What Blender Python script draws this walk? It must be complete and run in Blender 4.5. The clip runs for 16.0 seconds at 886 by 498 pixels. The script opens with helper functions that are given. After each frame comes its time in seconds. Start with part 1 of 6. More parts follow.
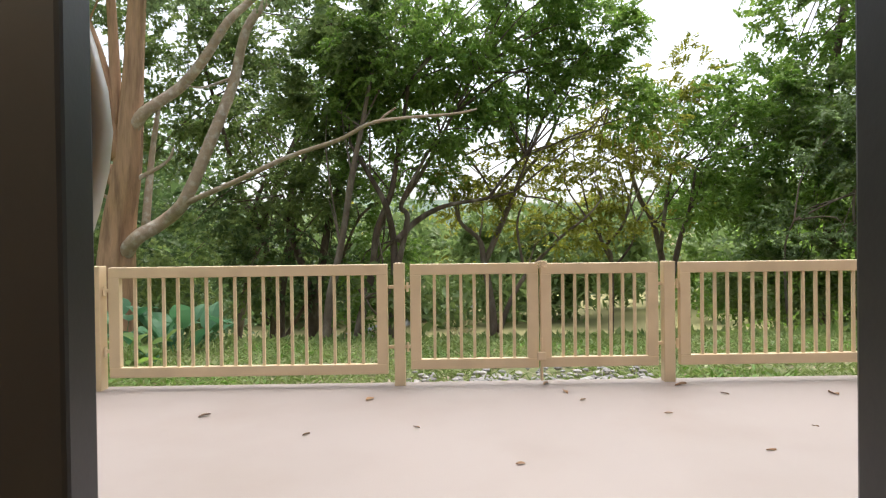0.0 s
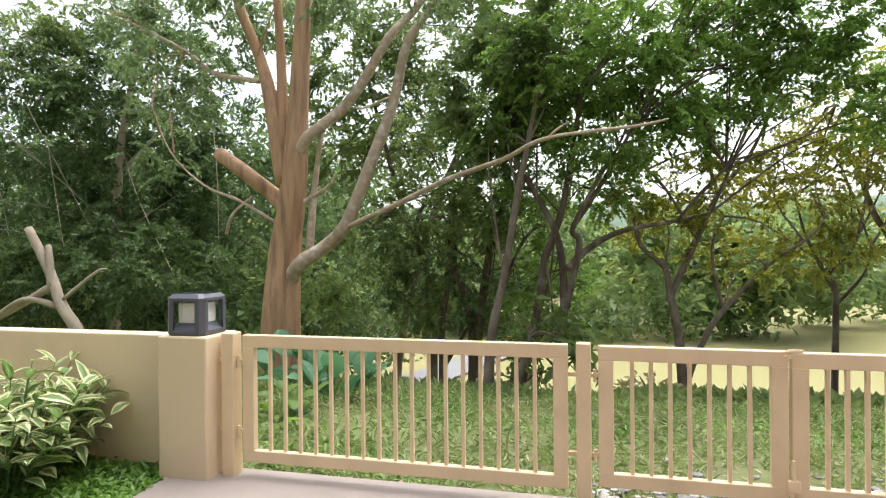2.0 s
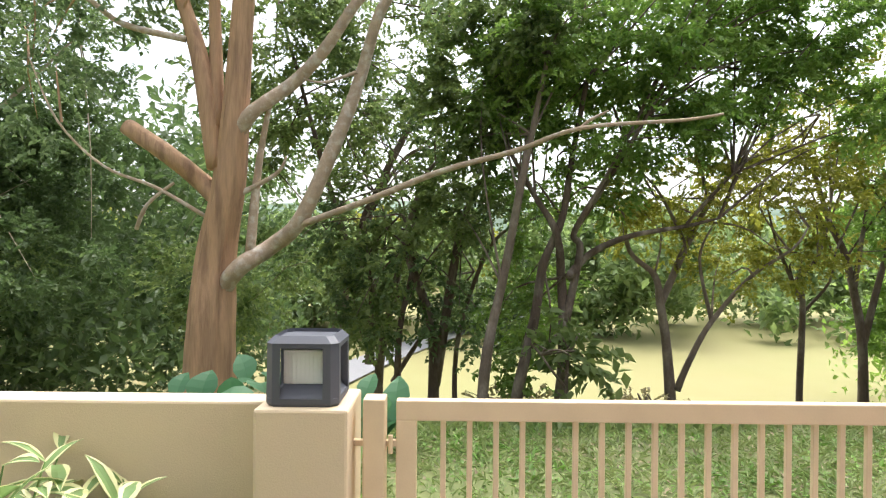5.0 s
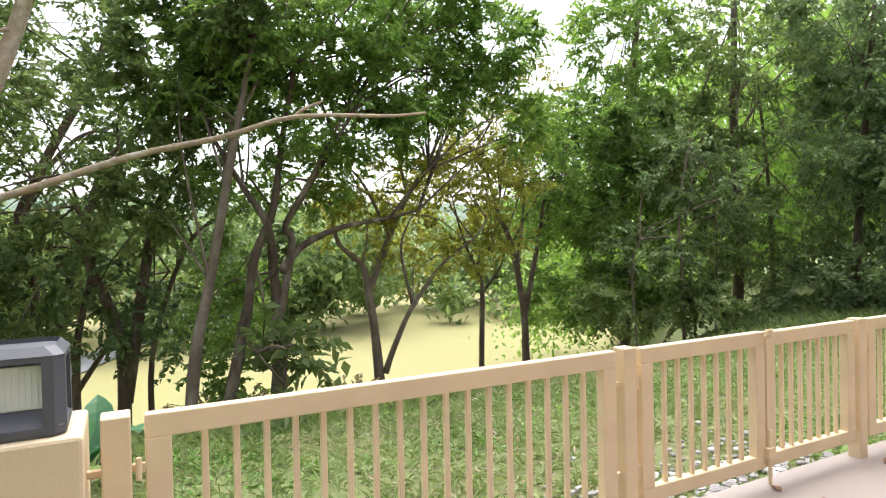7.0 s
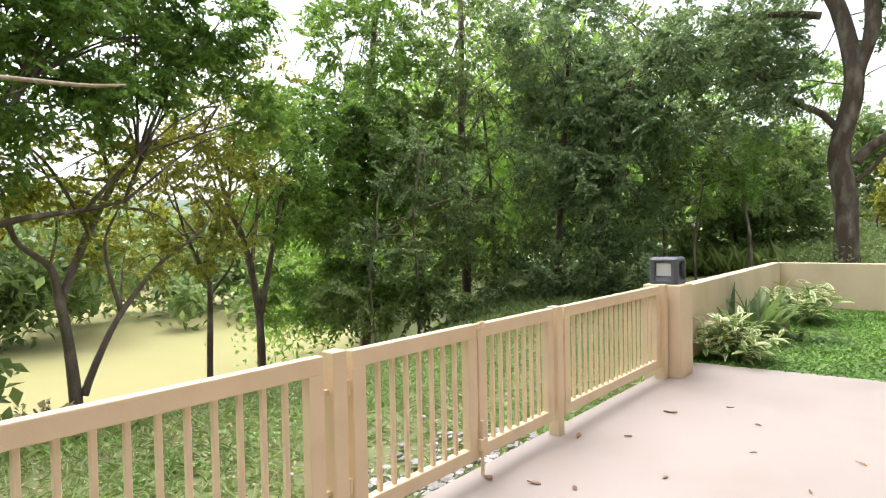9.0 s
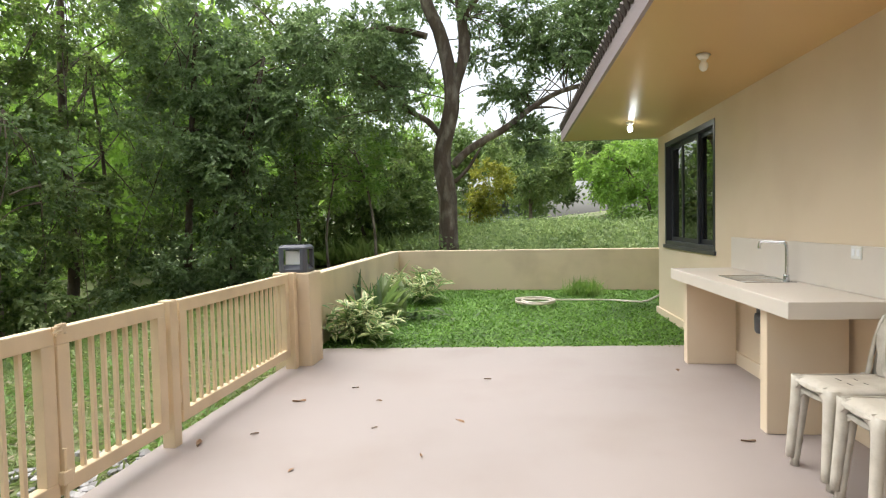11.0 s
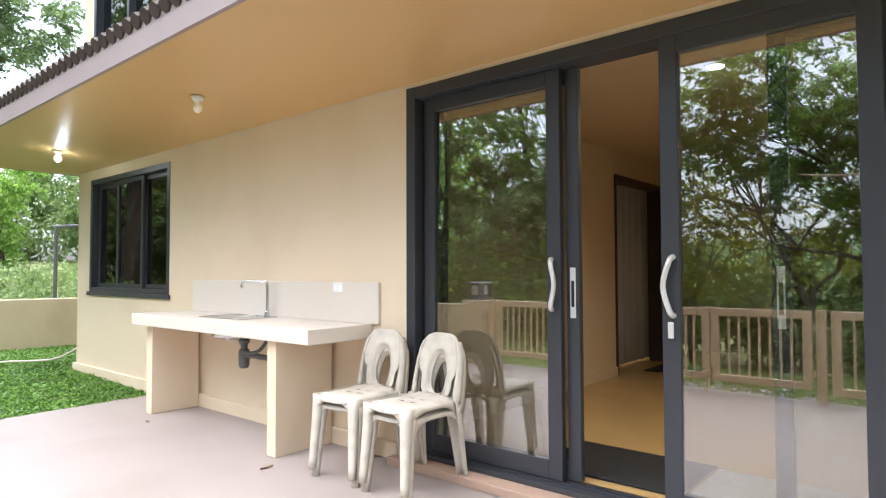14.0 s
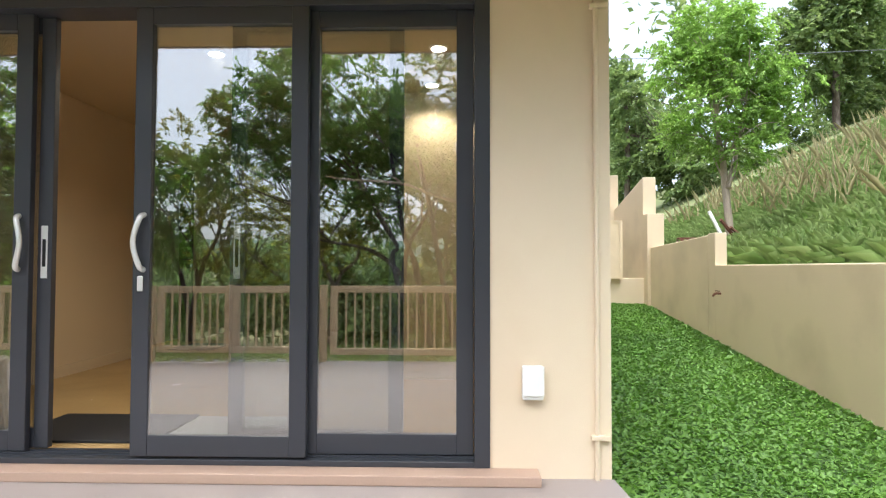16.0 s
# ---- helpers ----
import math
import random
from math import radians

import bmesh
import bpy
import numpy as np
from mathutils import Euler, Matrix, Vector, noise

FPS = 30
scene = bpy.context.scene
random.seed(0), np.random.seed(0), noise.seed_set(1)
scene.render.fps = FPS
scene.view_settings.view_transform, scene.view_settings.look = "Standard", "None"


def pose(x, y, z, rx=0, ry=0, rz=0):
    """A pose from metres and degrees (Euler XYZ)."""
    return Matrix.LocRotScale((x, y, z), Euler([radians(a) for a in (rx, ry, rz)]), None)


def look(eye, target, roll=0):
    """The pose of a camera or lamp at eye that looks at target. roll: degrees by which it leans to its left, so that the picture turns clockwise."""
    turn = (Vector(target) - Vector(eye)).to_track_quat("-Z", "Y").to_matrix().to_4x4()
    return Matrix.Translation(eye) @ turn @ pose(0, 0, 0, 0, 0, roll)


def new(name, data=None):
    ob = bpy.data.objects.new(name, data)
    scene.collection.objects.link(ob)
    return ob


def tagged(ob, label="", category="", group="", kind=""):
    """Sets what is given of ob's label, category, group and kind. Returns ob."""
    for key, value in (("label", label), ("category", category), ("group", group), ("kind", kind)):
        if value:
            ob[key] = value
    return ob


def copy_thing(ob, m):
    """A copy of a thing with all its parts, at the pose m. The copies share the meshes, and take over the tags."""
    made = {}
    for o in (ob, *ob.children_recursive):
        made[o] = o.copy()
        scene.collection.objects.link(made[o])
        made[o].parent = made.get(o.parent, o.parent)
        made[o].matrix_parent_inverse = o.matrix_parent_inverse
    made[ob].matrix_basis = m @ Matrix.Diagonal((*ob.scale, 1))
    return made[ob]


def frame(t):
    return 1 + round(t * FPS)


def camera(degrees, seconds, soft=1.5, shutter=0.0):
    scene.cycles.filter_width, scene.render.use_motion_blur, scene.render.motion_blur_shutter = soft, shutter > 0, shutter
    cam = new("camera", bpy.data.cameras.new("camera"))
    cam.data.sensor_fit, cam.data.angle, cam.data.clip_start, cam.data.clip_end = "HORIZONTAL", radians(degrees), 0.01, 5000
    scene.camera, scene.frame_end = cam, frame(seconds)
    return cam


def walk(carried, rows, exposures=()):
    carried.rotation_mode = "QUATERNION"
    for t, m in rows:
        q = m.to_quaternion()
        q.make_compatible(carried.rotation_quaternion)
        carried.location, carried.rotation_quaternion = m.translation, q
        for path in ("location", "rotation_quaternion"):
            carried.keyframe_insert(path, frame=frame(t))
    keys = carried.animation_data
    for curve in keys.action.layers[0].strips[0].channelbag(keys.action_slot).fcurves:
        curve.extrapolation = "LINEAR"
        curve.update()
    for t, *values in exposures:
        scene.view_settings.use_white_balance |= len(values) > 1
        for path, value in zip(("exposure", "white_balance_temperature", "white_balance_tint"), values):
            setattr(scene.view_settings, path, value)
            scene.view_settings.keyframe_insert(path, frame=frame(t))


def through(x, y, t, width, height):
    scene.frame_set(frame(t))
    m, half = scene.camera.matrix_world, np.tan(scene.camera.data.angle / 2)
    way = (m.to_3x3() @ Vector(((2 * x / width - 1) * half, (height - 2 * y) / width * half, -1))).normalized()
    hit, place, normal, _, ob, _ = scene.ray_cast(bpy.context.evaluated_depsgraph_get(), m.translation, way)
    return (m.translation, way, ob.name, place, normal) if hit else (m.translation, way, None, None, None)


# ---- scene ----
cam = camera(71.6, 16.0, soft=1.2)
PATH = [
    (0, (-0.189, -0.448, 1.036), (-0.161, 1.552, 1.017), -0.7),
    (0.5, (-0.183, -0.146, 1.185), (-0.167, 1.854, 1.162), -0.6),
    (1, (-0.225, 0.058, 1.3), (-0.295, 2.057, 1.289), -0.5),
    (1.5, (-0.283, 0.291, 1.382), (-0.515, 2.277, 1.375), -0.6),
    (2, (-0.366, 0.577, 1.433), (-0.856, 2.516, 1.426), -0.5),
    (2.5, (-0.534, 0.93, 1.446), (-1.19, 2.82, 1.44), -0.4),
    (3, (-0.862, 1.163, 1.467), (-1.579, 3.031, 1.457), -0.4),
    (3.2, (-1.009, 1.204, 1.503), (-1.724, 3.072, 1.494), 0.5),
    (5.3, (-2.562, 1.715, 1.479), (-2.392, 3.707, 1.469), -0.1),
    (5.5, (-2.668, 1.751, 1.466), (-2.364, 3.727, 1.460), -0.4),
    (6, (-2.704, 1.778, 1.449), (-2.110, 3.686, 1.439), -0.8),
    (6.5, (-2.684, 1.808, 1.427), (-1.889, 3.643, 1.408), -1.1),
    (7, (-2.613, 1.825, 1.428), (-1.681, 3.595, 1.403), -1.2),
    (7.5, (-2.537, 1.845, 1.394), (-1.492, 3.55, 1.373), -1.4),
    (8, (-2.39, 1.862, 1.399), (-1.219, 3.483, 1.373), -1.1),
    (8.5, (-2.307, 1.94, 1.404), (-0.947, 3.406, 1.363), -1.1),
    (9, (-2.222, 1.994, 1.389), (-0.67, 3.254, 1.344), -1.2),
    (9.5, (-2.146, 1.996, 1.379), (-0.367, 2.907, 1.328), -1.3),
    (9.7, (-2.131, 1.972, 1.374), (-0.289, 2.749, 1.321), -1.4),
    (11.8, (-1.688, 2.096, 1.287), (0.308, 1.98, 1.234), -0.7),
    (12, (-1.613, 2.216, 1.288), (0.372, 1.974, 1.257), -0.6),
    (12.5, (-1.474, 2.558, 1.262), (0.403, 1.867, 1.308), -0.3),
    (13, (-1.443, 2.783, 1.226), (0.249, 1.719, 1.293), -0.1),
    (13.5, (-1.439, 2.852, 1.23), (0.028, 1.495, 1.302), -0.2),
    (14, (-1.512, 2.853, 1.205), (-0.221, 1.327, 1.276), -0.2),
    (14.5, (-1.587, 2.891, 1.134), (-0.637, 1.133, 1.207), -0.2),
    (15, (-1.668, 2.902, 1.082), (-1.104, 0.984, 1.146), -0.1),
    (15.3, (-1.789, 2.89, 1.074), (-1.409, 0.927, 1.124), 0.1),
    (15.5, (-1.871, 2.908, 1.071), (-1.591, 0.928, 1.119), 0.1),
    (16, (-2.043, 2.981, 1.003), (-1.989, 0.982, 1.067), 0.1),
]
walk(cam, [(t, look(eye, target, roll)) for t, eye, target, roll in PATH],
     exposures=[(0.0, 1.08, 6500, 9), (0.5, 1.06, 6500, 9), (1.5, 1.22, 6500, 9), (3.2, 1.55, 6500, 10), (5.5, 1.5, 6500, 10), (8.0, 1.55, 6500, 10), (9.5, 1.42, 6500, 9), (11.8, 1.0, 6500, 7), (12.5, 0.82, 6450, 7), (13.0, 1.0, 6300, 8), (13.5, 1.6, 6150, 9), (14.5, 1.85, 5900, 11), (15.5, 1.85, 5950, 10), (16.0, 1.66, 6000, 8)])

# ---- sky and sun: bright overcast day ----
world = bpy.data.worlds.new("sky")
scene.world = world
world.use_nodes = True
wn = world.node_tree
wn.nodes.clear()
w_out = wn.nodes.new("ShaderNodeOutputWorld")
w_bg = wn.nodes.new("ShaderNodeBackground")
w_sky = wn.nodes.new("ShaderNodeTexSky")
w_hsv = wn.nodes.new("ShaderNodeHueSaturation")
w_sky.sky_type = "NISHITA"
w_sky.sun_disc = False
w_sky.sun_elevation = radians(70)
w_sky.sun_rotation = radians(27)
w_sky.air_density, w_sky.dust_density, w_sky.ozone_density = 1.0, 4.0, 1.0
w_hsv.inputs["Saturation"].default_value = 0.4
w_bg.inputs["Strength"].default_value = 0.15
wn.links.new(w_sky.outputs[0], w_hsv.inputs["Color"])
wn.links.new(w_hsv.outputs[0], w_bg.inputs["Color"])
wn.links.new(w_bg.outputs[0], w_out.inputs["Surface"])
sun = new("sun", bpy.data.lights.new("sun", "SUN"))
sun.data.energy, sun.data.angle, sun.data.color = 1.4, radians(75), (1.0, 0.97, 0.92)
sun.matrix_world = look((0, 0, 0), (-0.15, -0.30, -0.94))


# ---- building helpers ----
def box(bm, x0, x1, y0, y1, z0, z1, bev=0.0):
    m = Matrix.LocRotScale(((x0 + x1) / 2, (y0 + y1) / 2, (z0 + z1) / 2), None, (abs(x1 - x0), abs(y1 - y0), abs(z1 - z0)))
    r = bmesh.ops.create_cube(bm, size=1.0, matrix=m)
    if bev > 0:
        edges = list({e for v in r["verts"] for e in v.link_edges})
        bmesh.ops.bevel(bm, geom=edges, offset=bev, segments=2, profile=0.5, affect="EDGES")
    return bm


def boxed(*dims, bev=0.0):
    return box(bmesh.new(), *dims, bev=bev)


def mesh_of(name, bm, material, smooth=False):
    me = bpy.data.meshes.new(name)
    bm.to_mesh(me)
    bm.free()
    me.materials.append(material)
    if smooth:
        me.shade_smooth()
    return me


def part(name, bm, material, parent, label="", smooth=False):
    ob = new(name, mesh_of(name, bm, material, smooth))
    ob.parent = parent
    if label:
        tagged(ob, label)
    return ob


def thing(name, label, category, group="", m=None):
    ob = new(name)
    ob.empty_display_size = 0.1
    if m is not None:
        ob.matrix_world = m
    return tagged(ob, label, category, group)


def structure(name, bm, material, label, smooth=False):
    return tagged(new(name, mesh_of(name, bm, material, smooth)), label, "", "", "structure")


def tube(bm, pts, radii, sides=10, rough=0.0, closed=True, steps=4, seed=0, flute=0.0):
    """A tapering tube along a smoothed line of points."""
    rnd = random.Random(seed)
    P = [Vector(p) for p in pts]
    line, rad = [], []
    for i in range(len(P) - 1):
        a, b = P[max(i - 1, 0)], P[i]
        c, d = P[i + 1], P[min(i + 2, len(P) - 1)]
        for k in range(steps):
            u = k / steps
            line.append(0.5 * ((2 * b) + (c - a) * u + (2 * a - 5 * b + 4 * c - d) * u * u + (3 * b - a - 3 * c + d) * u ** 3))
            rad.append(radii[i] * (1 - u) + radii[i + 1] * u)
    line.append(P[-1])
    rad.append(radii[-1])
    rings, ref = [], Vector((0.31, 0.87, 0.38)).normalized()
    for i, p in enumerate(line):
        tan = (line[min(i + 1, len(line) - 1)] - line[max(i - 1, 0)]).normalized()
        u = tan.cross(ref)
        if u.length < 0.05:
            u = tan.cross(Vector((1, 0, 0)))
        u.normalize()
        v = tan.cross(u)
        ring = []
        for k in range(sides):
            a = 2 * math.pi * k / sides
            r = rad[i] * (1 + rough * (noise.noise(Vector((math.cos(a) * 1.7, math.sin(a) * 1.7, i * 0.22 + seed))) + rnd.uniform(-0.15, 0.15)))
            if flute:
                r *= 1 + flute * noise.noise(Vector((math.cos(a) * 3.2, math.sin(a) * 3.2, i * 0.03 + seed)))
            ring.append(bm.verts.new(p + u * (r * math.cos(a)) + v * (r * math.sin(a))))
        rings.append(ring)
    for a, b in zip(rings, rings[1:]):
        for k in range(sides):
            bm.faces.new((a[k], a[(k + 1) % sides], b[(k + 1) % sides], b[k]))
    if closed:
        bm.faces.new(list(reversed(rings[0])))
        bm.faces.new(rings[-1])
    return bm


def sheet(bm, rows, th, ring=False):
    """A curved shell through rows of points, given thickness; ring joins the ends of each row."""
    P = [[Vector(p) for p in r] for r in rows]
    n, m = len(P), len(P[0])
    skins = []
    for off in (0.0, th):
        g = []
        for i in range(n):
            row = []
            for j in range(m):
                du = P[min(i + 1, n - 1)][j] - P[max(i - 1, 0)][j]
                dv = P[i][(j + 1) % m] - P[i][j - 1] if ring else P[i][min(j + 1, m - 1)] - P[i][max(j - 1, 0)]
                row.append(bm.verts.new(P[i][j] + du.cross(dv).normalized() * off))
            g.append(row)
        skins.append(g)
    a, b = skins
    last = m if ring else m - 1
    for i in range(n - 1):
        for j in range(last):
            k = (j + 1) % m
            bm.faces.new((a[i][j], a[i][k], a[i + 1][k], a[i + 1][j]))
            bm.faces.new((b[i][j], b[i + 1][j], b[i + 1][k], b[i][k]))
    for i in (0, n - 1):
        for j in range(last):
            k = (j + 1) % m
            bm.faces.new((a[i][j], b[i][j], b[i][k], a[i][k]))
    if not ring:
        for j in (0, m - 1):
            for i in range(n - 1):
                bm.faces.new((a[i][j], a[i + 1][j], b[i + 1][j], b[i][j]))
    bmesh.ops.recalc_face_normals(bm, faces=bm.faces)
    return bm


def soup(name, verts, faces_per, material):
    """A mesh of many triangles given as an (n, 3) array, two triangles to every four corners, or one to three."""
    n = len(verts)
    me = bpy.data.meshes.new(name)
    if faces_per == 4:
        q = np.arange(0, n, 4)[:, None]
        tri = np.concatenate((q + np.array([[0, 1, 2]]), q + np.array([[0, 2, 3]])), axis=1).reshape(-1)
    else:
        tri = np.arange(n)
    me.vertices.add(n)
    me.vertices.foreach_set("co", np.ascontiguousarray(verts, dtype=np.float32).reshape(-1))
    k = len(tri) // 3
    me.loops.add(len(tri))
    me.loops.foreach_set("vertex_index", tri.astype(np.int32))
    me.polygons.add(k)
    me.polygons.foreach_set("loop_start", np.arange(0, 3 * k, 3, dtype=np.int32))
    me.polygons.foreach_set("loop_total", np.full(k, 3, dtype=np.int32))
    me.materials.append(material)
    me.update()
    me.validate()
    return me


def leaf_cloud(rng, centres, length, width, droop=0.35, flat=0.6, heading=None):
    """Folded leaves at the centres, four corners each; heading gives the way each one points."""
    n = len(centres)
    if heading is None:
        az = rng.uniform(0, 2 * math.pi, n)
        tilt = rng.normal(-droop, flat, n)
        d = np.stack((np.cos(az) * np.cos(tilt), np.sin(az) * np.cos(tilt), np.sin(tilt)), axis=1)
    else:
        d = heading + rng.normal(0, 0.5, (n, 3)) - np.array([0, 0, droop])
        d /= np.linalg.norm(d, axis=1)[:, None] + 1e-6
    up = rng.normal(0, 0.7, (n, 3)) + np.array([0, 0, 1.0])
    side = np.cross(d, up)
    side /= np.linalg.norm(side, axis=1)[:, None] + 1e-6
    nor = np.cross(side, d)
    ln = (length * rng.uniform(0.6, 1.3, n))[:, None]
    wd = (width * rng.uniform(0.7, 1.25, n))[:, None]
    base = centres - d * ln * 0.5
    v = np.empty((n, 4, 3))
    v[:, 0] = base
    v[:, 1] = base + d * ln * 0.45 + side * wd * 0.5 + nor * wd * 0.18
    v[:, 2] = base + d * ln - nor * ln * 0.12
    v[:, 3] = base + d * ln * 0.45 - side * wd * 0.5 + nor * wd * 0.18
    return v.reshape(-1, 3)


def sprays(rng, c, r, n, tufts, leaf):
    """n leaf places set along drooping twigs, the twigs gathered in tufts through an ellipsoid; and the way each leaf points."""
    u = rng.normal(0, 1, (tufts, 3))
    u /= np.linalg.norm(u, axis=1)[:, None]
    shell = rng.uniform(0.15, 1.0, tufts) ** 0.5
    heart = np.array(c) + u * shell[:, None] * np.array(r)
    per = 13
    twigs = max(n // per, 1)
    pick = rng.integers(0, tufts, twigs)
    size = rng.uniform(0.5, 1.6, tufts)[pick]
    out = u[pick] * 0.7 + rng.normal(0, 0.75, (twigs, 3)) + np.array([0, 0, 0.15])
    out[:, 2] *= 0.95
    out /= np.linalg.norm(out, axis=1)[:, None] + 1e-6
    spread = max(0.11 * min(r), 0.09)
    root = heart[pick] + rng.normal(0, 1, (twigs, 3)) * (size * spread)[:, None] * np.array([1, 1, 0.5])
    long = leaf * rng.uniform(1.4, 3.4, twigs)
    side = np.cross(out, np.array([0, 0, 1.0]) + rng.normal(0, 0.3, (twigs, 3)))
    side /= np.linalg.norm(side, axis=1)[:, None] + 1e-6
    s = (np.arange(per)[None, :] + rng.uniform(0.2, 0.8, (twigs, per))) / per
    sign = np.where(np.arange(per) % 2 == 0, 1.0, -1.0)[None, :, None]
    at = root[:, None] + out[:, None] * (long[:, None] * s)[:, :, None]
    at[:, :, 2] -= 0.25 * long[:, None] * s * s
    way = out[:, None] * 0.75 + side[:, None] * sign * 0.85
    at = at + way * leaf * 0.45
    return at.reshape(-1, 3), way.reshape(-1, 3)


def lerp_step(a, b, v):
    v = min(max((v - a) / (b - a), 0.0), 1.0)
    return v * v * (3 - 2 * v)


# ---- materials ----
def surface(name, color, rough=0.6, vary=0.12, scale=3.0, fine=60.0, bump=0.15, metal=0.0, dirt=None, dirt_amount=0.35, dirt_scale=1.2, spec=0.5, per_island=0.0, per_object=0.0, stretch=(1, 1, 1)):
    m = bpy.data.materials.new(name)
    m.use_nodes = True
    nt = m.node_tree
    b = nt.nodes["Principled BSDF"]
    b.inputs["Roughness"].default_value = rough
    b.inputs["Metallic"].default_value = metal
    b.inputs["Specular IOR Level"].default_value = spec
    tc = nt.nodes.new("ShaderNodeTexCoord")
    mp = nt.nodes.new("ShaderNodeMapping")
    mp.inputs["Scale"].default_value = stretch
    nt.links.new(tc.outputs["Object"], mp.inputs["Vector"])

    def noise_node(sc, detail):
        n = nt.nodes.new("ShaderNodeTexNoise")
        n.inputs["Scale"].default_value = sc
        n.inputs["Detail"].default_value = detail
        nt.links.new(mp.outputs[0], n.inputs["Vector"])
        return n

    def shade(col, fac, amount):
        h = nt.nodes.new("ShaderNodeHueSaturation")
        mr = nt.nodes.new("ShaderNodeMapRange")
        mr.inputs["To Min"].default_value = 1 - amount
        mr.inputs["To Max"].default_value = 1 + amount
        nt.links.new(fac, mr.inputs["Value"])
        nt.links.new(mr.outputs[0], h.inputs["Value"])
        nt.links.new(col, h.inputs["Color"])
        return h.outputs[0]

    rgb = nt.nodes.new("ShaderNodeRGB")
    rgb.outputs[0].default_value = (*color, 1)
    big, small = noise_node(scale, 4), noise_node(fine, 3)
    col = rgb.outputs[0]
    if dirt:
        mx = nt.nodes.new("ShaderNodeMix")
        mx.data_type = "RGBA"
        st = noise_node(dirt_scale, 6)
        ramp = nt.nodes.new("ShaderNodeMapRange")
        ramp.inputs["From Min"].default_value = 0.48
        ramp.inputs["From Max"].default_value = 0.72
        ramp.inputs["To Max"].default_value = dirt_amount
        nt.links.new(st.outputs[0], ramp.inputs["Value"])
        nt.links.new(ramp.outputs[0], mx.inputs["Factor"])
        nt.links.new(col, mx.inputs["A"])
        mx.inputs["B"].default_value = (*dirt, 1)
        col = mx.outputs["Result"]
    col = shade(col, big.outputs[0], vary * 1.6)
    col = shade(col, small.outputs[0], vary)
    if per_island:
        g = nt.nodes.new("ShaderNodeNewGeometry")
        col = shade(col, g.outputs["Random Per Island"], per_island)
    if per_object:
        g = nt.nodes.new("ShaderNodeObjectInfo")
        col = shade(col, g.outputs["Random"], per_object)
    nt.links.new(col, b.inputs["Base Color"])
    rr = nt.nodes.new("ShaderNodeMapRange")
    rr.inputs["To Min"].default_value = max(rough - 0.12, 0.03)
    rr.inputs["To Max"].default_value = min(rough + 0.12, 1)
    nt.links.new(big.outputs[0], rr.inputs["Value"])
    nt.links.new(rr.outputs[0], b.inputs["Roughness"])
    if bump:
        bp = nt.nodes.new("ShaderNodeBump")
        bp.inputs["Strength"].default_value = bump
        bp.inputs["Distance"].default_value = 0.01
        nt.links.new(small.outputs[0], bp.inputs["Height"])
        nt.links.new(bp.outputs[0], b.inputs["Normal"])
    return m


def foliage(name, dark, light, through=0.48, gloss=0.45):
    """Leaves: a spread of greens from leaf to leaf, some light let through."""
    m = bpy.data.materials.new(name)
    m.use_nodes = True
    nt = m.node_tree
    b = nt.nodes["Principled BSDF"]
    b.inputs["Roughness"].default_value = gloss
    b.inputs["Specular IOR Level"].default_value = 0.35
    g = nt.nodes.new("ShaderNodeNewGeometry")
    tc = nt.nodes.new("ShaderNodeTexCoord")
    n = nt.nodes.new("ShaderNodeTexNoise")
    n.inputs["Scale"].default_value = 0.9
    nt.links.new(tc.outputs["Object"], n.inputs["Vector"])
    add = nt.nodes.new("ShaderNodeMath")
    add.operation = "MULTIPLY_ADD"
    add.inputs[1].default_value = 0.55
    nt.links.new(g.outputs["Random Per Island"], add.inputs[0])
    sub = nt.nodes.new("ShaderNodeMath")
    sub.operation = "MULTIPLY_ADD"
    sub.inputs[1].default_value = 1.2
    sub.inputs[2].default_value = -0.38
    nt.links.new(n.outputs[0], sub.inputs[0])
    nt.links.new(sub.outputs[0], add.inputs[2])
    ramp = nt.nodes.new("ShaderNodeValToRGB")
    ramp.color_ramp.elements[0].color = (*dark, 1)
    ramp.color_ramp.elements[1].color = (*light, 1)
    nt.links.new(add.outputs[0], ramp.inputs[0])
    nt.links.new(ramp.outputs[0], b.inputs["Base Color"])
    tr = nt.nodes.new("ShaderNodeBsdfTranslucent")
    hs = nt.nodes.new("ShaderNodeHueSaturation")
    hs.inputs["Value"].default_value = 1.6
    hs.inputs["Saturation"].default_value = 1.1
    nt.links.new(ramp.outputs[0], hs.inputs["Color"])
    nt.links.new(hs.outputs[0], tr.inputs["Color"])
    mix = nt.nodes.new("ShaderNodeMixShader")
    mix.inputs[0].default_value = through
    nt.links.new(b.outputs[0], mix.inputs[1])
    nt.links.new(tr.outputs[0], mix.inputs[2])
    nt.links.new(mix.outputs[0], nt.nodes["Material Output"].inputs["Surface"])
    return m


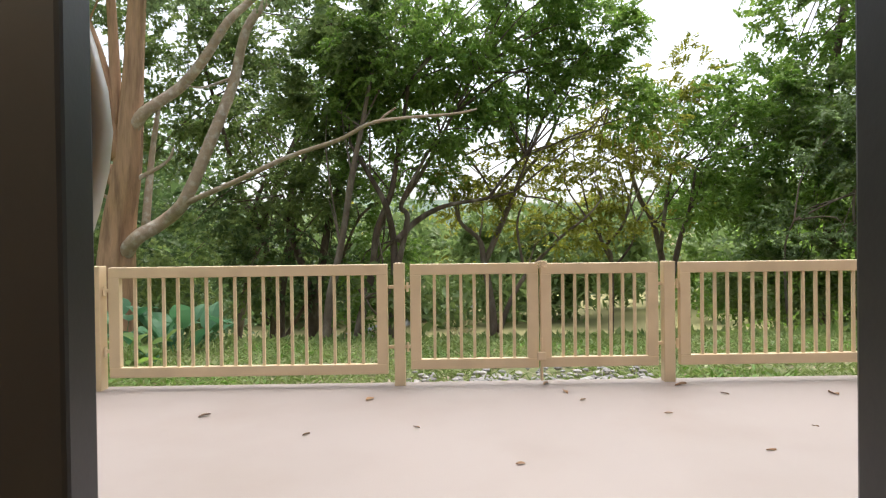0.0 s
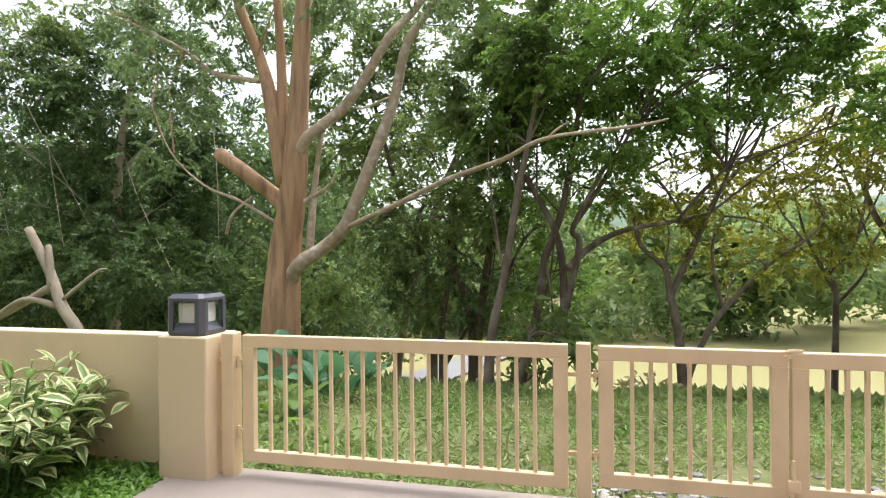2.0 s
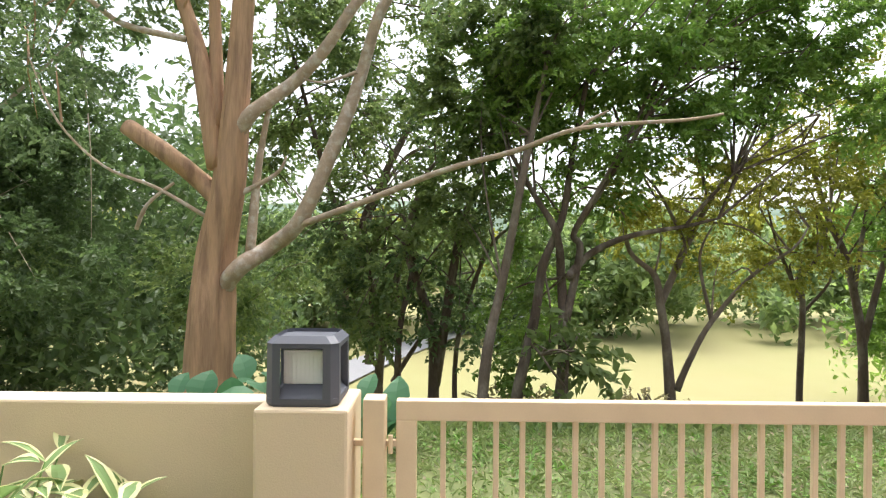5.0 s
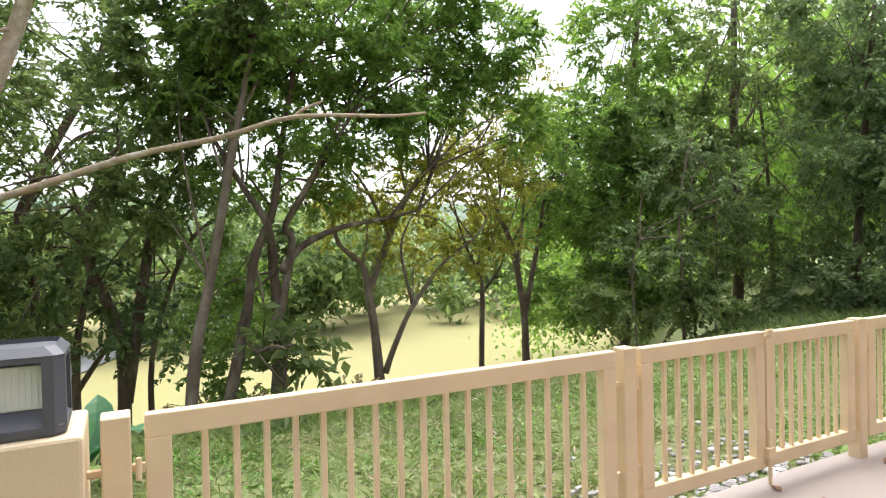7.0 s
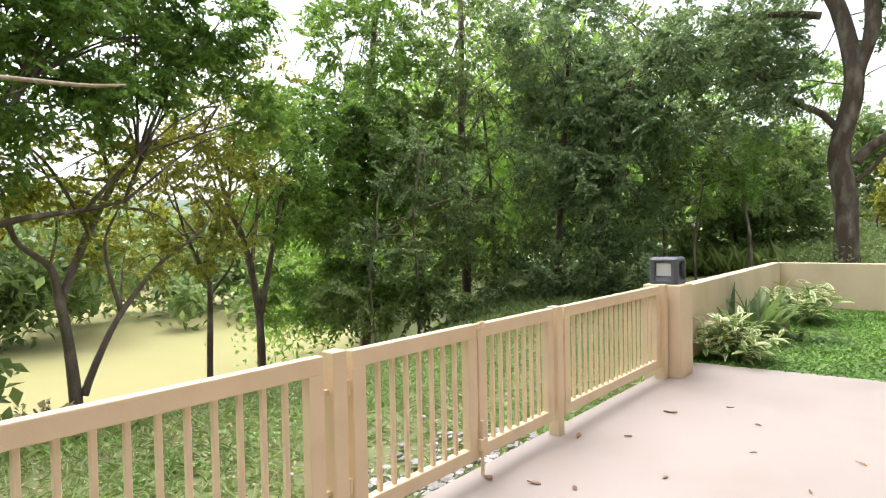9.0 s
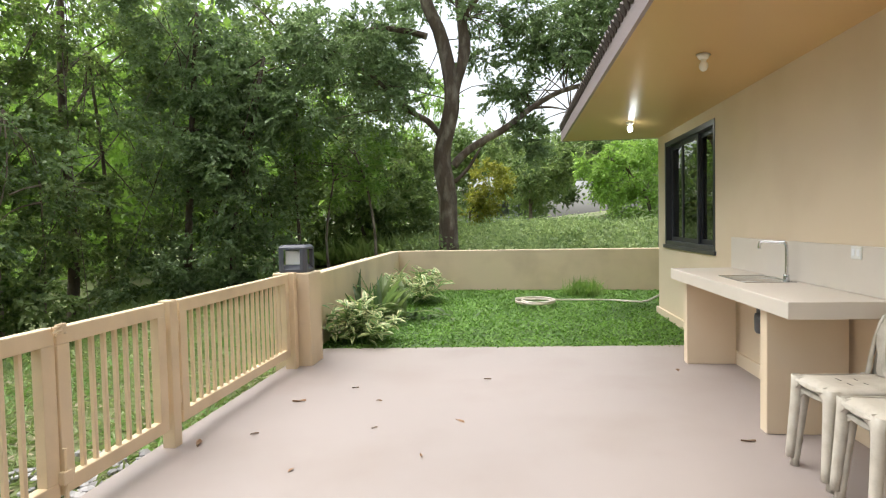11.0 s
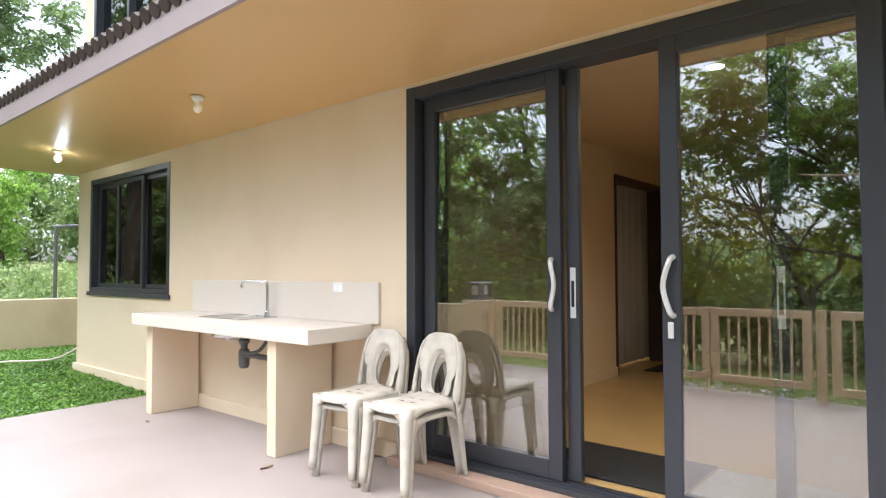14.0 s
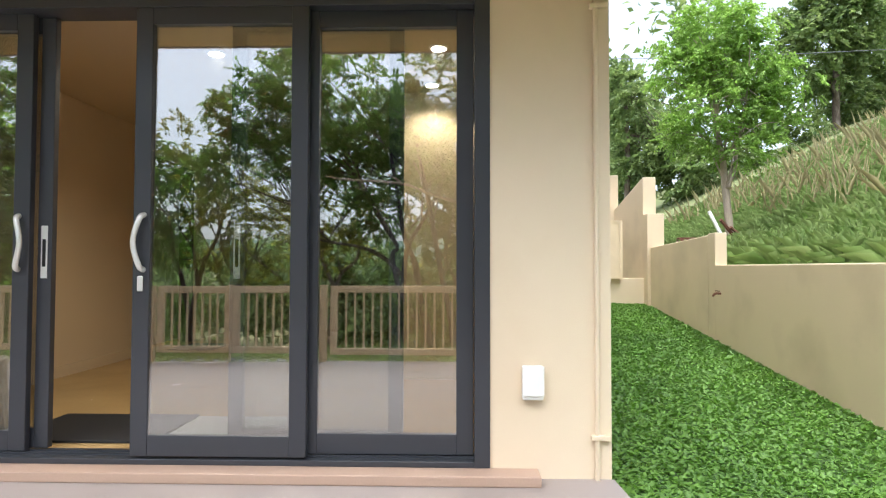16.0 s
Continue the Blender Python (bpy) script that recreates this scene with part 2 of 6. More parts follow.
def glass(name, tint, mirror):
    m = bpy.data.materials.new(name)
    m.use_nodes = True
    nt = m.node_tree
    nt.nodes.remove(nt.nodes["Principled BSDF"])
    tr = nt.nodes.new("ShaderNodeBsdfTransparent")
    tr.inputs[0].default_value = (*tint, 1)
    gl = nt.nodes.new("ShaderNodeBsdfGlossy")
    gl.inputs["Roughness"].default_value = 0.0
    lw = nt.nodes.new("ShaderNodeLayerWeight")
    pw = nt.nodes.new("ShaderNodeMath")
    pw.operation = "POWER"
    pw.inputs[1].default_value = 4.0
    fr = nt.nodes.new("ShaderNodeMapRange")
    fr.inputs["To Min"].default_value = mirror
    fr.inputs["To Max"].default_value = 1.0
    nt.links.new(lw.outputs["Facing"], pw.inputs[0])
    nt.links.new(pw.outputs[0], fr.inputs["Value"])
    mix = nt.nodes.new("ShaderNodeMixShader")
    nt.links.new(fr.outputs[0], mix.inputs[0])
    nt.links.new(tr.outputs[0], mix.inputs[1])
    nt.links.new(gl.outputs[0], mix.inputs[2])
    nt.links.new(mix.outputs[0], nt.nodes["Material Output"].inputs["Surface"])
    return m


def glow(name, color, strength):
    m = bpy.data.materials.new(name)
    m.use_nodes = True
    b = m.node_tree.nodes["Principled BSDF"]
    b.inputs["Base Color"].default_value = (0.9, 0.9, 0.88, 1)
    b.inputs["Emission Color"].default_value = (*color, 1)
    b.inputs["Emission Strength"].default_value = strength
    return m


M_WALL = surface("beige_wall_paint", (0.75, 0.62, 0.455), 0.62, 0.03, 0.9, 220, 0.12, dirt=(0.56, 0.42, 0.26), dirt_amount=0.25)
M_GARDEN = surface("garden_wall_paint", (0.71, 0.57, 0.395), 0.65, 0.04, 1.1, 180, 0.2, dirt=(0.44, 0.34, 0.22), dirt_amount=0.5)
M_FENCE = surface("cream_fence_paint", (0.74, 0.585, 0.39), 0.42, 0.04, 3, 140, 0.06, dirt=(0.5, 0.38, 0.24), dirt_amount=0.3, dirt_scale=4)
M_PATIO = surface("mauve_concrete_paint", (0.31, 0.265, 0.248), 0.5, 0.05, 0.7, 130, 0.1, dirt=(0.25, 0.20, 0.175), dirt_amount=0.5, dirt_scale=1.1)
M_STEP = surface("brown_step_tile", (0.42, 0.29, 0.22), 0.5, 0.06, 2, 120, 0.1)
M_SOFFIT = surface("orange_gloss_soffit", (0.57, 0.37, 0.16), 0.34, 0.03, 0.6, 90, 0.0)
M_FASCIA = surface("mauve_fascia_board", (0.29, 0.235, 0.235), 0.55, 0.08, 3, 90, 0.1)
M_TILE = surface("dark_roof_tile", (0.06, 0.04, 0.035), 0.6, 0.12, 3, 90, 0.2, per_object=0.15)
M_ALU = surface("charcoal_aluminium", (0.045, 0.048, 0.058), 0.38, 0.04, 2, 150, 0.02, metal=0.2)
M_GLASS = glass("door_glass", (0.84, 0.86, 0.85), 0.25)
M_WINGLASS = glass("window_glass", (0.35, 0.37, 0.37), 0.12)
M_HANDLE = surface("satin_aluminium", (0.72, 0.72, 0.70), 0.35, 0.03, 5, 200, 0.02, metal=0.35)
M_LOCK = surface("lock_and_slot_black", (0.01, 0.01, 0.01), 0.5, 0.05, 5, 100, 0.0)
M_SLAB = surface("cream_terrazzo_slab", (0.70, 0.635, 0.56), 0.4, 0.03, 2, 250, 0.04, dirt=(0.55, 0.46, 0.36), dirt_amount=0.2)
M_STEEL = surface("brushed_steel", (0.62, 0.62, 0.62), 0.25, 0.04, 4, 200, 0.02, metal=1.0)
M_PVC = surface("grey_pvc", (0.12, 0.125, 0.13), 0.45, 0.06, 5, 120, 0.02)
M_WHITE = surface("white_plastic", (0.82, 0.82, 0.80), 0.35, 0.02, 4, 100, 0.0)
M_CHAIR = surface("weathered_cream_plastic", (0.57, 0.525, 0.45), 0.45, 0.07, 5, 120, 0.06, dirt=(0.36, 0.31, 0.24), dirt_amount=0.5, dirt_scale=13)
M_LAMPGREY = surface("grey_lantern_metal", (0.085, 0.09, 0.112), 0.5, 0.06, 6, 160, 0.05)
M_OPAL = surface("opal_diffuser", (0.90, 0.92, 0.95), 0.4, 0.02, 4, 90, 0.0)
M_OPAL.node_tree.nodes["Principled BSDF"].inputs["Subsurface Weight"].default_value = 0.7
M_OPAL.node_tree.nodes["Principled BSDF"].inputs["Subsurface Radius"].default_value = (0.12, 0.12, 0.12)
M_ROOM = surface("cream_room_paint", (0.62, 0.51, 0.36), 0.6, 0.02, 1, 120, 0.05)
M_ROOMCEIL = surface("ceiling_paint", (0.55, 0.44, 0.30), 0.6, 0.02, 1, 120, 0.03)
M_ROOMFLOOR = surface("amber_floor_tile", (0.50, 0.34, 0.15), 0.22, 0.06, 2, 60, 0.02)
M_MAT = surface("black_rubber_mat", (0.014, 0.014, 0.016), 0.8, 0.2, 8, 150, 0.6)
M_RUG = surface("woven_grey_mat", (0.42, 0.42, 0.42), 0.85, 0.3, 40, 160, 0.6)
M_CURTAIN = surface("pale_curtain", (0.52, 0.55, 0.60), 0.8, 0.05, 3, 80, 0.1)
M_DARKDOOR = surface("dark_wood_door", (0.05, 0.035, 0.03), 0.4, 0.1, 3, 60, 0.05)
M_BULB = glow("lit_bulb", (1.0, 0.93, 0.8), 9.0)
M_BULBCOOL = glow("lit_white_bulb", (0.95, 1.0, 1.0), 12.0)
M_BULBOFF = surface("opal_bulb", (0.85, 0.83, 0.78), 0.3, 0.01, 4, 60, 0.0)
M_SOIL = surface("lawn_soil", (0.05, 0.10, 0.02), 0.95, 0.3, 3, 40, 0.5)
M_GROUND = surface("rough_grass_ground", (0.14, 0.165, 0.06), 0.95, 0.3, 0.4, 12, 0.6, dirt=(0.13, 0.10, 0.05), dirt_amount=0.7, dirt_scale=0.8)
M_ROAD = surface("grey_path", (0.22, 0.22, 0.23), 0.9, 0.1, 0.5, 8, 0.2)
M_HILL = surface("far_wooded_hill", (0.10, 0.15, 0.10), 0.95, 0.3, 0.06, 0.6, 0.0)
M_BARK = surface("ochre_bark", (0.46, 0.28, 0.165), 0.85, 0.22, 11, 55, 1.0, dirt=(0.19, 0.11, 0.07), dirt_amount=0.8, dirt_scale=8, stretch=(1, 1, 0.10))
M_BARKPALE = surface("mottled_pale_bark", (0.44, 0.33, 0.24), 0.85, 0.25, 7, 60, 0.8, dirt=(0.62, 0.56, 0.48), dirt_amount=0.95, dirt_scale=9)
M_BARKGREY = surface("pale_grey_bark", (0.36, 0.29, 0.22), 0.9, 0.2, 4, 40, 0.7, dirt=(0.42, 0.38, 0.32), dirt_amount=0.7, dirt_scale=6, stretch=(1, 1, 0.4))
M_BARKDARK = surface("dark_bark", (0.105, 0.075, 0.055), 0.9, 0.35, 6, 45, 0.9, dirt=(0.30, 0.26, 0.21), dirt_amount=0.85, dirt_scale=5, stretch=(1, 1, 0.4))
M_BARKMID = surface("weathered_brown_bark", (0.17, 0.13, 0.10), 0.9, 0.3, 5, 45, 0.8, dirt=(0.33, 0.29, 0.24), dirt_amount=0.7, dirt_scale=6, stretch=(1, 1, 0.5))
M_WOODRAW = surface("split_raw_wood", (0.52, 0.30, 0.14), 0.8, 0.15, 8, 40, 0.4)
M_DEADLEAF = surface("dead_leaf", (0.24, 0.14, 0.08), 0.8, 0.25, 20, 60, 0.3, per_object=0.5)
M_RUST = surface("rusty_steel", (0.16, 0.06, 0.035), 0.85, 0.25, 6, 60, 0.4)
M_HOSE = surface("cream_garden_hose", (0.66, 0.58, 0.50), 0.45, 0.03, 6, 80, 0.02)
M_GRAVEL = surface("grey_gravel", (0.30, 0.29, 0.29), 0.9, 0.1, 6, 60, 0.2, per_island=0.4)
L_BRIGHT = foliage("bright_leaves", (0.08, 0.16, 0.035), (0.262, 0.368, 0.10))
L_MID = foliage("mid_leaves", (0.07, 0.12, 0.04), (0.238, 0.292, 0.11))
L_DARK = foliage("dark_leaves", (0.05, 0.085, 0.035), (0.14, 0.2, 0.08), 0.45)
L_YELLOW = foliage("yellowing_leaves", (0.135, 0.165, 0.030), (0.330, 0.315, 0.075))
L_GREY = foliage("greyish_leaves", (0.085, 0.135, 0.055), (0.27, 0.35, 0.17), 0.4, 0.35)
L_LIME = foliage("lime_leaves", (0.15, 0.25, 0.055), (0.34, 0.48, 0.13), 0.45)
# Far woodland: the hazy lightness of distance is put into these greens.
L_FAR = foliage("lightened_far_leaves", (0.10, 0.16, 0.06), (0.27, 0.34, 0.14), 0.4)
L_WEED = foliage("weed_leaves", (0.10, 0.19, 0.04), (0.24, 0.38, 0.10), 0.3)
L_PALE = foliage("pale_weed_leaves", (0.17, 0.24, 0.09), (0.38, 0.46, 0.21), 0.4)
L_LITTER = foliage("dry_leaf_litter", (0.16, 0.12, 0.07), (0.42, 0.35, 0.22), 0.1)
L_LAWN = foliage("lawn_leaves", (0.07, 0.15, 0.025), (0.185, 0.34, 0.06), 0.2)
L_WILD = foliage("wild_grass_blades", (0.12, 0.185, 0.05), (0.31, 0.36, 0.155), 0.25)
L_REED = foliage("tall_grass_blades", (0.2, 0.3, 0.09), (0.46, 0.54, 0.25), 0.3)
L_STRAW = foliage("straw_blades", (0.34, 0.29, 0.15), (0.55, 0.48, 0.28), 0.2)
L_CREAM = foliage("cream_edges", (0.473, 0.473, 0.210), (0.756, 0.735, 0.441), 0.2)
L_VARIEG = foliage("grey_green_leaf_centres", (0.10, 0.18, 0.06), (0.26, 0.38, 0.15), 0.3)
L_TARO = foliage("big_blue_green_leaves", (0.05, 0.14, 0.065), (0.13, 0.28, 0.15), 0.3)

def mown_fairway(m, mown, mown_green):
    """Past an uneven line at the foot of the bank the ground is mown yellow fairway."""
    nt = m.node_tree
    b = nt.nodes["Principled BSDF"]
    rough_col = b.inputs["Base Color"].links[0].from_socket
    tc = nt.nodes.new("ShaderNodeTexCoord")
    sep = nt.nodes.new("ShaderNodeSeparateXYZ")
    nt.links.new(tc.outputs["Object"], sep.inputs[0])

    def math_node(op, a, b2):
        n = nt.nodes.new("ShaderNodeMath")
        n.operation = op
        for slot, v in ((0, a), (1, b2)):
            if isinstance(v, (int, float)):
                n.inputs[slot].default_value = v
            else:
                nt.links.new(v, n.inputs[slot])
        return n.outputs[0]

    def wide_noise(sc):
        n = nt.nodes.new("ShaderNodeTexNoise")
        n.inputs["Scale"].default_value = sc
        n.inputs["Detail"].default_value = 5
        nt.links.new(tc.outputs["Object"], n.inputs["Vector"])
        return n.outputs[0]

    bank = math_node("SUBTRACT", math_node("MULTIPLY", sep.outputs[1], 0.83), 4.0)
    shift = math_node("MULTIPLY", math_node("MAXIMUM", math_node("SUBTRACT", sep.outputs[0], bank), 0.0), 3.0)
    line = math_node("ADD", math_node("SUBTRACT", sep.outputs[1], shift), math_node("MULTIPLY", wide_noise(0.35), 9.0))
    fac = nt.nodes.new("ShaderNodeMapRange")
    fac.inputs["From Min"].default_value = 18.5
    fac.inputs["From Max"].default_value = 20.0
    nt.links.new(line, fac.inputs["Value"])
    turf = nt.nodes.new("ShaderNodeMix")
    turf.data_type = "RGBA"
    turf.inputs["A"].default_value = (*mown, 1)
    turf.inputs["B"].default_value = (*mown_green, 1)
    nt.links.new(wide_noise(0.06), turf.inputs["Factor"])
    mix = nt.nodes.new("ShaderNodeMix")
    mix.data_type = "RGBA"
    nt.links.new(fac.outputs[0], mix.inputs["Factor"])
    nt.links.new(rough_col, mix.inputs["A"])
    nt.links.new(turf.outputs["Result"], mix.inputs["B"])
    nt.links.new(mix.outputs["Result"], b.inputs["Base Color"])


mown_fairway(M_GROUND, (0.31, 0.25, 0.12), (0.22, 0.24, 0.085))

# ---- ground ----
def ground_z(x, y):
    """Level terrace round the house, falling bank to the fairway, hillside behind the side wall."""
    z = -0.45 if -4.97 < x < -2.6 and -8.7 < y < 4.1 else -0.12
    if y > 4.1:
        z = -0.10 - 0.16 * lerp_step(4.2, 9.0, y)
        side = 1 - lerp_step(0, 6, x - (0.83 * (y - 1.8) - 1.5)) * lerp_step(4, 7, x)
        z -= 4.8 * lerp_step(6.6, 21.0, y) * side + 4.8 * lerp_step(16, 46, y) * (1 - side)
        z += 10 * lerp_step(70, 220, y)
    out = lerp_step(9.9, 24, x) * (1 - lerp_step(6, 14, y))
    z += 0.5 * out + 1.5 * lerp_step(40, 90, x) * (1 - lerp_step(6, 30, y))
    hill = lerp_step(-4.95, -5.05, x) * lerp_step(3.4, -2.0, y)
    z += hill * (0.95 + 0.16 * min(max(-5.0 - x, 0), 2.2) + min(0.48 * max(-7.2 - x, 0), 5.0) + min(max(-1 - y, 0) * 0.03, 1.0))
    back = lerp_step(-9.0, -14, y) * lerp_step(-5.2, -4.6, x)
    z += back * 1.0
    return z


def build_ground():
    def axis(lo, hi):
        a, v, s = [], 0.0, 0.5
        while v < hi:
            a.append(v)
            s = 0.5 if v < 26 else s * 1.22
            v += s
        a.append(hi)
        b, v, s = [], -0.5, 0.5
        while v > lo:
            b.append(v)
            s = 0.5 if v > -16 else s * 1.22
            v -= s
        b.append(lo)
        return sorted(b + [-4.96, -5.04] + a)
    xs, ys = axis(-1500, 1500), axis(-1500, 1500)
    bm = bmesh.new()
    grid = [[bm.verts.new((x, y, ground_z(x, y) + (0.05 * noise.noise(Vector((x * 0.6, y * 0.6, 0))) if y > 5 else 0))) for x in xs] for y in ys]
    for j in range(len(ys) - 1):
        for i in range(len(xs) - 1):
            f = bm.faces.new((grid[j][i], grid[j][i + 1], grid[j + 1][i + 1], grid[j + 1][i]))
            f.smooth = True
    structure("ground", bm, M_GROUND, "rough grassy bank falling to a yellow fairway")


build_ground()

# ---- patio, lawn edges ----
bm = bmesh.new()
outline = [(-2.78, 0.0), (-2.99, 3.6), (-3.05, 4.14), (4.40, 4.14), (4.62, 0.0)]
top = [bm.verts.new((x, y, 0.0)) for x, y in outline]
low = [bm.verts.new((x, y, -0.15)) for x, y in outline]
bm.faces.new(list(reversed(top)))
bm.faces.new(low)
for i in range(5):
    bm.faces.new((top[i], top[(i + 1) % 5], low[(i + 1) % 5], low[i]))
bmesh.ops.recalc_face_normals(bm, faces=bm.faces)
structure("patio", bm, M_PATIO, "mauve painted concrete patio with stains")
structure("door_step", boxed(-2.42, 1.26, 0.001, 0.13, 0.0, 0.05, bev=0.006), M_STEP, "low brown tiled step below the sliding door")


def lawn_sheet(name, corners, label, nx=14, ny=14):
    bm = bmesh.new()
    a, b, c, d = [Vector(p) for p in corners]
    g = []
    for j in range(ny + 1):
        v = j / ny
        row = []
        for i in range(nx + 1):
            u = i / nx
            p = (a * (1 - u) + b * u) * (1 - v) + (d * (1 - u) + c * u) * v
            p.z += 0.012 * noise.noise(p * 2.3)
            row.append(bm.verts.new(p))
        g.append(row)
    for j in range(ny):
        for i in range(nx):
            bm.faces.new((g[j][i], g[j][i + 1], g[j + 1][i + 1], g[j + 1][i]))
    return structure(name, bm, M_SOIL, label, True)


LAWN_R = [(4.60, -0.9, -0.012), (9.3, -0.9, 0.05), (9.75, 4.15, 0.05), (4.39, 4.15, -0.012)]
LAWN_S = [(-4.95, -8.6, 0.66), (-2.72, -8.6, 0.66), (-2.72, 0.0, -0.06), (-4.95, 0.0, -0.24)]
LAWN_L = [(-4.95, 0.0, -0.24), (-2.785, 0.0, -0.06), (-3.0, 4.1, -0.01), (-4.95, 4.1, 0.0)]
lawn_sheet("lawn_right", LAWN_R, "clipped broad-leaved green lawn")
lawn_sheet("lawn_side", LAWN_S, "broad-leaved green lawn rising along the house")
lawn_sheet("lawn_left", LAWN_L, "green lawn bed beside the patio")

# ---- garden walls ----
def wall_run(name, pts, z0, z1, thick, label):
    """A wall along a line of points (its inner face), thickness on the outer side."""
    bm = bmesh.new()
    P = [Vector((p[0], p[1], 0)) for p in pts]
    nrm = []
    for i in range(len(P)):
        d1 = (P[min(i + 1, len(P) - 1)] - P[max(i - 1, 0)]).normalized()
        nrm.append(Vector((-d1.y, d1.x, 0)))
    ring = []
    for i, p in enumerate(P):
        za, zb = (z0[i] if isinstance(z0, (list, tuple)) else z0), (z1[i] if isinstance(z1, (list, tuple)) else z1)
        q = p + nrm[i] * thick
        ring.append([bm.verts.new((p.x, p.y, za)), bm.verts.new((p.x, p.y, zb)), bm.verts.new((q.x, q.y, zb)), bm.verts.new((q.x, q.y, za))])
    for a, b in zip(ring, ring[1:]):
        for k in range(4):
            bm.faces.new((a[k], b[k], b[(k + 1) % 4], a[(k + 1) % 4]))
    bm.faces.new(ring[0])
    bm.faces.new(list(reversed(ring[-1])))
    bmesh.ops.recalc_face_normals(bm, faces=bm.faces)
    es = [e for e in bm.edges if all(v.co.z > 0.5 for v in e.verts)]
    bmesh.ops.bevel(bm, geom=es, offset=0.012, segments=2, profile=0.5, affect="EDGES")
    return structure(name, bm, M_GARDEN, label)


wall_run("wall_garden_right", [(3.95, 4.08), (9.75, 4.15)], -0.15, 0.80, 0.14, "low beige rendered garden wall")
wall_run("wall_garden_far", [(9.752, 4.29), (9.42, 0.3), (9.25, -1.6)], -0.15, 0.80, -0.14, "low beige rendered wall at the end of the lawn")
structure("wall_end_post", boxed(9.20, 9.42, -1.9, -1.62, -0.1, 0.98, bev=0.01), M_GARDEN, "short raised end of the beige garden wall")
wall_run("wall_garden_left", [(-4.95, 4.08), (-3.07, 4.08)], -0.15, 0.865, 0.14, "low beige rendered garden wall beside the planting bed")
wall_run("wall_side_low", [(-4.95, -4.10), (-4.95, 4.19)], -0.2, 1.05, 0.14, "beige side wall holding back the hillside")
wall_run("wall_side_step", [(-4.95, -6.45), (-4.95, -4.30)], -0.2, [1.33, 1.40], 0.16, "taller stepped length of beige side wall")
structure("wall_side_pier", boxed(-5.09, -4.952, -4.30, -4.10, -0.2, 1.42, bev=0.01), M_GARDEN, "square pier in the beige side wall")
structure("wall_back_pier", boxed(-5.16, -4.90, -6.72, -6.45, -0.2, 1.85, bev=0.01), M_GARDEN, "beige pier at the back corner")
wall_run("wall_back_high", [(-4.92, -8.5), (-4.92, -6.72)], -0.2, [2.1, 2.45], 0.2, "high raked beige wall behind the side passage")
structure("wall_back_far_pier", boxed(-5.0, -4.72, -8.9, -8.52, -0.2, 2.75, bev=0.01), M_GARDEN, "tall beige pier at the far end")
structure("wall_back_cross", boxed(-4.72, -2.72, -8.95, -8.75, -0.2, 2.0, bev=0.01), M_GARDEN, "beige cross wall closing the side passage")
structure("wall_plinth_step", boxed(-3.1, -2.74, -7.4, -7.0, 0.3, 0.66, bev=0.01), M_GARDEN, "small beige plinth step by the house corner")


# ---- front fence ----
def fence_panel(x0, x1, z0, z1, bars, name, label, category, group):
    y0, y1 = 4.028, 4.078
    t = thing(name, label, category, group, pose(x0, 4.05, z0))
    inv = Matrix.Translation((-x0, -4.05, -z0))
    def add(n, bm, sm=False):
        bm.transform(inv)
        return part(n, bm, M_FENCE, t, "", sm)
    add("top_rail", boxed(x0, x1, y0, y1, z1 - 0.08, z1, bev=0.006))
    add("bottom_rail", boxed(x0, x1, y0, y1, z0, z0 + 0.075, bev=0.006))
    add("stile", boxed(x0, x0 + 0.08, y0 - 0.001, y1 + 0.001, z0 + 0.073, z1 - 0.078, bev=0.005))
    add("stile", boxed(x1 - 0.08, x1, y0 - 0.001, y1 + 0.001, z0 + 0.073, z1 - 0.078, bev=0.005))
    step = (x1 - x0 - 0.16) / (bars + 1)
    for i in range(bars):
        bx = x0 + 0.08 + step * (i + 1)
        add("bar", boxed(bx - 0.011, bx + 0.011, 4.042, 4.064, z0 + 0.07, z1 - 0.075, bev=0.003))
    return t


fence_panel(-2.555, -0.535, 0.085, 0.888, 17, "metal_fence", "cream-painted metal fence length with upright bars", "fence", "fence lengths")
fence_panel(1.607, 3.455, 0.12, 0.878, 17, "metal_fence", "cream-painted metal fence length with upright bars", "fence", "fence lengths")
g1 = fence_panel(-0.371, 0.568, 0.115, 0.885, 7, "gate_leaf", "cream-painted metal gate leaf, shut, with tied latch", "gate", "gate leaves")
g2 = fence_panel(0.582, 1.449, 0.118, 0.880, 7, "gate_leaf", "cream-painted metal gate leaf, shut, beside its pair", "gate", "gate leaves")
bm = bmesh.new()
for k in range(7):
    tube(bm, [(0.93 + 0.02 * math.sin(k * 2.1), -0.035, 0.73 + 0.008 * k), (0.96, -0.045, 0.745 + 0.006 * k), (1.0, -0.03, 0.735 + 0.007 * k)], [0.006] * 3, 6)
part("tied_wire", bm, M_FENCE, g1, "knotted wire tie")
part("drop_bolt", tube(bmesh.new(), [(0.955, -0.035, -0.09), (0.955, -0.035, 0.22)], [0.011, 0.011], 8), M_FENCE, g1)
part("bolt_sleeve", boxed(0.925, 0.985, -0.05, -0.022, 0.06, 0.12, bev=0.004), M_FENCE, g1)


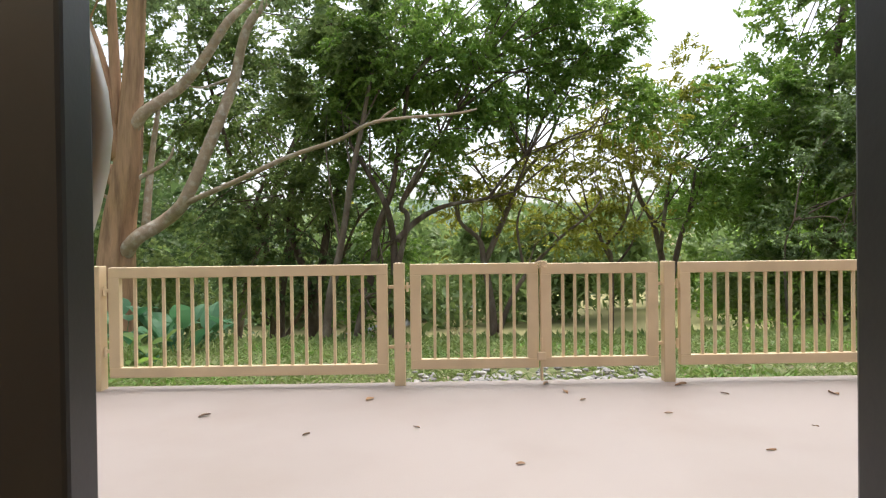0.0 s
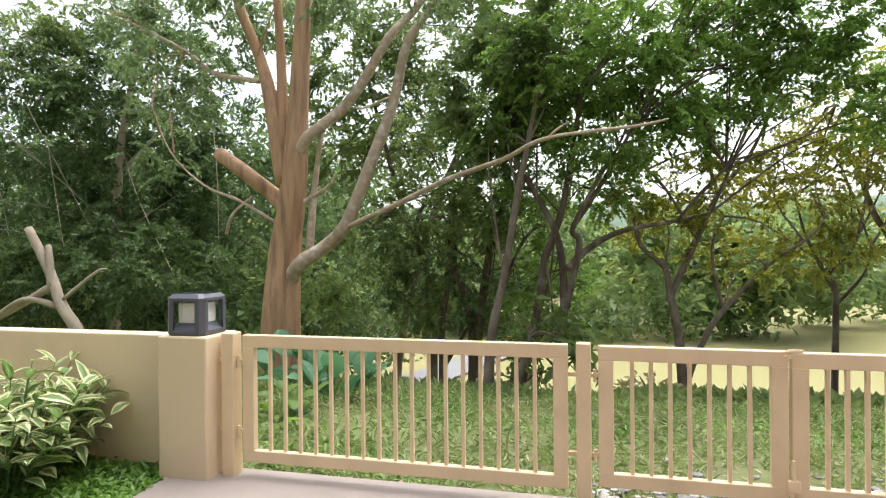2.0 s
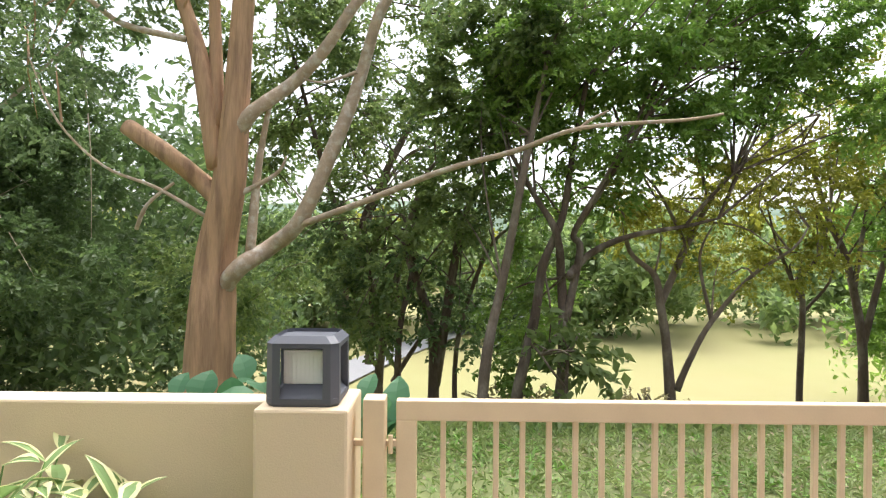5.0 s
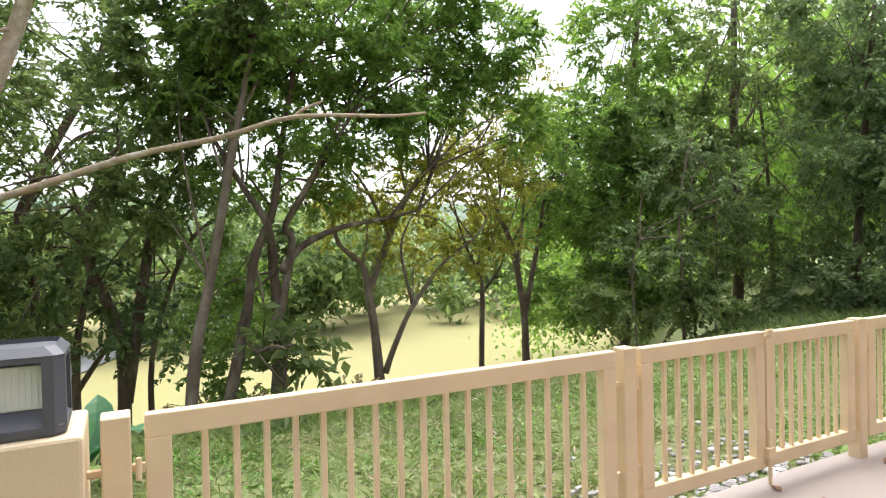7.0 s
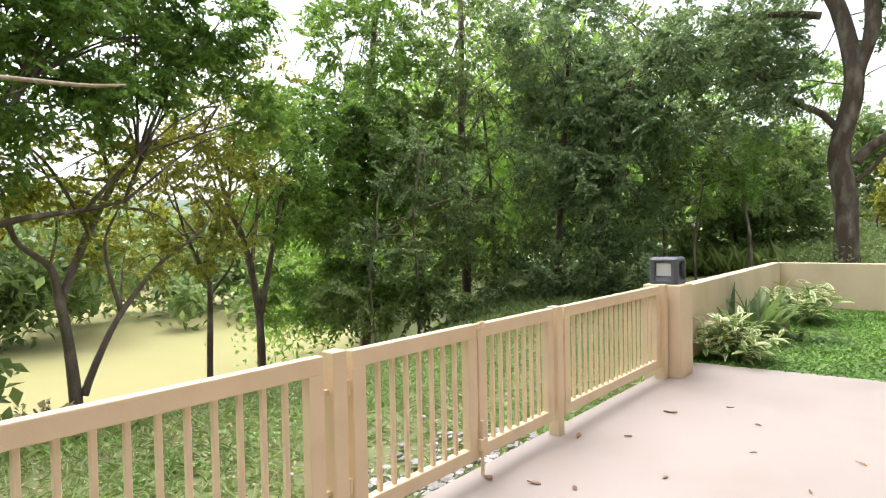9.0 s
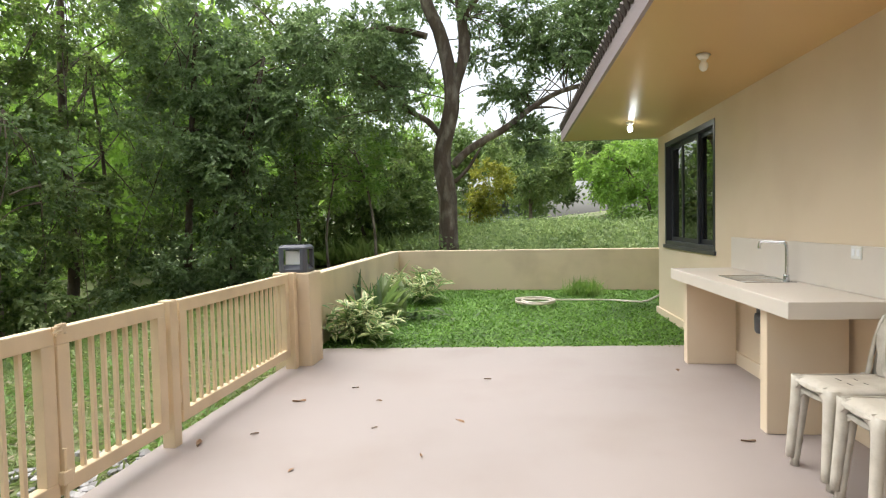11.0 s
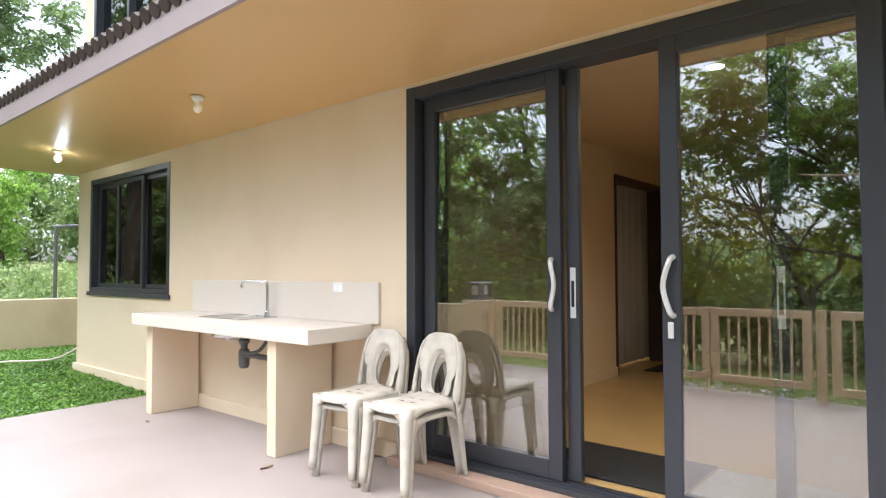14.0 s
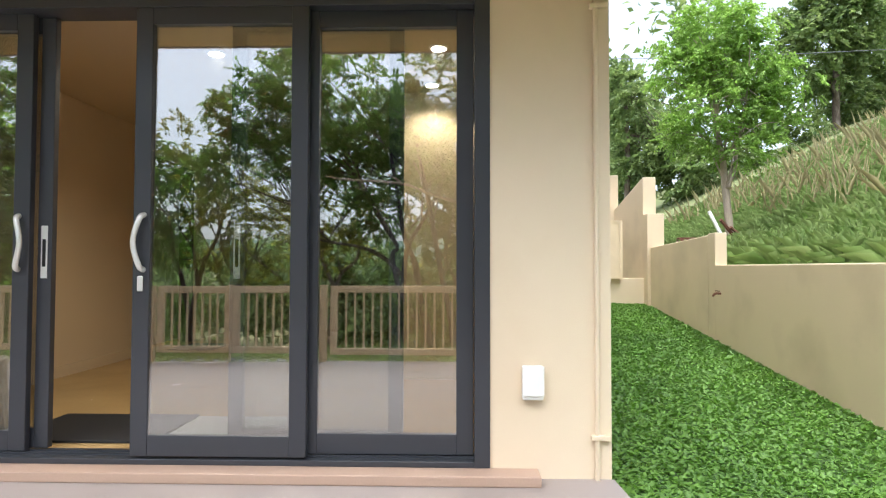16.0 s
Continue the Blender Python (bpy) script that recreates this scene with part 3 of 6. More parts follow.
def fence_post(x0, x1, y0, y1, z1, label):
    t = thing("fence_post", label, "fence post", "fence posts", pose((x0 + x1) / 2, (y0 + y1) / 2, 0))
    w, d = (x1 - x0) / 2, (y1 - y0) / 2
    part("shaft", boxed(-w, w, -d, d, -0.05, z1, bev=0.006), M_FENCE, t)
    for z in (0.28, 0.72):
        for s in (-1, 1):
            part("hinge", boxed(s * w, s * (w + 0.045), -0.012, 0.012, z - 0.012, z + 0.012, bev=0.003), M_FENCE, t)
        part("hinge_pin", tube(bmesh.new(), [(w + 0.02, -0.02, z - 0.035), (w + 0.02, -0.02, z + 0.035)], [0.01, 0.01], 8), M_FENCE, t)
    return t


fence_post(-0.49, -0.41, 4.02, 4.10, 0.895, "square cream-painted metal post beside the gate")
fence_post(1.487, 1.57, 4.02, 4.10, 0.885, "square cream-painted metal post beside the gate")
fence_post(-2.68, -2.595, 3.99, 4.09, 0.90, "cream-painted end post against the lantern pillar")
fence_post(3.48, 3.565, 3.99, 4.09, 0.885, "cream-painted end post against the lantern pillar")


def pillar(x0, x1, y0, y1, z1, label):
    t = thing("pillar", label, "pillar", "lantern pillars", pose((x0 + x1) / 2, (y0 + y1) / 2, 0))
    w, d = (x1 - x0) / 2, (y1 - y0) / 2
    part("body", boxed(-w, w, -d, d, -0.15, z1, bev=0.012), M_GARDEN, t)
    for z in (0.25, 0.7):
        part("pin", tube(bmesh.new(), [(w - 0.01 if x0 < 0 else -w + 0.01, 0.06, z), (w + 0.03 if x0 < 0 else -w - 0.03, 0.06, z)], [0.006, 0.006], 6), M_RUST, t)


pillar(-3.07, -2.72, 3.89, 4.24, 0.885, "beige rendered pillar carrying a grey lantern")
pillar(3.60, 3.95, 3.88, 4.24, 0.875, "beige rendered pillar carrying a grey lantern")


def frustum(bm, w0, w1, z0, z1, chamfer):
    """A square tapering block with cut corners, half widths w0 below and w1 above."""
    rings = []
    for w, z in ((w0, z0), (w1, z1)):
        c = w - chamfer
        rings.append([bm.verts.new((x, y, z)) for x, y in ((c, -w), (w, -c), (w, c), (c, w), (-c, w), (-w, c), (-w, -c), (-c, -w))])
    for k in range(8):
        bm.faces.new((rings[0][k], rings[0][(k + 1) % 8], rings[1][(k + 1) % 8], rings[1][k]))
    bm.faces.new(list(reversed(rings[0])))
    bm.faces.new(rings[1])
    return bm


def lantern(x, y, z, turn=0):
    t = thing("pillar_lantern", "square grey metal lantern with a white diffuser block", "lantern", "pillar lanterns", pose(x, y, z, 0, 0, turn))
    w = 0.138
    part("base", frustum(frustum(bmesh.new(), w - 0.006, w, 0.0, 0.012, 0.028), w, w, 0.012, 0.03, 0.028), M_LAMPGREY, t)
    part("plinth", frustum(bmesh.new(), w - 0.006, 0.086, 0.03, 0.075, 0.012), M_LAMPGREY, t)
    for sx in (-1, 1):
        for sy in (-1, 1):
            bm = bmesh.new()
            outline = [(w, w - 0.028), (w - 0.028, w), (w - 0.058, w), (w - 0.050, w - 0.03), (w - 0.03, w - 0.050), (w, w - 0.058)]
            low = [bm.verts.new((sx * px, sy * py, 0.028)) for px, py in outline]
            high = [bm.verts.new((sx * px * 0.985, sy * py * 0.985, 0.232)) for px, py in outline]
            for k in range(6):
                bm.faces.new((low[k], low[(k + 1) % 6], high[(k + 1) % 6], high[k]))
            bm.faces.new(low)
            bm.faces.new(high)
            bmesh.ops.recalc_face_normals(bm, faces=bm.faces)
            part("corner_post", bm, M_LAMPGREY, t)
    part("rim", frustum(bmesh.new(), w - 0.002, w - 0.002, 0.218, 0.236, 0.028), M_LAMPGREY, t)
    bm = bmesh.new()
    frustum(bm, w - 0.001, w - 0.026, 0.236, 0.262, 0.026)
    top = max(bm.faces, key=lambda f: f.calc_center_median().z)
    bmesh.ops.inset_individual(bm, faces=[top], thickness=0.016)
    bmesh.ops.translate(bm, verts=top.verts[:], vec=(0, 0, -0.014))
    part("cap", bm, M_LAMPGREY, t, "grey cap with a sunken top")
    bm = boxed(-0.082, 0.082, -0.082, 0.082, 0.072, 0.205, bev=0.006)
    for k in range(9):
        u = -0.064 + k * 0.016
        for sg in (-1, 1):
            box(bm, u - 0.0015, u + 0.0015, sg * 0.082, sg * 0.0838, 0.08, 0.197)
            box(bm, sg * 0.082, sg * 0.0838, u - 0.0015, u + 0.0015, 0.08, 0.197)
    part("diffuser", bm, M_OPAL, t, "white ribbed opal diffuser block")


lantern(-2.90, 4.06, 0.885)
lantern(3.775, 4.06, 0.875)

# ---- house shell ----
DX0, DX1, DZ1 = -2.19, 1.197, 2.375
bm = bmesh.new()
box(bm, -2.77, DX0, -0.2, 0, -0.1, 2.6)
box(bm, DX1, 4.40, -0.2, 0, -0.1, 2.6)
box(bm, 6.38, 6.75, -0.2, 0, -0.1, 2.6)
box(bm, 4.40, 6.38, -0.2, 0, -0.1, 0.966)
box(bm, 4.40, 6.38, -0.2, 0, 2.29, 2.6)
box(bm, DX0, DX1, -0.2, 0, DZ1, 2.6)
structure("wall_house_front", bm, M_WALL, "smooth beige painted house wall with door and window openings")
bm = bmesh.new()
box(bm, 6.55, 6.75, -9.0, -0.2, -0.1, 2.6)
structure("wall_house_east", bm, M_WALL, "beige painted end wall of the house")
bm = bmesh.new()
box(bm, -2.77, -2.57, -9.0, -0.2, -0.1, 2.9)
structure("wall_house_west", bm, M_WALL, "beige painted side wall of the house")
structure("wall_house_back", boxed(-2.57, 6.55, -9.0, -8.8, -0.1, 2.6), M_WALL, "beige painted back wall of the house")
structure("plinth_trim", boxed(1.27, 6.79, 0.0, 0.03, -0.1, 0.11, bev=0.006), M_WALL, "low beige plinth along the wall foot")
bm = bmesh.new()
box(bm, -2.77, 4.5, -0.2, 0.0, 2.9, 6.0)
box(bm, 6.35, 6.65, -0.2, 0.0, 2.9, 6.0)
box(bm, 4.5, 6.35, -0.2, 0.0, 2.9, 3.35)
box(bm, 4.5, 6.35, -0.2, 0.0, 4.9, 6.0)
box(bm, 6.45, 6.65, -9.0, -0.2, 2.6, 6.0)
structure("wall_upper_storey", bm, M_WALL, "beige painted upper storey wall")
structure("roof_upper", boxed(-3.2, 7.2, -9.4, 0.7, 6.0, 6.15, bev=0.02), M_FASCIA, "dark overhanging upper roof edge")

# soffit and lean-to roof over the patio edge
bm = bmesh.new()
def slab(bm, a, b, c, d, th):
    lo = [bm.verts.new(p) for p in (a, b, c, d)]
    hi = [bm.verts.new((p[0], p[1], p[2] + th)) for p in (a, b, c, d)]
    bm.faces.new(list(reversed(lo)))
    bm.faces.new(hi)
    for i in range(4):
        bm.faces.new((lo[i], lo[(i + 1) % 4], hi[(i + 1) % 4], hi[i]))
slab(bm, (-3.4, 0.002, 2.405), (6.752, 0.002, 2.405), (8.06, 1.16, 2.575), (-3.4, 1.16, 2.575), 0.02)
slab(bm, (6.752, 0.0, 2.405), (6.752, -6.0, 2.405), (8.06, -6.0, 2.575), (8.06, 1.16, 2.575), 0.02)
bmesh.ops.recalc_face_normals(bm, faces=bm.faces)
structure("ceiling_soffit", bm, M_SOFFIT, "glossy orange-tan painted soffit under the eaves")
bm = bmesh.new()
box(bm, -3.4, 8.10, 1.162, 1.19, 2.57, 2.76)
box(bm, 8.062, 8.10, -6.0, 1.16, 2.57, 2.76)
structure("fascia_trim", bm, M_FASCIA, "mauve-brown fascia board along the eaves")
bm = bmesh.new()
slab(bm, (-3.4, 1.19, 2.762), (8.10, 1.19, 2.762), (6.66, 0.001, 3.30), (-3.4, 0.001, 3.30), 0.02)
slab(bm, (8.10, 1.19, 2.762), (8.10, -6.0, 2.762), (6.66, -6.0, 3.30), (6.66, 0.0, 3.30), 0.02)
bmesh.ops.recalc_face_normals(bm, faces=bm.faces)
lean_roof = structure("roof_lean_to", bm, M_TILE, "dark tiled lean-to roof with a scalloped edge")
tile = bmesh.new()
tube(tile, [(0, 0.025, -0.012), (0, -0.36, 0.155)], [0.052, 0.05], 8, steps=1)
tile_mesh = mesh_of("roof_tile", tile, M_TILE)
for i in range(90):
    ob = new("roof_tile", tile_mesh)
    ob.location = (-3.3 + i * 0.126, 1.19, 2.772)
    ob.parent = lean_roof


# ---- sliding door ----
bm = bmesh.new()
box(bm, DX0, DX0 + 0.075, -0.16, 0.015, 0.05, DZ1, bev=0.004)
box(bm, DX1 - 0.075, DX1, -0.16, 0.015, 0.05, DZ1, bev=0.004)
box(bm, DX0 + 0.075, DX1 - 0.075, -0.16, 0.012, DZ1 - 0.075, DZ1, bev=0.004)
box(bm, DX0 + 0.075, DX1 - 0.075, -0.16, 0.012, 0.05, 0.078, bev=0.003)
box(bm, DX0 + 0.075, DX1 - 0.075, -0.055, -0.05, 0.078, 0.088)
box(bm, DX0 + 0.075, DX1 - 0.075, -0.1, -0.095, 0.078, 0.088)
structure("door_frame", bm, M_ALU, "charcoal aluminium sliding door frame with tracks")


def door_leaf(name, x0, x1, y, stile, label, handle="", lock=""):
    z0, z1, th = 0.09, 2.30, 0.02
    ob = thing(name, label, "sliding door", "sliding door leaves", pose(x0, y, z0))
    ob["kind"] = "structure"
    w, h = x1 - x0, z1 - z0
    part("stile", boxed(0, stile, -th, th, 0, h, bev=0.004), M_ALU, ob)
    part("stile", boxed(w - stile, w, -th, th, 0, h, bev=0.004), M_ALU, ob)
    part("top_rail", boxed(stile, w - stile, -th + 0.001, th - 0.001, h - 0.085, h, bev=0.003), M_ALU, ob)
    part("bottom_rail", boxed(stile, w - stile, -th + 0.001, th - 0.001, 0, 0.1, bev=0.003), M_ALU, ob)
    pane = part("pane", boxed(stile - 0.004, w - stile + 0.004, -0.003, 0.003, 0.096, h - 0.081), M_GLASS, ob, "clear reflecting glass pane")
    pane.rotation_euler = (radians(0.6), 0, 0)
    pane.location = (0, math.tan(radians(0.6)) * h / 2, 0)
    pane.visible_shadow = False
    if handle:
        hx = stile * 0.5 if handle == "low_x" else w - stile * 0.5
        s = 1 if handle == "low_x" else -1
        part("handle", tube(bmesh.new(), [(hx + s * 0.012, th - 0.004, 0.905), (hx + s * 0.004, th + 0.03, 0.925), (hx - s * 0.022, th + 0.04, 1.04), (hx + s * 0.004, th + 0.03, 1.155), (hx + s * 0.012, th - 0.004, 1.175)], [0.014, 0.0135, 0.0125, 0.0135, 0.014], 12), M_HANDLE, ob, "curved satin pull handle", True)
        if handle == "high_x":
            part("thumb_turn", boxed(hx - 0.014, hx + 0.014, th, th + 0.012, 0.80, 0.875, bev=0.005), M_HANDLE, ob)
    if lock:
        lx = stile * 0.5 if lock == "low_x" else w - stile * 0.5
        part("flush_lock", boxed(lx - 0.017, lx + 0.017, th, th + 0.004, 0.86, 1.13, bev=0.002), M_HANDLE, ob)
        part("lock_slot", boxed(lx - 0.009, lx + 0.009, th + 0.001, th + 0.006, 0.92, 1.06, bev=0.002), M_LOCK, ob)
    return ob


door_leaf("door_1", 0.127, 1.105, -0.075, 0.085, "charcoal aluminium glass sliding door leaf with a pull handle", handle="low_x")
door_leaf("door_2", 0.045, 1.06, -0.128, 0.075, "inner charcoal sliding door leaf slid behind the first", lock="low_x")
door_leaf("door_3", -1.301, -0.438, -0.012, 0.085, "charcoal aluminium glass sliding door leaf with a pull handle", handle="high_x")
door_leaf("door_4", -1.76, -0.875, -0.128, 0.075, "inner charcoal sliding door leaf with a flush lock", lock="high_x")
door_leaf("door_5", -2.112, -1.255, -0.075, 0.085, "charcoal aluminium fixed glass door leaf")

# ---- window beside the counter ----
win = thing("window_1", "charcoal aluminium three-pane sliding window", "window", "", pose(4.40, -0.1, 0.966))
win["kind"] = "structure"
part("window_frame", box(box(box(boxed(0, 0.06, -0.06, 0.105, 0, 1.324, bev=0.004), 1.92, 1.98, -0.06, 0.105, 0, 1.324, bev=0.004), 0.06, 1.92, -0.06, 0.103, 1.264, 1.324, bev=0.004), 0.06, 1.92, -0.06, 0.103, 0, 0.06, bev=0.004), M_ALU, win)
part("window_sill", boxed(-0.03, 2.01, 0.1, 0.125, -0.03, 0.012, bev=0.004), M_ALU, win)
for k, (a, b, y) in enumerate(((0.06, 0.70, 0.02), (0.66, 1.32, 0.055), (1.28, 1.92, 0.02))):
    sash = part("sash", box(box(box(boxed(a, a + 0.05, y - 0.015, y + 0.015, 0.06, 1.264, bev=0.003), b - 0.05, b, y - 0.015, y + 0.015, 0.06, 1.264, bev=0.003), a + 0.05, b - 0.05, y - 0.014, y + 0.014, 0.06, 0.11), a + 0.05, b - 0.05, y - 0.014, y + 0.014, 1.214, 1.264), M_ALU, win)
    part("pane", boxed(a + 0.046, b - 0.046, y - 0.003, y + 0.003, 0.106, 1.218), M_WINGLASS, sash).visible_shadow = False
win2 = thing("window_2", "upper storey window with a charcoal frame", "window", "", pose(4.5, -0.1, 3.35))
win2["kind"] = "structure"
part("window_frame", box(box(box(box(boxed(0, 0.07, -0.06, 0.11, 0, 1.55), 1.78, 1.85, -0.06, 0.11, 0, 1.55), 0.07, 1.78, -0.06, 0.108, 1.48, 1.55), 0.07, 1.78, -0.06, 0.108, 0, 0.07), 0.9, 0.96, -0.05, 0.1, 0.07, 1.48), M_ALU, win2)
for a, b in ((0.07, 0.9), (0.96, 1.78)):
    part("pane", boxed(a, b, 0.02, 0.026, 0.07, 1.48), M_WINGLASS, win2)
structure("wall_upper_dark_room", boxed(4.3, 6.44, -1.2, -1.1, 2.9, 6.0), M_ROOM, "plain wall inside the upper room")

# ---- room behind the sliding door ----
structure("floor_room", boxed(-2.57, 6.55, -8.8, -0.16, -0.05, 0.075), M_ROOMFLOOR, "glossy amber floor tiles indoors")
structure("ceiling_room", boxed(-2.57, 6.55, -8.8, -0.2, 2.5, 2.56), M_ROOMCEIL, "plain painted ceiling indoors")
bm = bmesh.new()
box(bm, 1.36, 1.5, -3.42, -0.2, 0.0, 2.5)
box(bm, 1.36, 1.5, -8.8, -4.75, 0.0, 2.5)
box(bm, 1.36, 1.5, -4.75, -3.42, 2.25, 2.5)
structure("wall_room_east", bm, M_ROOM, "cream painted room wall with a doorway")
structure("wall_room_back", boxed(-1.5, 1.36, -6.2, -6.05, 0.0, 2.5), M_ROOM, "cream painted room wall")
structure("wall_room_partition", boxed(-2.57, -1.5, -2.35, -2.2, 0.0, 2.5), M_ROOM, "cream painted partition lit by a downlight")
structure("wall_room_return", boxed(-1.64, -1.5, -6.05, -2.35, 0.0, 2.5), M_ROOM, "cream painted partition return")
structure("baseboard", boxed(1.34, 1.36, -3.42, -0.2, 0.075, 0.17), M_ROOM, "low cream skirting board")
dt = thing("inner_door", "dark wooden inner doorway lining", "door", "", pose(1.345, -4.085, 0.075))
for a, b in ((-0.665, -0.63), (0.63, 0.665)):
    part("jamb", boxed(0, 0.17, a, b, 0, 2.175, bev=0.003), M_DARKDOOR, dt)
part("head", boxed(0, 0.17, -0.63, 0.63, 2.115, 2.175, bev=0.003), M_DARKDOOR, dt)
bm = bmesh.new()
sheet(bm, [[(1.58 + 0.03 * math.sin(i * 1.3), -5.15 + i * 0.0385, z) for z in (0.1, 2.2)] for i in range(41)], 0.004)
tagged(new("curtain", mesh_of("curtain", bm, M_CURTAIN, True)), "pale grey hanging curtain in the inner doorway", "curtain")
tagged(new("door_mat", mesh_of("door_mat", boxed(-0.42, 0.42, -0.85, -0.25, 0.076, 0.09, bev=0.004), M_MAT)), "black rubber door mat on the indoor floor", "mat")
tagged(new("woven_mat", mesh_of("woven_mat", boxed(-1.05, -0.44, -0.8, -0.28, 0.076, 0.092, bev=0.004), M_RUG)), "grey woven mat lying on the indoor floor", "mat")
tagged(new("dark_rug", mesh_of("dark_rug", boxed(0.75, 1.25, -4.5, -3.9, 0.076, 0.088, bev=0.004), M_MAT)), "dark mat by the inner doorway", "mat")


def downlight(x, y, z, power):
    t = thing("downlight", "round white recessed downlight, lit", "downlight", "room downlights", pose(x, y, z))
    bm = bmesh.new()
    bmesh.ops.create_cone(bm, cap_ends=True, segments=24, radius1=0.062, radius2=0.066, depth=0.01, matrix=Matrix.Translation((0, 0, -0.005)))
    part("ring", bm, M_WHITE, t)
    bm = bmesh.new()
    bmesh.ops.create_cone(bm, cap_ends=True, segments=24, radius1=0.048, radius2=0.048, depth=0.006, matrix=Matrix.Translation((0, 0, -0.012)))
    part("lens", bm, M_BULB, t)
    lamp = new("downlight_lamp", bpy.data.lights.new("downlight_lamp", "SPOT"))
    lamp.data.spot_size, lamp.data.spot_blend = radians(150), 0.7
    lamp.data.energy, lamp.data.color, lamp.data.shadow_soft_size = power, (1.0, 0.84, 0.60), 0.05
    lamp.location = (x, y, z - 0.08)


downlight(-0.35, -1.2, 2.5, 18)
downlight(-1.90, -1.13, 2.5, 7)
downlight(-1.82, -1.96, 2.5, 15)
# Added, unseen lamp that brightens the curtain in the side room; no known fitting.
downlight(2.4, -4.6, 2.5, 34)

# ---- bulbs under the soffit ----
def soffit_bulb(x, y, z, lit):
    t = thing("soffit_bulb", ("lit" if lit else "unlit") + " white bulb in a ceiling holder under the eaves", "light bulb", "soffit bulbs", pose(x, y, z))
    bm = bmesh.new()
    bmesh.ops.create_cone(bm, cap_ends=True, segments=20, radius1=0.03, radius2=0.052, depth=0.035, matrix=Matrix.Translation((0, 0, -0.018)))
    part("holder", bm, M_WHITE, t, "", True)
    part("neck", tube(bmesh.new(), [(0, 0, -0.03), (0, 0, -0.06)], [0.02, 0.018], 12), M_WHITE, t)
    bm = bmesh.new()
    bmesh.ops.create_uvsphere(bm, u_segments=16, v_segments=10, radius=0.032, matrix=Matrix.Translation((0, 0, -0.085)) @ Matrix.Diagonal((1, 1, 1.2, 1)))
    part("bulb", bm, M_BULBCOOL if lit else M_BULBOFF, t, "", True)
    if lit:
        lamp = new("soffit_lamp", bpy.data.lights.new("soffit_lamp", "POINT"))
        lamp.data.energy, lamp.data.color, lamp.data.shadow_soft_size = 0.35, (0.95, 1.0, 0.98), 0.04
        lamp.location = (x, y, z - 0.15)


soffit_bulb(5.74, 0.56, 2.487, True)
soffit_bulb(2.75, 0.60, 2.492, False)

# ---- wash counter ----
ct = thing("wash_counter", "cream concrete wash counter on beige slab legs", "counter", "", pose(1.517, 0, 0))
slab_top = part("worktop", boxed(0, 2.437, 0.001, 0.54, 0.755, 0.85, bev=0.006), M_SLAB, ct)
part("leg", boxed(0.39, 0.49, 0.031, 0.495, 0, 0.755, bev=0.005), M_WALL, ct)
part("leg", boxed(2.24, 2.34, 0.031, 0.45, 0, 0.755, bev=0.005), M_WALL, ct)
part("backsplash", boxed(-0.073, 2.38, 0.001, 0.022, 0.851, 1.13, bev=0.003), M_SLAB, ct)
sk = thing("sink", "stainless steel sink set in the cream counter", "sink", "", pose(2.82, 0.22, 0.85))
bm = bmesh.new()
box(bm, -0.29, 0.29, -0.17, -0.145, 0.0, 0.006, bev=0.002)
box(bm, -0.29, 0.29, 0.145, 0.17, 0.0, 0.006, bev=0.002)
box(bm, -0.29, -0.265, -0.145, 0.145, 0.0, 0.006, bev=0.002)
box(bm, 0.265, 0.29, -0.145, 0.145, 0.0, 0.006, bev=0.002)
part("rim", bm, M_STEEL, sk)
part("bowl", boxed(-0.255, 0.255, -0.14, 0.14, 0.0005, 0.003), M_STEEL, sk)
part("bowl_underside", tube(bmesh.new(), [(0, 0, -0.096), (0, 0, -0.14), (0, 0, -0.165)], [0.2, 0.19, 0.12], 28, 0, True, 3), M_STEEL, sk, "", True)
part("waste_pipe", tube(bmesh.new(), [(-0.1, 0.0, -0.16), (-0.1, 0.0, -0.26)], [0.028, 0.026], 14), M_PVC, sk, "grey plastic waste pipe", True)
part("collar", tube(bmesh.new(), [(-0.1, 0.0, -0.165), (-0.1, 0.0, -0.195)], [0.042, 0.04], 14, 0, True, 1), M_PVC, sk, "", True)
part("bottle_trap", tube(bmesh.new(), [(-0.1, 0.0, -0.24), (-0.1, 0.0, -0.27), (-0.1, 0.0, -0.36), (-0.1, 0.0, -0.385)], [0.034, 0.043, 0.04, 0.026], 14, 0, True, 3), M_PVC, sk, "", True)
part("outlet_pipe", tube(bmesh.new(), [(-0.1, 0, -0.29), (-0.19, -0.02, -0.285), (-0.27, -0.08, -0.30), (-0.31, -0.19, -0.32)], [0.022] * 4, 12), M_PVC, sk, "", True)
part("overflow_hose", tube(bmesh.new(), [(-0.1, 0.02, -0.25), (-0.18, 0.02, -0.265), (-0.26, -0.02, -0.245), (-0.30, -0.06, -0.18), (-0.29, -0.1, -0.12)], [0.014] * 5, 10), M_PVC, sk, "", True)
fc = thing("faucet", "chrome gooseneck tap standing behind the sink", "tap", "", pose(2.62, 0.085, 0.85))
part("spout", tube(bmesh.new(), [(0, 0, 0), (0, 0, 0.25), (0.03, 0.025, 0.275), (0.14, 0.1, 0.278), (0.165, 0.115, 0.262), (0.168, 0.117, 0.225)], [0.012, 0.011, 0.011, 0.011, 0.011, 0.012], 10), M_STEEL, fc, "", True)
part("base", tube(bmesh.new(), [(0, 0, -0.001), (0, 0, 0.05)], [0.022, 0.018], 12), M_STEEL, fc, "", True)
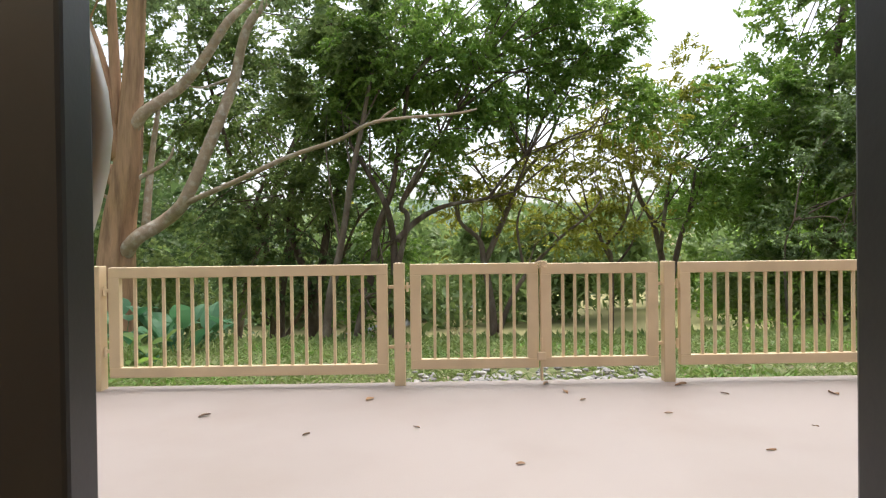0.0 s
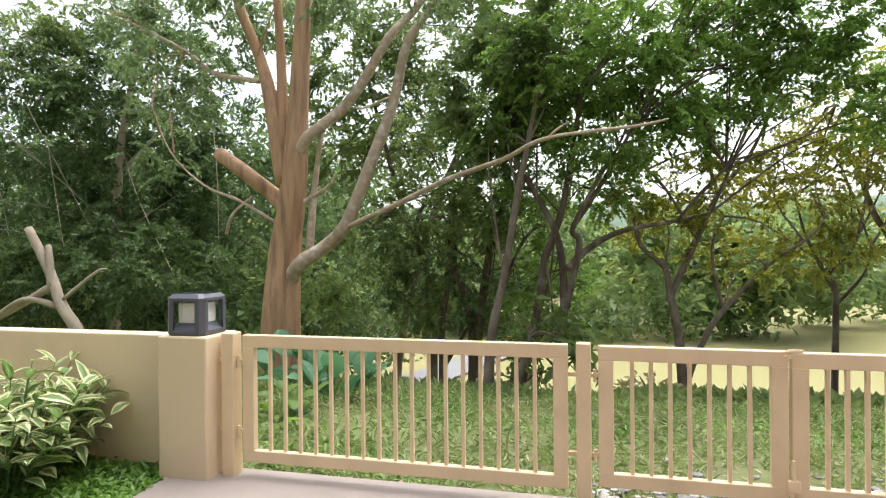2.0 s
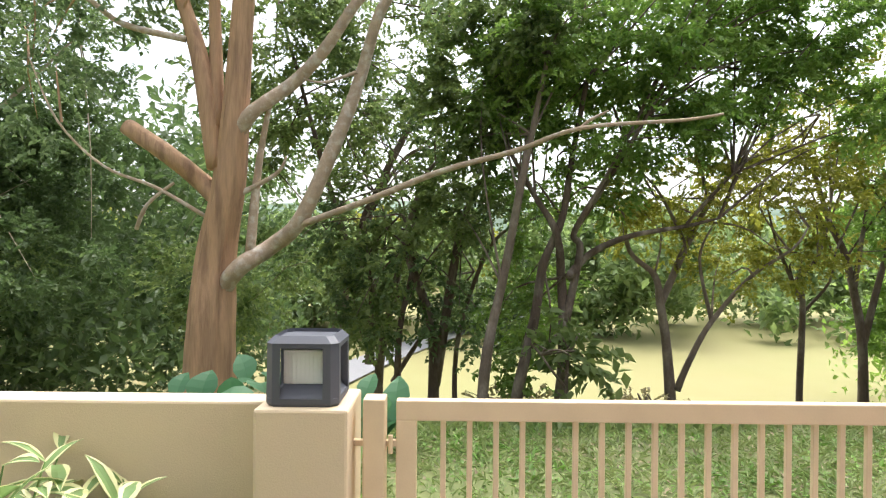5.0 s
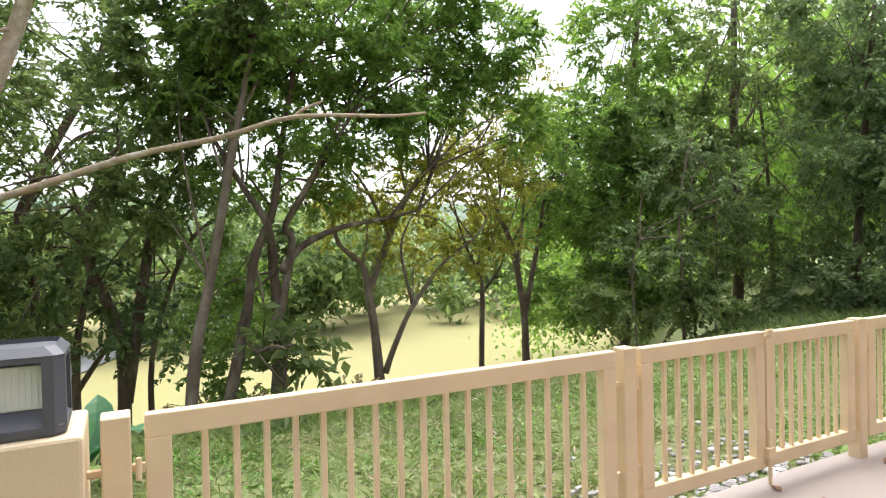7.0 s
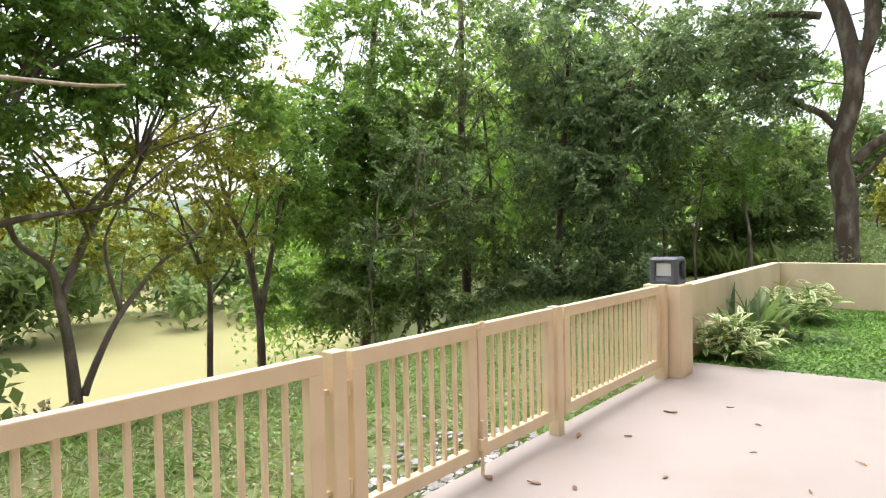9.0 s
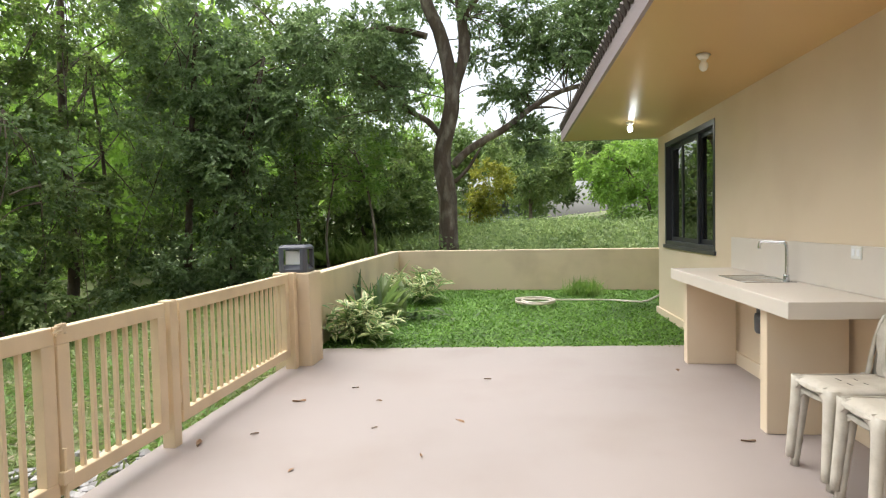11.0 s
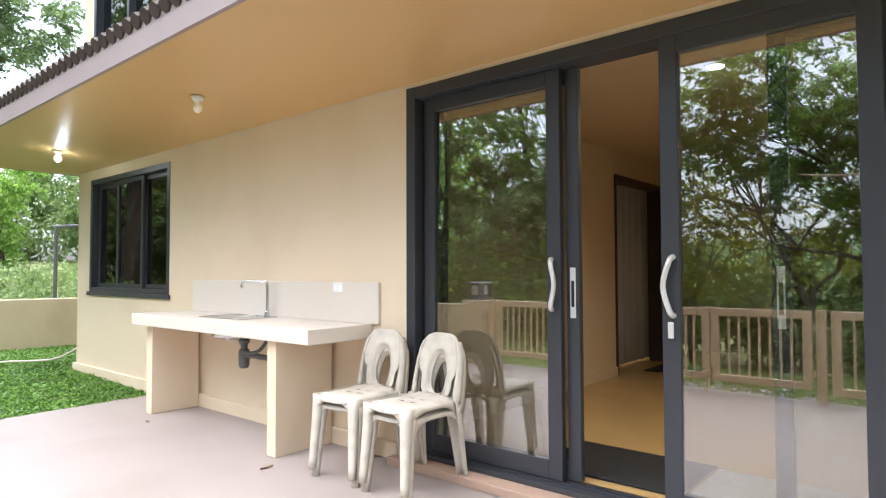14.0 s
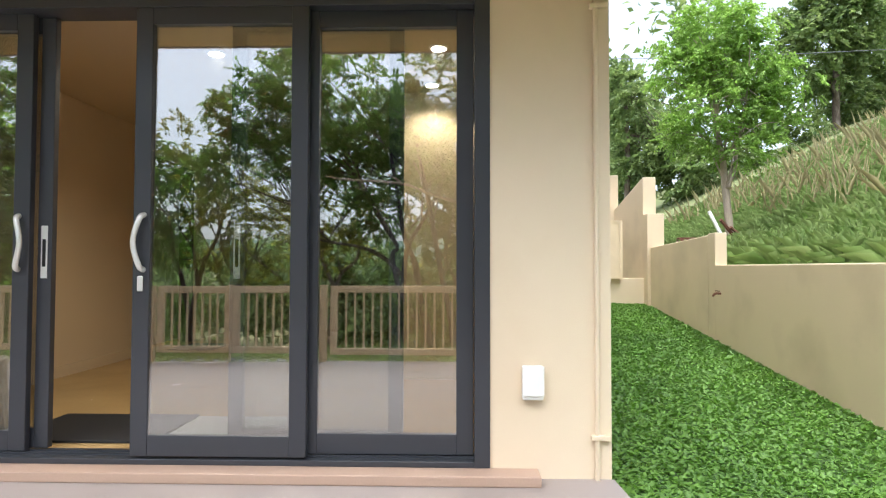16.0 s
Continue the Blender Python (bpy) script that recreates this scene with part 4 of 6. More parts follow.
part("lever", tube(bmesh.new(), [(0, 0, 0.035), (-0.05, 0.01, 0.05)], [0.008, 0.006], 8), M_STEEL, fc, "", True)
so = thing("wall_socket", "white double wall socket on the backsplash", "socket", "", pose(1.85, 0.022, 1.09))
part("plate", boxed(-0.055, 0.055, 0, 0.008, -0.037, 0.037, bev=0.004), M_WHITE, so)
for s in (-0.025, 0.025):
    part("outlet", boxed(s - 0.014, s + 0.014, 0.007, 0.0105, -0.02, 0.02, bev=0.002), M_OPAL, so)
ob = thing("outdoor_socket_box", "white weatherproof socket box low on the wall", "socket", "", pose(-2.392, 0, 0.46))
part("body", boxed(-0.05, 0.05, 0.0, 0.045, -0.08, 0.08, bev=0.008), M_WHITE, ob)
part("lid", boxed(-0.052, 0.052, 0.04, 0.056, -0.06, 0.082, bev=0.006), M_WHITE, ob)
dp = thing("downpipe", "thin beige painted conduit clamped at the house corner", "pipe", "", pose(-2.70, 0, 0))
part("pipe", tube(bmesh.new(), [(0, 0.014, 0.0), (0, 0.014, 2.5)], [0.012, 0.012], 10), M_WALL, dp)
for z in (0.2, 2.28):
    part("clamp", boxed(-0.06, 0.03, 0.0, 0.03, z - 0.012, z + 0.012, bev=0.003), M_WALL, dp)


# ---- plastic chairs ----
def plastic_chair(m, label):
    """Armless moulded chair: front towards +y, base at z = 0, about 0.79 m high."""
    t = thing("plastic_chair", label, "chair", "stacked plastic chairs", m)
    rows = []
    for j in range(15):
        v = j / 14
        w = 0.172 - 0.012 * v
        y = 0.232 - 0.40 * v
        row = []
        for k in range(15):
            u = 2 * k / 14 - 1
            z = 0.447 - 0.014 * math.sin(v * 3.1) * (1 - u * u) - 0.032 * abs(u) ** 7 - 0.04 * max(0, 0.12 - v) / 0.12 * (0.4 + 0.6 * (1 - u * u))
            row.append((w * u, y - 0.03 * abs(u) ** 5 * max(0, 1 - v * 3), z))
        rows.append(row)
    part("seat", sheet(bmesh.new(), rows, -0.008), M_CHAIR, t, "", True)
    # Black bars laid on the seat paint the shade inside its open slots.
    for sx in (-0.055, 0.055):
        for sy in (0.05, -0.03):
            part("seat_slot", boxed(sx - 0.03, sx + 0.03, sy - 0.0025, sy + 0.0025, 0.4335, 0.4362, bev=0.001), M_LOCK, t)

    def lean(z, x):
        return -0.158 - 0.20 * (z - 0.44) - 0.022 * (1 - (x / 0.17) ** 2)

    # back panel round an upright oval opening
    bm = bmesh.new()
    def back_point(a, r):
        """a runs round the opening, r from its edge out to the panel's rim."""
        ca, sa = math.cos(a), math.sin(a)
        ox, oz = 0.058 * ca * (1 - 0.18 * sa), 0.555 + 0.115 * sa
        p = 4.5 if sa > 0 else 7
        top, wide = (0.235, 0.148) if sa > 0 else (0.118, 0.128)
        k = 1 / max(abs(ca) ** p / wide ** p + abs(sa) ** p / top ** p, 1e-9) ** (1 / p)
        rx, rz = k * ca, 0.555 + k * sa
        rx *= 0.90 + 0.14 * min(max((rz - 0.50) / 0.18, 0), 1) - 0.12 * max((rz - 0.68) / 0.11, 0) ** 2
        x, z = ox + (rx - ox) * r, oz + (rz - oz) * r
        ridge = 0.012 * max(0, 1 - abs(r - 0.30) / 0.12)
        return (x, lean(z, x) + ridge - (0.014 if r < 0.12 else 0.0), z)
    rows = [[back_point(2 * math.pi * i / 40, r) for i in range(40)] for r in (0, 0.1, 0.2, 0.3, 0.42, 0.7, 0.93, 1.0)]
    sheet(bm, rows, 0.009, True)
    part("backrest", bm, M_CHAIR, t, "", True)
    for s in (-1, 1):
        # stile running from the top of the back down beside the panel
        rows = []
        for x, z, w in ((0.126, 0.745, 0.018), (0.146, 0.70, 0.022), (0.160, 0.63, 0.022), (0.166, 0.55, 0.024), (0.165, 0.47, 0.032), (0.165, 0.41, 0.036)):
            y = lean(z, 0.17) - 0.006
            rows.append([(s * (x - w * 0.6), y - 0.004, z), (s * (x + w * 0.1), y + 0.008, z), (s * (x + w * 0.55), y - 0.002, z), (s * (x + w * 0.6), y - 0.026, z)])
        part("stile", sheet(bmesh.new(), rows, 0.006), M_CHAIR, t, "", True)
        rows = []
        for j in range(13):
            v = j / 12
            y = 0.20 - 0.375 * v
            low = 0.408 - 0.075 * abs(2 * v - 1) ** 4
            rows.append([(s * (0.170 - 0.008 * v), y, 0.432), (s * (0.176 - 0.008 * v), y, (0.432 + low) / 2), (s * (0.178 - 0.008 * v), y, low)])
        part("apron", sheet(bmesh.new(), rows, 0.005), M_CHAIR, t, "", True)
        for front in (1, -1):
            y0, y1 = (0.196, 0.232) if front > 0 else (-0.165, -0.222)
            prof = [(-0.036, -0.018), (-0.032, 0.012), (-0.018, 0.024), (0.018, 0.024), (0.032, 0.012), (0.036, -0.018)]
            rows = []
            for j in range(9):
                v = j / 8
                cx, cy = s * (0.142 + 0.022 * v), y0 + (y1 - y0) * v
                z = 0.436 * (1 - v)
                k = 1.18 - 0.5 * v ** 0.6
                rows.append([(cx + px * k, cy + front * py * k, z) for px, py in prof])
            part("leg", sheet(bmesh.new(), rows, 0.005), M_CHAIR, t, "", True)
    for y, sg in ((0.216, 1), (-0.182, -1)):
        rows = []
        for j in range(11):
            u = 2 * j / 10 - 1
            low = 0.405 - 0.07 * abs(u) ** 4
            rows.append([(0.15 * u, y, 0.425), (0.15 * u, y + sg * 0.004, low)])
        part("front_apron" if sg > 0 else "back_apron", sheet(bmesh.new(), rows, 0.005), M_CHAIR, t, "", True)
    return t


c1 = plastic_chair(pose(1.29, 0.30, 0, 0, 0, 4), "weathered cream plastic chair at the bottom of a stack")
for m in (pose(1.293, 0.322, 0.045, 0, 0, 4), pose(0.85, 0.30, 0, 0, 0, -2), pose(0.85, 0.322, 0.05, 0, 0, -2)):
    c = copy_thing(c1, m)
    tagged(c, "weathered cream plastic chair stacked by the sliding door")


# ---- trees ----
def tree(name, label, category, base, limbs, clumps, bark, leaf_mat, leaf, droop, seed):
    """A tree with a trunk, limbs, twigs into its crown and a crown of single leaves."""
    rng = np.random.default_rng(seed)
    t = thing(name, label, category, "trees", Matrix.Translation(base))
    off = Vector(base)
    for i, (pts, r0, r1) in enumerate(limbs):
        n = len(pts)
        rad = [r0 + (r1 - r0) * (k / (n - 1)) for k in range(n)]
        line = [Vector(p) - off for p in pts]
        if i == 0:
            line[0] = Vector((line[0].x, line[0].y, ground_z(pts[0][0], pts[0][1]) - 0.25 - off.z))
            rad[0] *= 1.1
        # a little unevenness in depth
        for k in range(1, n - 1):
            line[k] = line[k] + Vector((0, 0.12 * math.sin(seed + k * 2.3 + i), 0)) * (1 if i else 0.4)
        thick = r0 > 0.3
        skin = M_BARKPALE if bark == M_BARK and i > 3 else bark
        part("trunk" if i == 0 else "limb", tube(bmesh.new(), line, rad, 36 if thick else (14 if r0 > 0.1 else 8), 0.05 if thick else 0.14, True, 8 if thick else 5, seed * 7 + i, 0.36 if thick else 0.0), skin, t, "", True)
    if limbs:
        bm = bmesh.new()
        tips = [Vector(p) for l in limbs for p in l[0][2:]]
        for c, r, n, tufts in clumps:
            c = Vector(c)
            order = sorted(tips, key=lambda p: (p - c).length)[:4]
            for k in range(4):
                near = order[k % len(order)]
                e = c + Vector([rng.uniform(-0.7, 0.7) * q for q in r])
                mid = near.lerp(e, 0.5) + Vector((rng.uniform(-0.2, 0.2), rng.uniform(-0.2, 0.2), rng.uniform(0, 0.3)))
                tube(bm, [near - off, mid - off, e - off], [0.02, 0.012, 0.004], 5, 0.1, False, 3, int(rng.integers(1000)))
        tagged(part("twig_growth", bm, bark, t, "", True), kind="stuff")
    grown = [sprays(rng, c, r, n, tufts, leaf) for c, r, n, tufts in clumps]
    pts = np.concatenate([g[0] for g in grown])
    v = leaf_cloud(rng, pts - np.array(base), leaf * 0.88, leaf * 0.5, droop * 0.6, 0.6, np.concatenate([g[1] for g in grown]))
    crown = new("crown", soup("crown", v, 4, leaf_mat))
    crown.parent = t
    return t


tree("tree", "large tree with peeling ochre bark and a sawn-off limb", "tree", (-5.68, 10.1, -0.6), [
    ([(-5.68, 10.1, -0.6), (-5.63, 10.1, 0.25), (-5.6, 10.1, 1.3), (-5.4, 10.1, 2.35), (-5.29, 10.1, 3.67), (-5.16, 10.1, 6.13), (-5.06, 10.1, 8.39)], 0.315, 0.09),
    ([(-5.56, 10.1, 2.54), (-5.79, 10.1, 3.88), (-6.06, 10.1, 4.75), (-6.38, 10.1, 5.82), (-6.69, 10.1, 7.57)], 0.14, 0.06),
    ([(-5.58, 10.1, 3.11), (-5.66, 10.1, 4.73), (-5.69, 10.1, 6.35), (-5.72, 10.1, 7.68)], 0.1, 0.05),
    ([(-5.47, 10.1, 2.04), (-5.84, 10.1, 2.37), (-6.19, 10.1, 2.7), (-6.82, 10.1, 3.11)], 0.15, 0.115),
    ([(-5.66, 10.16, 0.5), (-5.5, 10.12, 0.86), (-5.22, 10.1, 1.18), (-4.84, 10.1, 1.48), (-4.4, 10.1, 1.85), (-3.9, 10.1, 2.97), (-3.6, 10.1, 3.89), (-3.3, 10.1, 4.71), (-2.87, 10.1, 5.43), (-2.53, 10.1, 6.42)], 0.15, 0.05),
    ([(-4.55, 10.1, 1.72), (-3.39, 9.7, 2.09), (-2.44, 9.2, 2.42), (-1.6, 8.7, 2.6), (-0.97, 8.3, 2.75), (0.07, 8.0, 2.82), (0.41, 7.9, 2.85)], 0.05, 0.012),
    ([(-5.32, 10.1, 2.96), (-5.05, 10.1, 3.3), (-4.57, 10.1, 3.74), (-4.08, 10.1, 4.19), (-3.64, 10.1, 4.82), (-3.2, 10.1, 5.36), (-2.72, 10.1, 5.97)], 0.11, 0.05),
    ([(-6.02, 10.1, 4.32), (-6.88, 10.1, 4.52), (-7.5, 10.1, 4.96), (-8.24, 10.1, 5.39), (-9.1, 10.1, 5.78)], 0.05, 0.02),
    ([(-5.34, 10.1, 2.15), (-4.79, 10.1, 2.47), (-4.61, 10.1, 2.71)], 0.04, 0.015),
    ([(-5.11, 10.1, 1.39), (-5.03, 10.1, 2.62), (-4.85, 10.1, 3.42)], 0.07, 0.03),
    ([(-0.97, 8.3, 2.75), (-0.86, 8.2, 2.85), (-0.7, 8.1, 2.92)], 0.025, 0.01),
    ([(-3.65, 10.1, 3.88), (-4.08, 10.1, 3.72), (-4.38, 10.1, 3.78)], 0.025, 0.01),
    ([(-6.17, 10.1, 2.34), (-6.48, 10.1, 2.03), (-6.69, 10.1, 1.7)], 0.022, 0.03),
    ([(-5.74, 10.1, 1.88), (-6.4, 10.1, 2.27), (-7.22, 10.1, 2.58), (-7.74, 10.1, 3.17), (-8.2, 10.1, 4.07)], 0.03, 0.01),
], [
    ((-8.06, 10.7, 5.34), (1.86, 1.3, 0.93), 3800, 45),
    ((-5.74, 10.1, 6.16), (2.56, 1.79, 0.95), 4000, 40),
    ((-3.1, 10.1, 6.0), (1.86, 1.3, 1.11), 4500, 45),
    ((-8.45, 10.9, 4.06), (1.02, 0.71, 1.16), 1500, 26),
], M_BARK, L_GREY, 0.13, 0.9, 3)

tree("tree", "tall dark-leaved tree with dense foliage behind the wall", "tree", (-13.54, 15.0, -2.5), [
    ([(-13.54, 15.0, -2.5), (-13.54, 15.0, -0.93), (-13.42, 15.0, 1.75), (-13.22, 15.0, 4.26), (-12.7, 15.0, 7.05), (-12.5, 15.0, 10.13)], 0.16, 0.07),
    ([(-13.31, 15.0, 3.53), (-11.77, 15.0, 4.95), (-10.49, 15.0, 6.07)], 0.06, 0.02),
    ([(-13.32, 15.0, 2.79), (-14.7, 15.0, 4.46), (-16.02, 15.0, 5.86)], 0.06, 0.02),
], [
    ((-13.04, 15.0, 6.18), (3.01, 2.11, 2.21), 11250, 75),
    ((-16.71, 15.0, 5.13), (3.33, 2.33, 3.33), 10500, 70),
    ((-13.43, 16.0, 3.18), (3.36, 2.35, 1.89), 10500, 70),
    ((-12.38, 14.0, 0.89), (3.24, 2.27, 1.24), 10500, 60),
    ((-12.05, 18.0, 3.87), (2.02, 1.67, 2.78), 7500, 50),
], M_BARKGREY, L_DARK, 0.17, 0.35, 5)

tree("tree", "slender pale-stemmed tree in the dark wood", "tree", (-16.37, 13.0, -2), [
    ([(-16.37, 13.0, -2), (-16.37, 13.0, -0.95), (-16.02, 13.0, 2.1), (-15.73, 13.0, 5.11), (-15.64, 13.0, 7.65), (-15.51, 13.0, 10.18)], 0.07, 0.04),
    ([(-15.78, 13.0, 4.36), (-16.39, 13.0, 5.77), (-17.24, 13.0, 6.0)], 0.03, 0.01),
], [
    ((-15.54, 13.0, 7.19), (3.07, 2.15, 1.65), 7000, 50),
    ((-19.34, 13.5, 4.83), (3.15, 2.2, 2.65), 7000, 50),
    ((-13.67, 15.0, 6.48), (2.15, 1.51, 2.26), 6300, 50),
    ((-14.26, 14.5, 0.83), (3.42, 2.39, 1.6), 7700, 50),
    ((-16.89, 13.0, 0.26), (2.65, 1.86, 1.24), 6300, 40),
], M_BARKGREY, L_MID, 0.13, 0.35, 6)

tree("tree", "leafy tree with drooping foliage and gaps of sky", "tree", (-4.85, 14.0, -3.2), [
    ([(-4.85, 14.0, -3.2), (-4.85, 14.0, -1.23), (-4.29, 14.0, 1.11), (-3.74, 14.0, 2.78), (-2.94, 14.0, 4.43), (-2.4, 14.0, 6.19)], 0.12, 0.05),
    ([(-3.74, 14.0, 2.65), (-3.21, 14.0, 3.29), (-2.69, 14.0, 3.53)], 0.05, 0.02),
    ([(-4.29, 14.0, 1.11), (-4.81, 14.0, 2.81), (-5.33, 14.0, 4.51), (-5.85, 14.0, 6.37)], 0.07, 0.03),
], [
    ((-6.26, 14.0, 5.99), (1.62, 1.14, 1.84), 5500, 60),
    ((-4.79, 14.0, 4.36), (1.46, 1.02, 1.43), 4500, 50),
    ((-3.83, 14.5, 6.3), (1.61, 1.13, 1.47), 5500, 55),
    ((-6.44, 15.0, 3.64), (1.31, 0.92, 0.85), 2600, 30),
    ((-6.97, 14.5, 0.84), (2.12, 1.48, 1.1), 5000, 45),
], M_BARKDARK, L_MID, 0.15, 0.35, 7)

# This tree's shade is put into its leaf colour by the darker greens.
tree("tree", "dark shaded tree with many thin stems", "tree", (-2.63, 11.6, -1.4), [
    ([(-2.63, 11.6, -1.4), (-2.62, 11.6, 0.09), (-3.04, 11.6, 1.47), (-2.79, 11.6, 2.53), (-2.59, 11.6, 2.84)], 0.1, 0.03),
    ([(-2.58, 11.6, -0.76), (-2.29, 11.6, 1.15), (-2.12, 11.6, 1.99), (-1.69, 11.6, 2.82), (-1.42, 11.6, 3.44)], 0.09, 0.03),
    ([(-3.18, 11.6, -1.29), (-3.16, 11.6, 0.09), (-2.93, 11.6, 1.37), (-3.14, 11.6, 2.01)], 0.07, 0.02),
    ([(-2.26, 11.6, -1.17), (-2.19, 11.6, 0.09), (-1.65, 11.6, 1.56), (-0.91, 11.6, 1.97)], 0.05, 0.02),
], [
    ((-2.16, 11.6, 3.57), (1.16, 0.81, 1.05), 1310, 50),
    ((-1.57, 11.9, 1.78), (1.17, 0.82, 0.65), 1080, 40),
    ((-3.15, 11.6, 0.73), (1.39, 0.97, 0.74), 1390, 45),
    ((-1.87, 11.6, 0.3), (1.15, 0.81, 0.53), 1230, 40),
    ((-4.19, 12.1, 1.6), (1.03, 0.72, 0.78), 770, 30),
    ((-0.79, 11.6, 4.04), (0.83, 0.68, 1.14), 1350, 40),
], M_BARKDARK, L_DARK, 0.13, 0.35, 8)

tree("tree", "bushy tree with bright green leaves over several thin stems", "tree", (-1.51, 9.7, -0.35), [
    ([(-1.51, 9.7, -0.35), (-1.44, 9.7, -0.34), (-1.23, 9.7, 0.55), (-1.13, 9.7, 1.25), (-0.89, 9.7, 1.88), (-0.74, 9.7, 2.75), (-0.57, 9.7, 3.7)], 0.085, 0.03),
    ([(-0.89, 9.7, -0.56), (-0.86, 9.7, 0.23), (-0.87, 9.7, 1.09), (-0.98, 9.7, 1.67), (-1.24, 9.7, 2.16), (-1.56, 9.7, 2.7)], 0.085, 0.025),
    ([(-0.83, 9.7, 0.52), (-0.63, 9.7, 1.45), (-0.73, 9.7, 1.67), (-0.43, 9.7, 2.25), (-0.07, 9.7, 2.86)], 0.06, 0.018),
    ([(-0.8, 9.7, 1.09), (-0.48, 9.7, 1.41), (-0.02, 9.7, 1.64), (0.71, 9.7, 1.77), (1.15, 9.7, 1.88)], 0.06, 0.015),
    ([(-0.73, 9.7, 1.7), (-0.31, 9.7, 2.33), (0.17, 9.7, 3.18), (0.51, 9.7, 3.82)], 0.04, 0.015),
    ([(0.71, 9.7, 1.77), (0.98, 9.7, 2.13), (1.34, 9.7, 2.46)], 0.02, 0.008),
], [
    ((-0.57, 9.7, 4.06), (1.61, 1.13, 0.65), 8190, 110),
    ((0.89, 10.0, 3.7), (1.22, 0.85, 0.65), 5850, 80),
    ((1.41, 10.3, 4.67), (0.9, 0.63, 0.52), 2500, 40),
    ((2.32, 10.2, 3.89), (0.81, 0.57, 0.58), 2500, 42),
    ((0.13, 9.9, 5.21), (2.2, 1.54, 0.54), 5070, 70),
    ((0.4, 9.9, 2.96), (1.53, 1.07, 0.47), 4290, 60),
    ((-1.42, 10.1, 3.49), (0.94, 0.66, 0.65), 4060, 55),
    ((2.6, 10.0, 4.5), (0.95, 0.7, 0.75), 4370, 60),
    ((1.6, 10.0, 5.3), (1.1, 0.8, 0.6), 3900, 50),
    ((3.25, 10.0, 3.3), (0.6, 0.5, 0.5), 2030, 34),
    ((-0.81, 10.1, 2.21), (1.02, 0.71, 0.44), 2030, 32),
    ((-1.15, 10.9, 0.74), (0.72, 0.5, 0.73), 2730, 36),
    ((-1.3, 10.1, -0.15), (0.43, 0.3, 0.3), 940, 16),
], M_BARKDARK, L_BRIGHT, 0.105, 0.35, 9)

tree("tree", "slim leaning tree with pale grey bark", "tree", (-1.97, 9.4, -0.4), [
    ([(-1.97, 9.4, -0.4), (-1.88, 9.4, 0.11), (-1.69, 9.4, 1.01), (-1.49, 9.4, 2.13), (-1.33, 9.4, 2.9), (-1.12, 9.4, 3.96)], 0.075, 0.03),
], [
    ((-1.1, 9.8, 4.37), (1.11, 0.78, 0.64), 4500, 50),
    ((-2.0, 10.2, 3.67), (0.97, 0.68, 0.77), 5200, 55),
    ((-2.14, 10.8, 2.24), (0.86, 0.6, 0.67), 3500, 40),
], M_BARKMID, L_MID, 0.12, 0.35, 10)

tree("tree", "shaded tree with dark drooping leaves", "tree", (-3.59, 12.5, -2.2), [
    ([(-3.59, 12.5, -2.2), (-3.59, 12.5, -0.71), (-3.39, 12.5, 0.43), (-3.06, 12.5, 1.77), (-2.75, 12.5, 2.63)], 0.1, 0.04),
    ([(-3.76, 12.5, -0.61), (-3.73, 12.5, 0.79), (-3.91, 12.5, 1.78), (-3.69, 12.5, 2.43)], 0.09, 0.03),
    ([(-3.35, 12.5, -0.92), (-2.73, 12.5, 0.04), (-1.92, 12.5, 1.04)], 0.05, 0.015),
], [
    ((-3.46, 12.5, 3.44), (1.44, 1.01, 1.07), 2120, 65),
    ((-3.27, 12.0, 1.2), (1.17, 0.82, 0.88), 1920, 60),
    ((-2.47, 12.0, 1.75), (0.86, 0.6, 0.67), 1000, 36),
    ((-3.66, 11.7, 0.23), (0.59, 0.42, 0.38), 850, 26),
    ((-4.1, 12.5, 1.94), (0.97, 0.68, 0.96), 1350, 45),
], M_BARKDARK, L_MID, 0.14, 0.35, 11)

tree("tree", "open forked tree with sparse yellowing foliage", "tree", (0.91, 10.6, -0.75), [
    ([(0.91, 10.6, -0.75), (0.84, 10.6, -0.13), (0.7, 10.6, 0.66), (0.62, 10.6, 1.09), (0.27, 10.6, 1.44), (0.15, 10.6, 2.02)], 0.085, 0.02),
    ([(0.71, 10.6, 0.66), (1.09, 10.6, 1.51), (1.39, 10.6, 2.21), (1.85, 10.6, 2.76), (2.23, 10.6, 3.61)], 0.06, 0.015),
    ([(0.96, 10.6, -0.58), (1.14, 10.6, -0.07), (1.45, 10.6, 0.44), (2.07, 10.6, 1.08), (2.55, 10.6, 1.49), (2.84, 10.6, 1.81)], 0.055, 0.012),
    ([(1.09, 10.6, 1.51), (0.64, 10.6, 2.28), (0.39, 10.6, 2.61)], 0.03, 0.01),
    ([(1.39, 10.6, 2.21), (1.21, 10.6, 2.82), (1.13, 10.6, 3.43)], 0.03, 0.01),
    ([(1.85, 10.6, 2.76), (2.53, 10.6, 2.98), (2.98, 10.6, 3.43)], 0.025, 0.008),
    ([(1.45, 10.6, 0.44), (1.32, 10.6, 1.33), (1.48, 10.6, 1.86)], 0.03, 0.012),
], [
    ((1.2, 10.6, 2.3), (1.43, 1.0, 0.52), 2600, 50),
    ((2.75, 11.0, 2.37), (1.19, 0.83, 0.78), 2600, 48),
    ((0.56, 10.9, 1.7), (0.76, 0.53, 0.52), 1400, 30),
    ((2.06, 11.2, 1.21), (1.13, 0.79, 0.49), 1700, 34),
    ((3.75, 11.6, 3.51), (0.91, 0.64, 0.96), 2200, 36),
], M_BARKMID, L_YELLOW, 0.1, 0.35, 12)

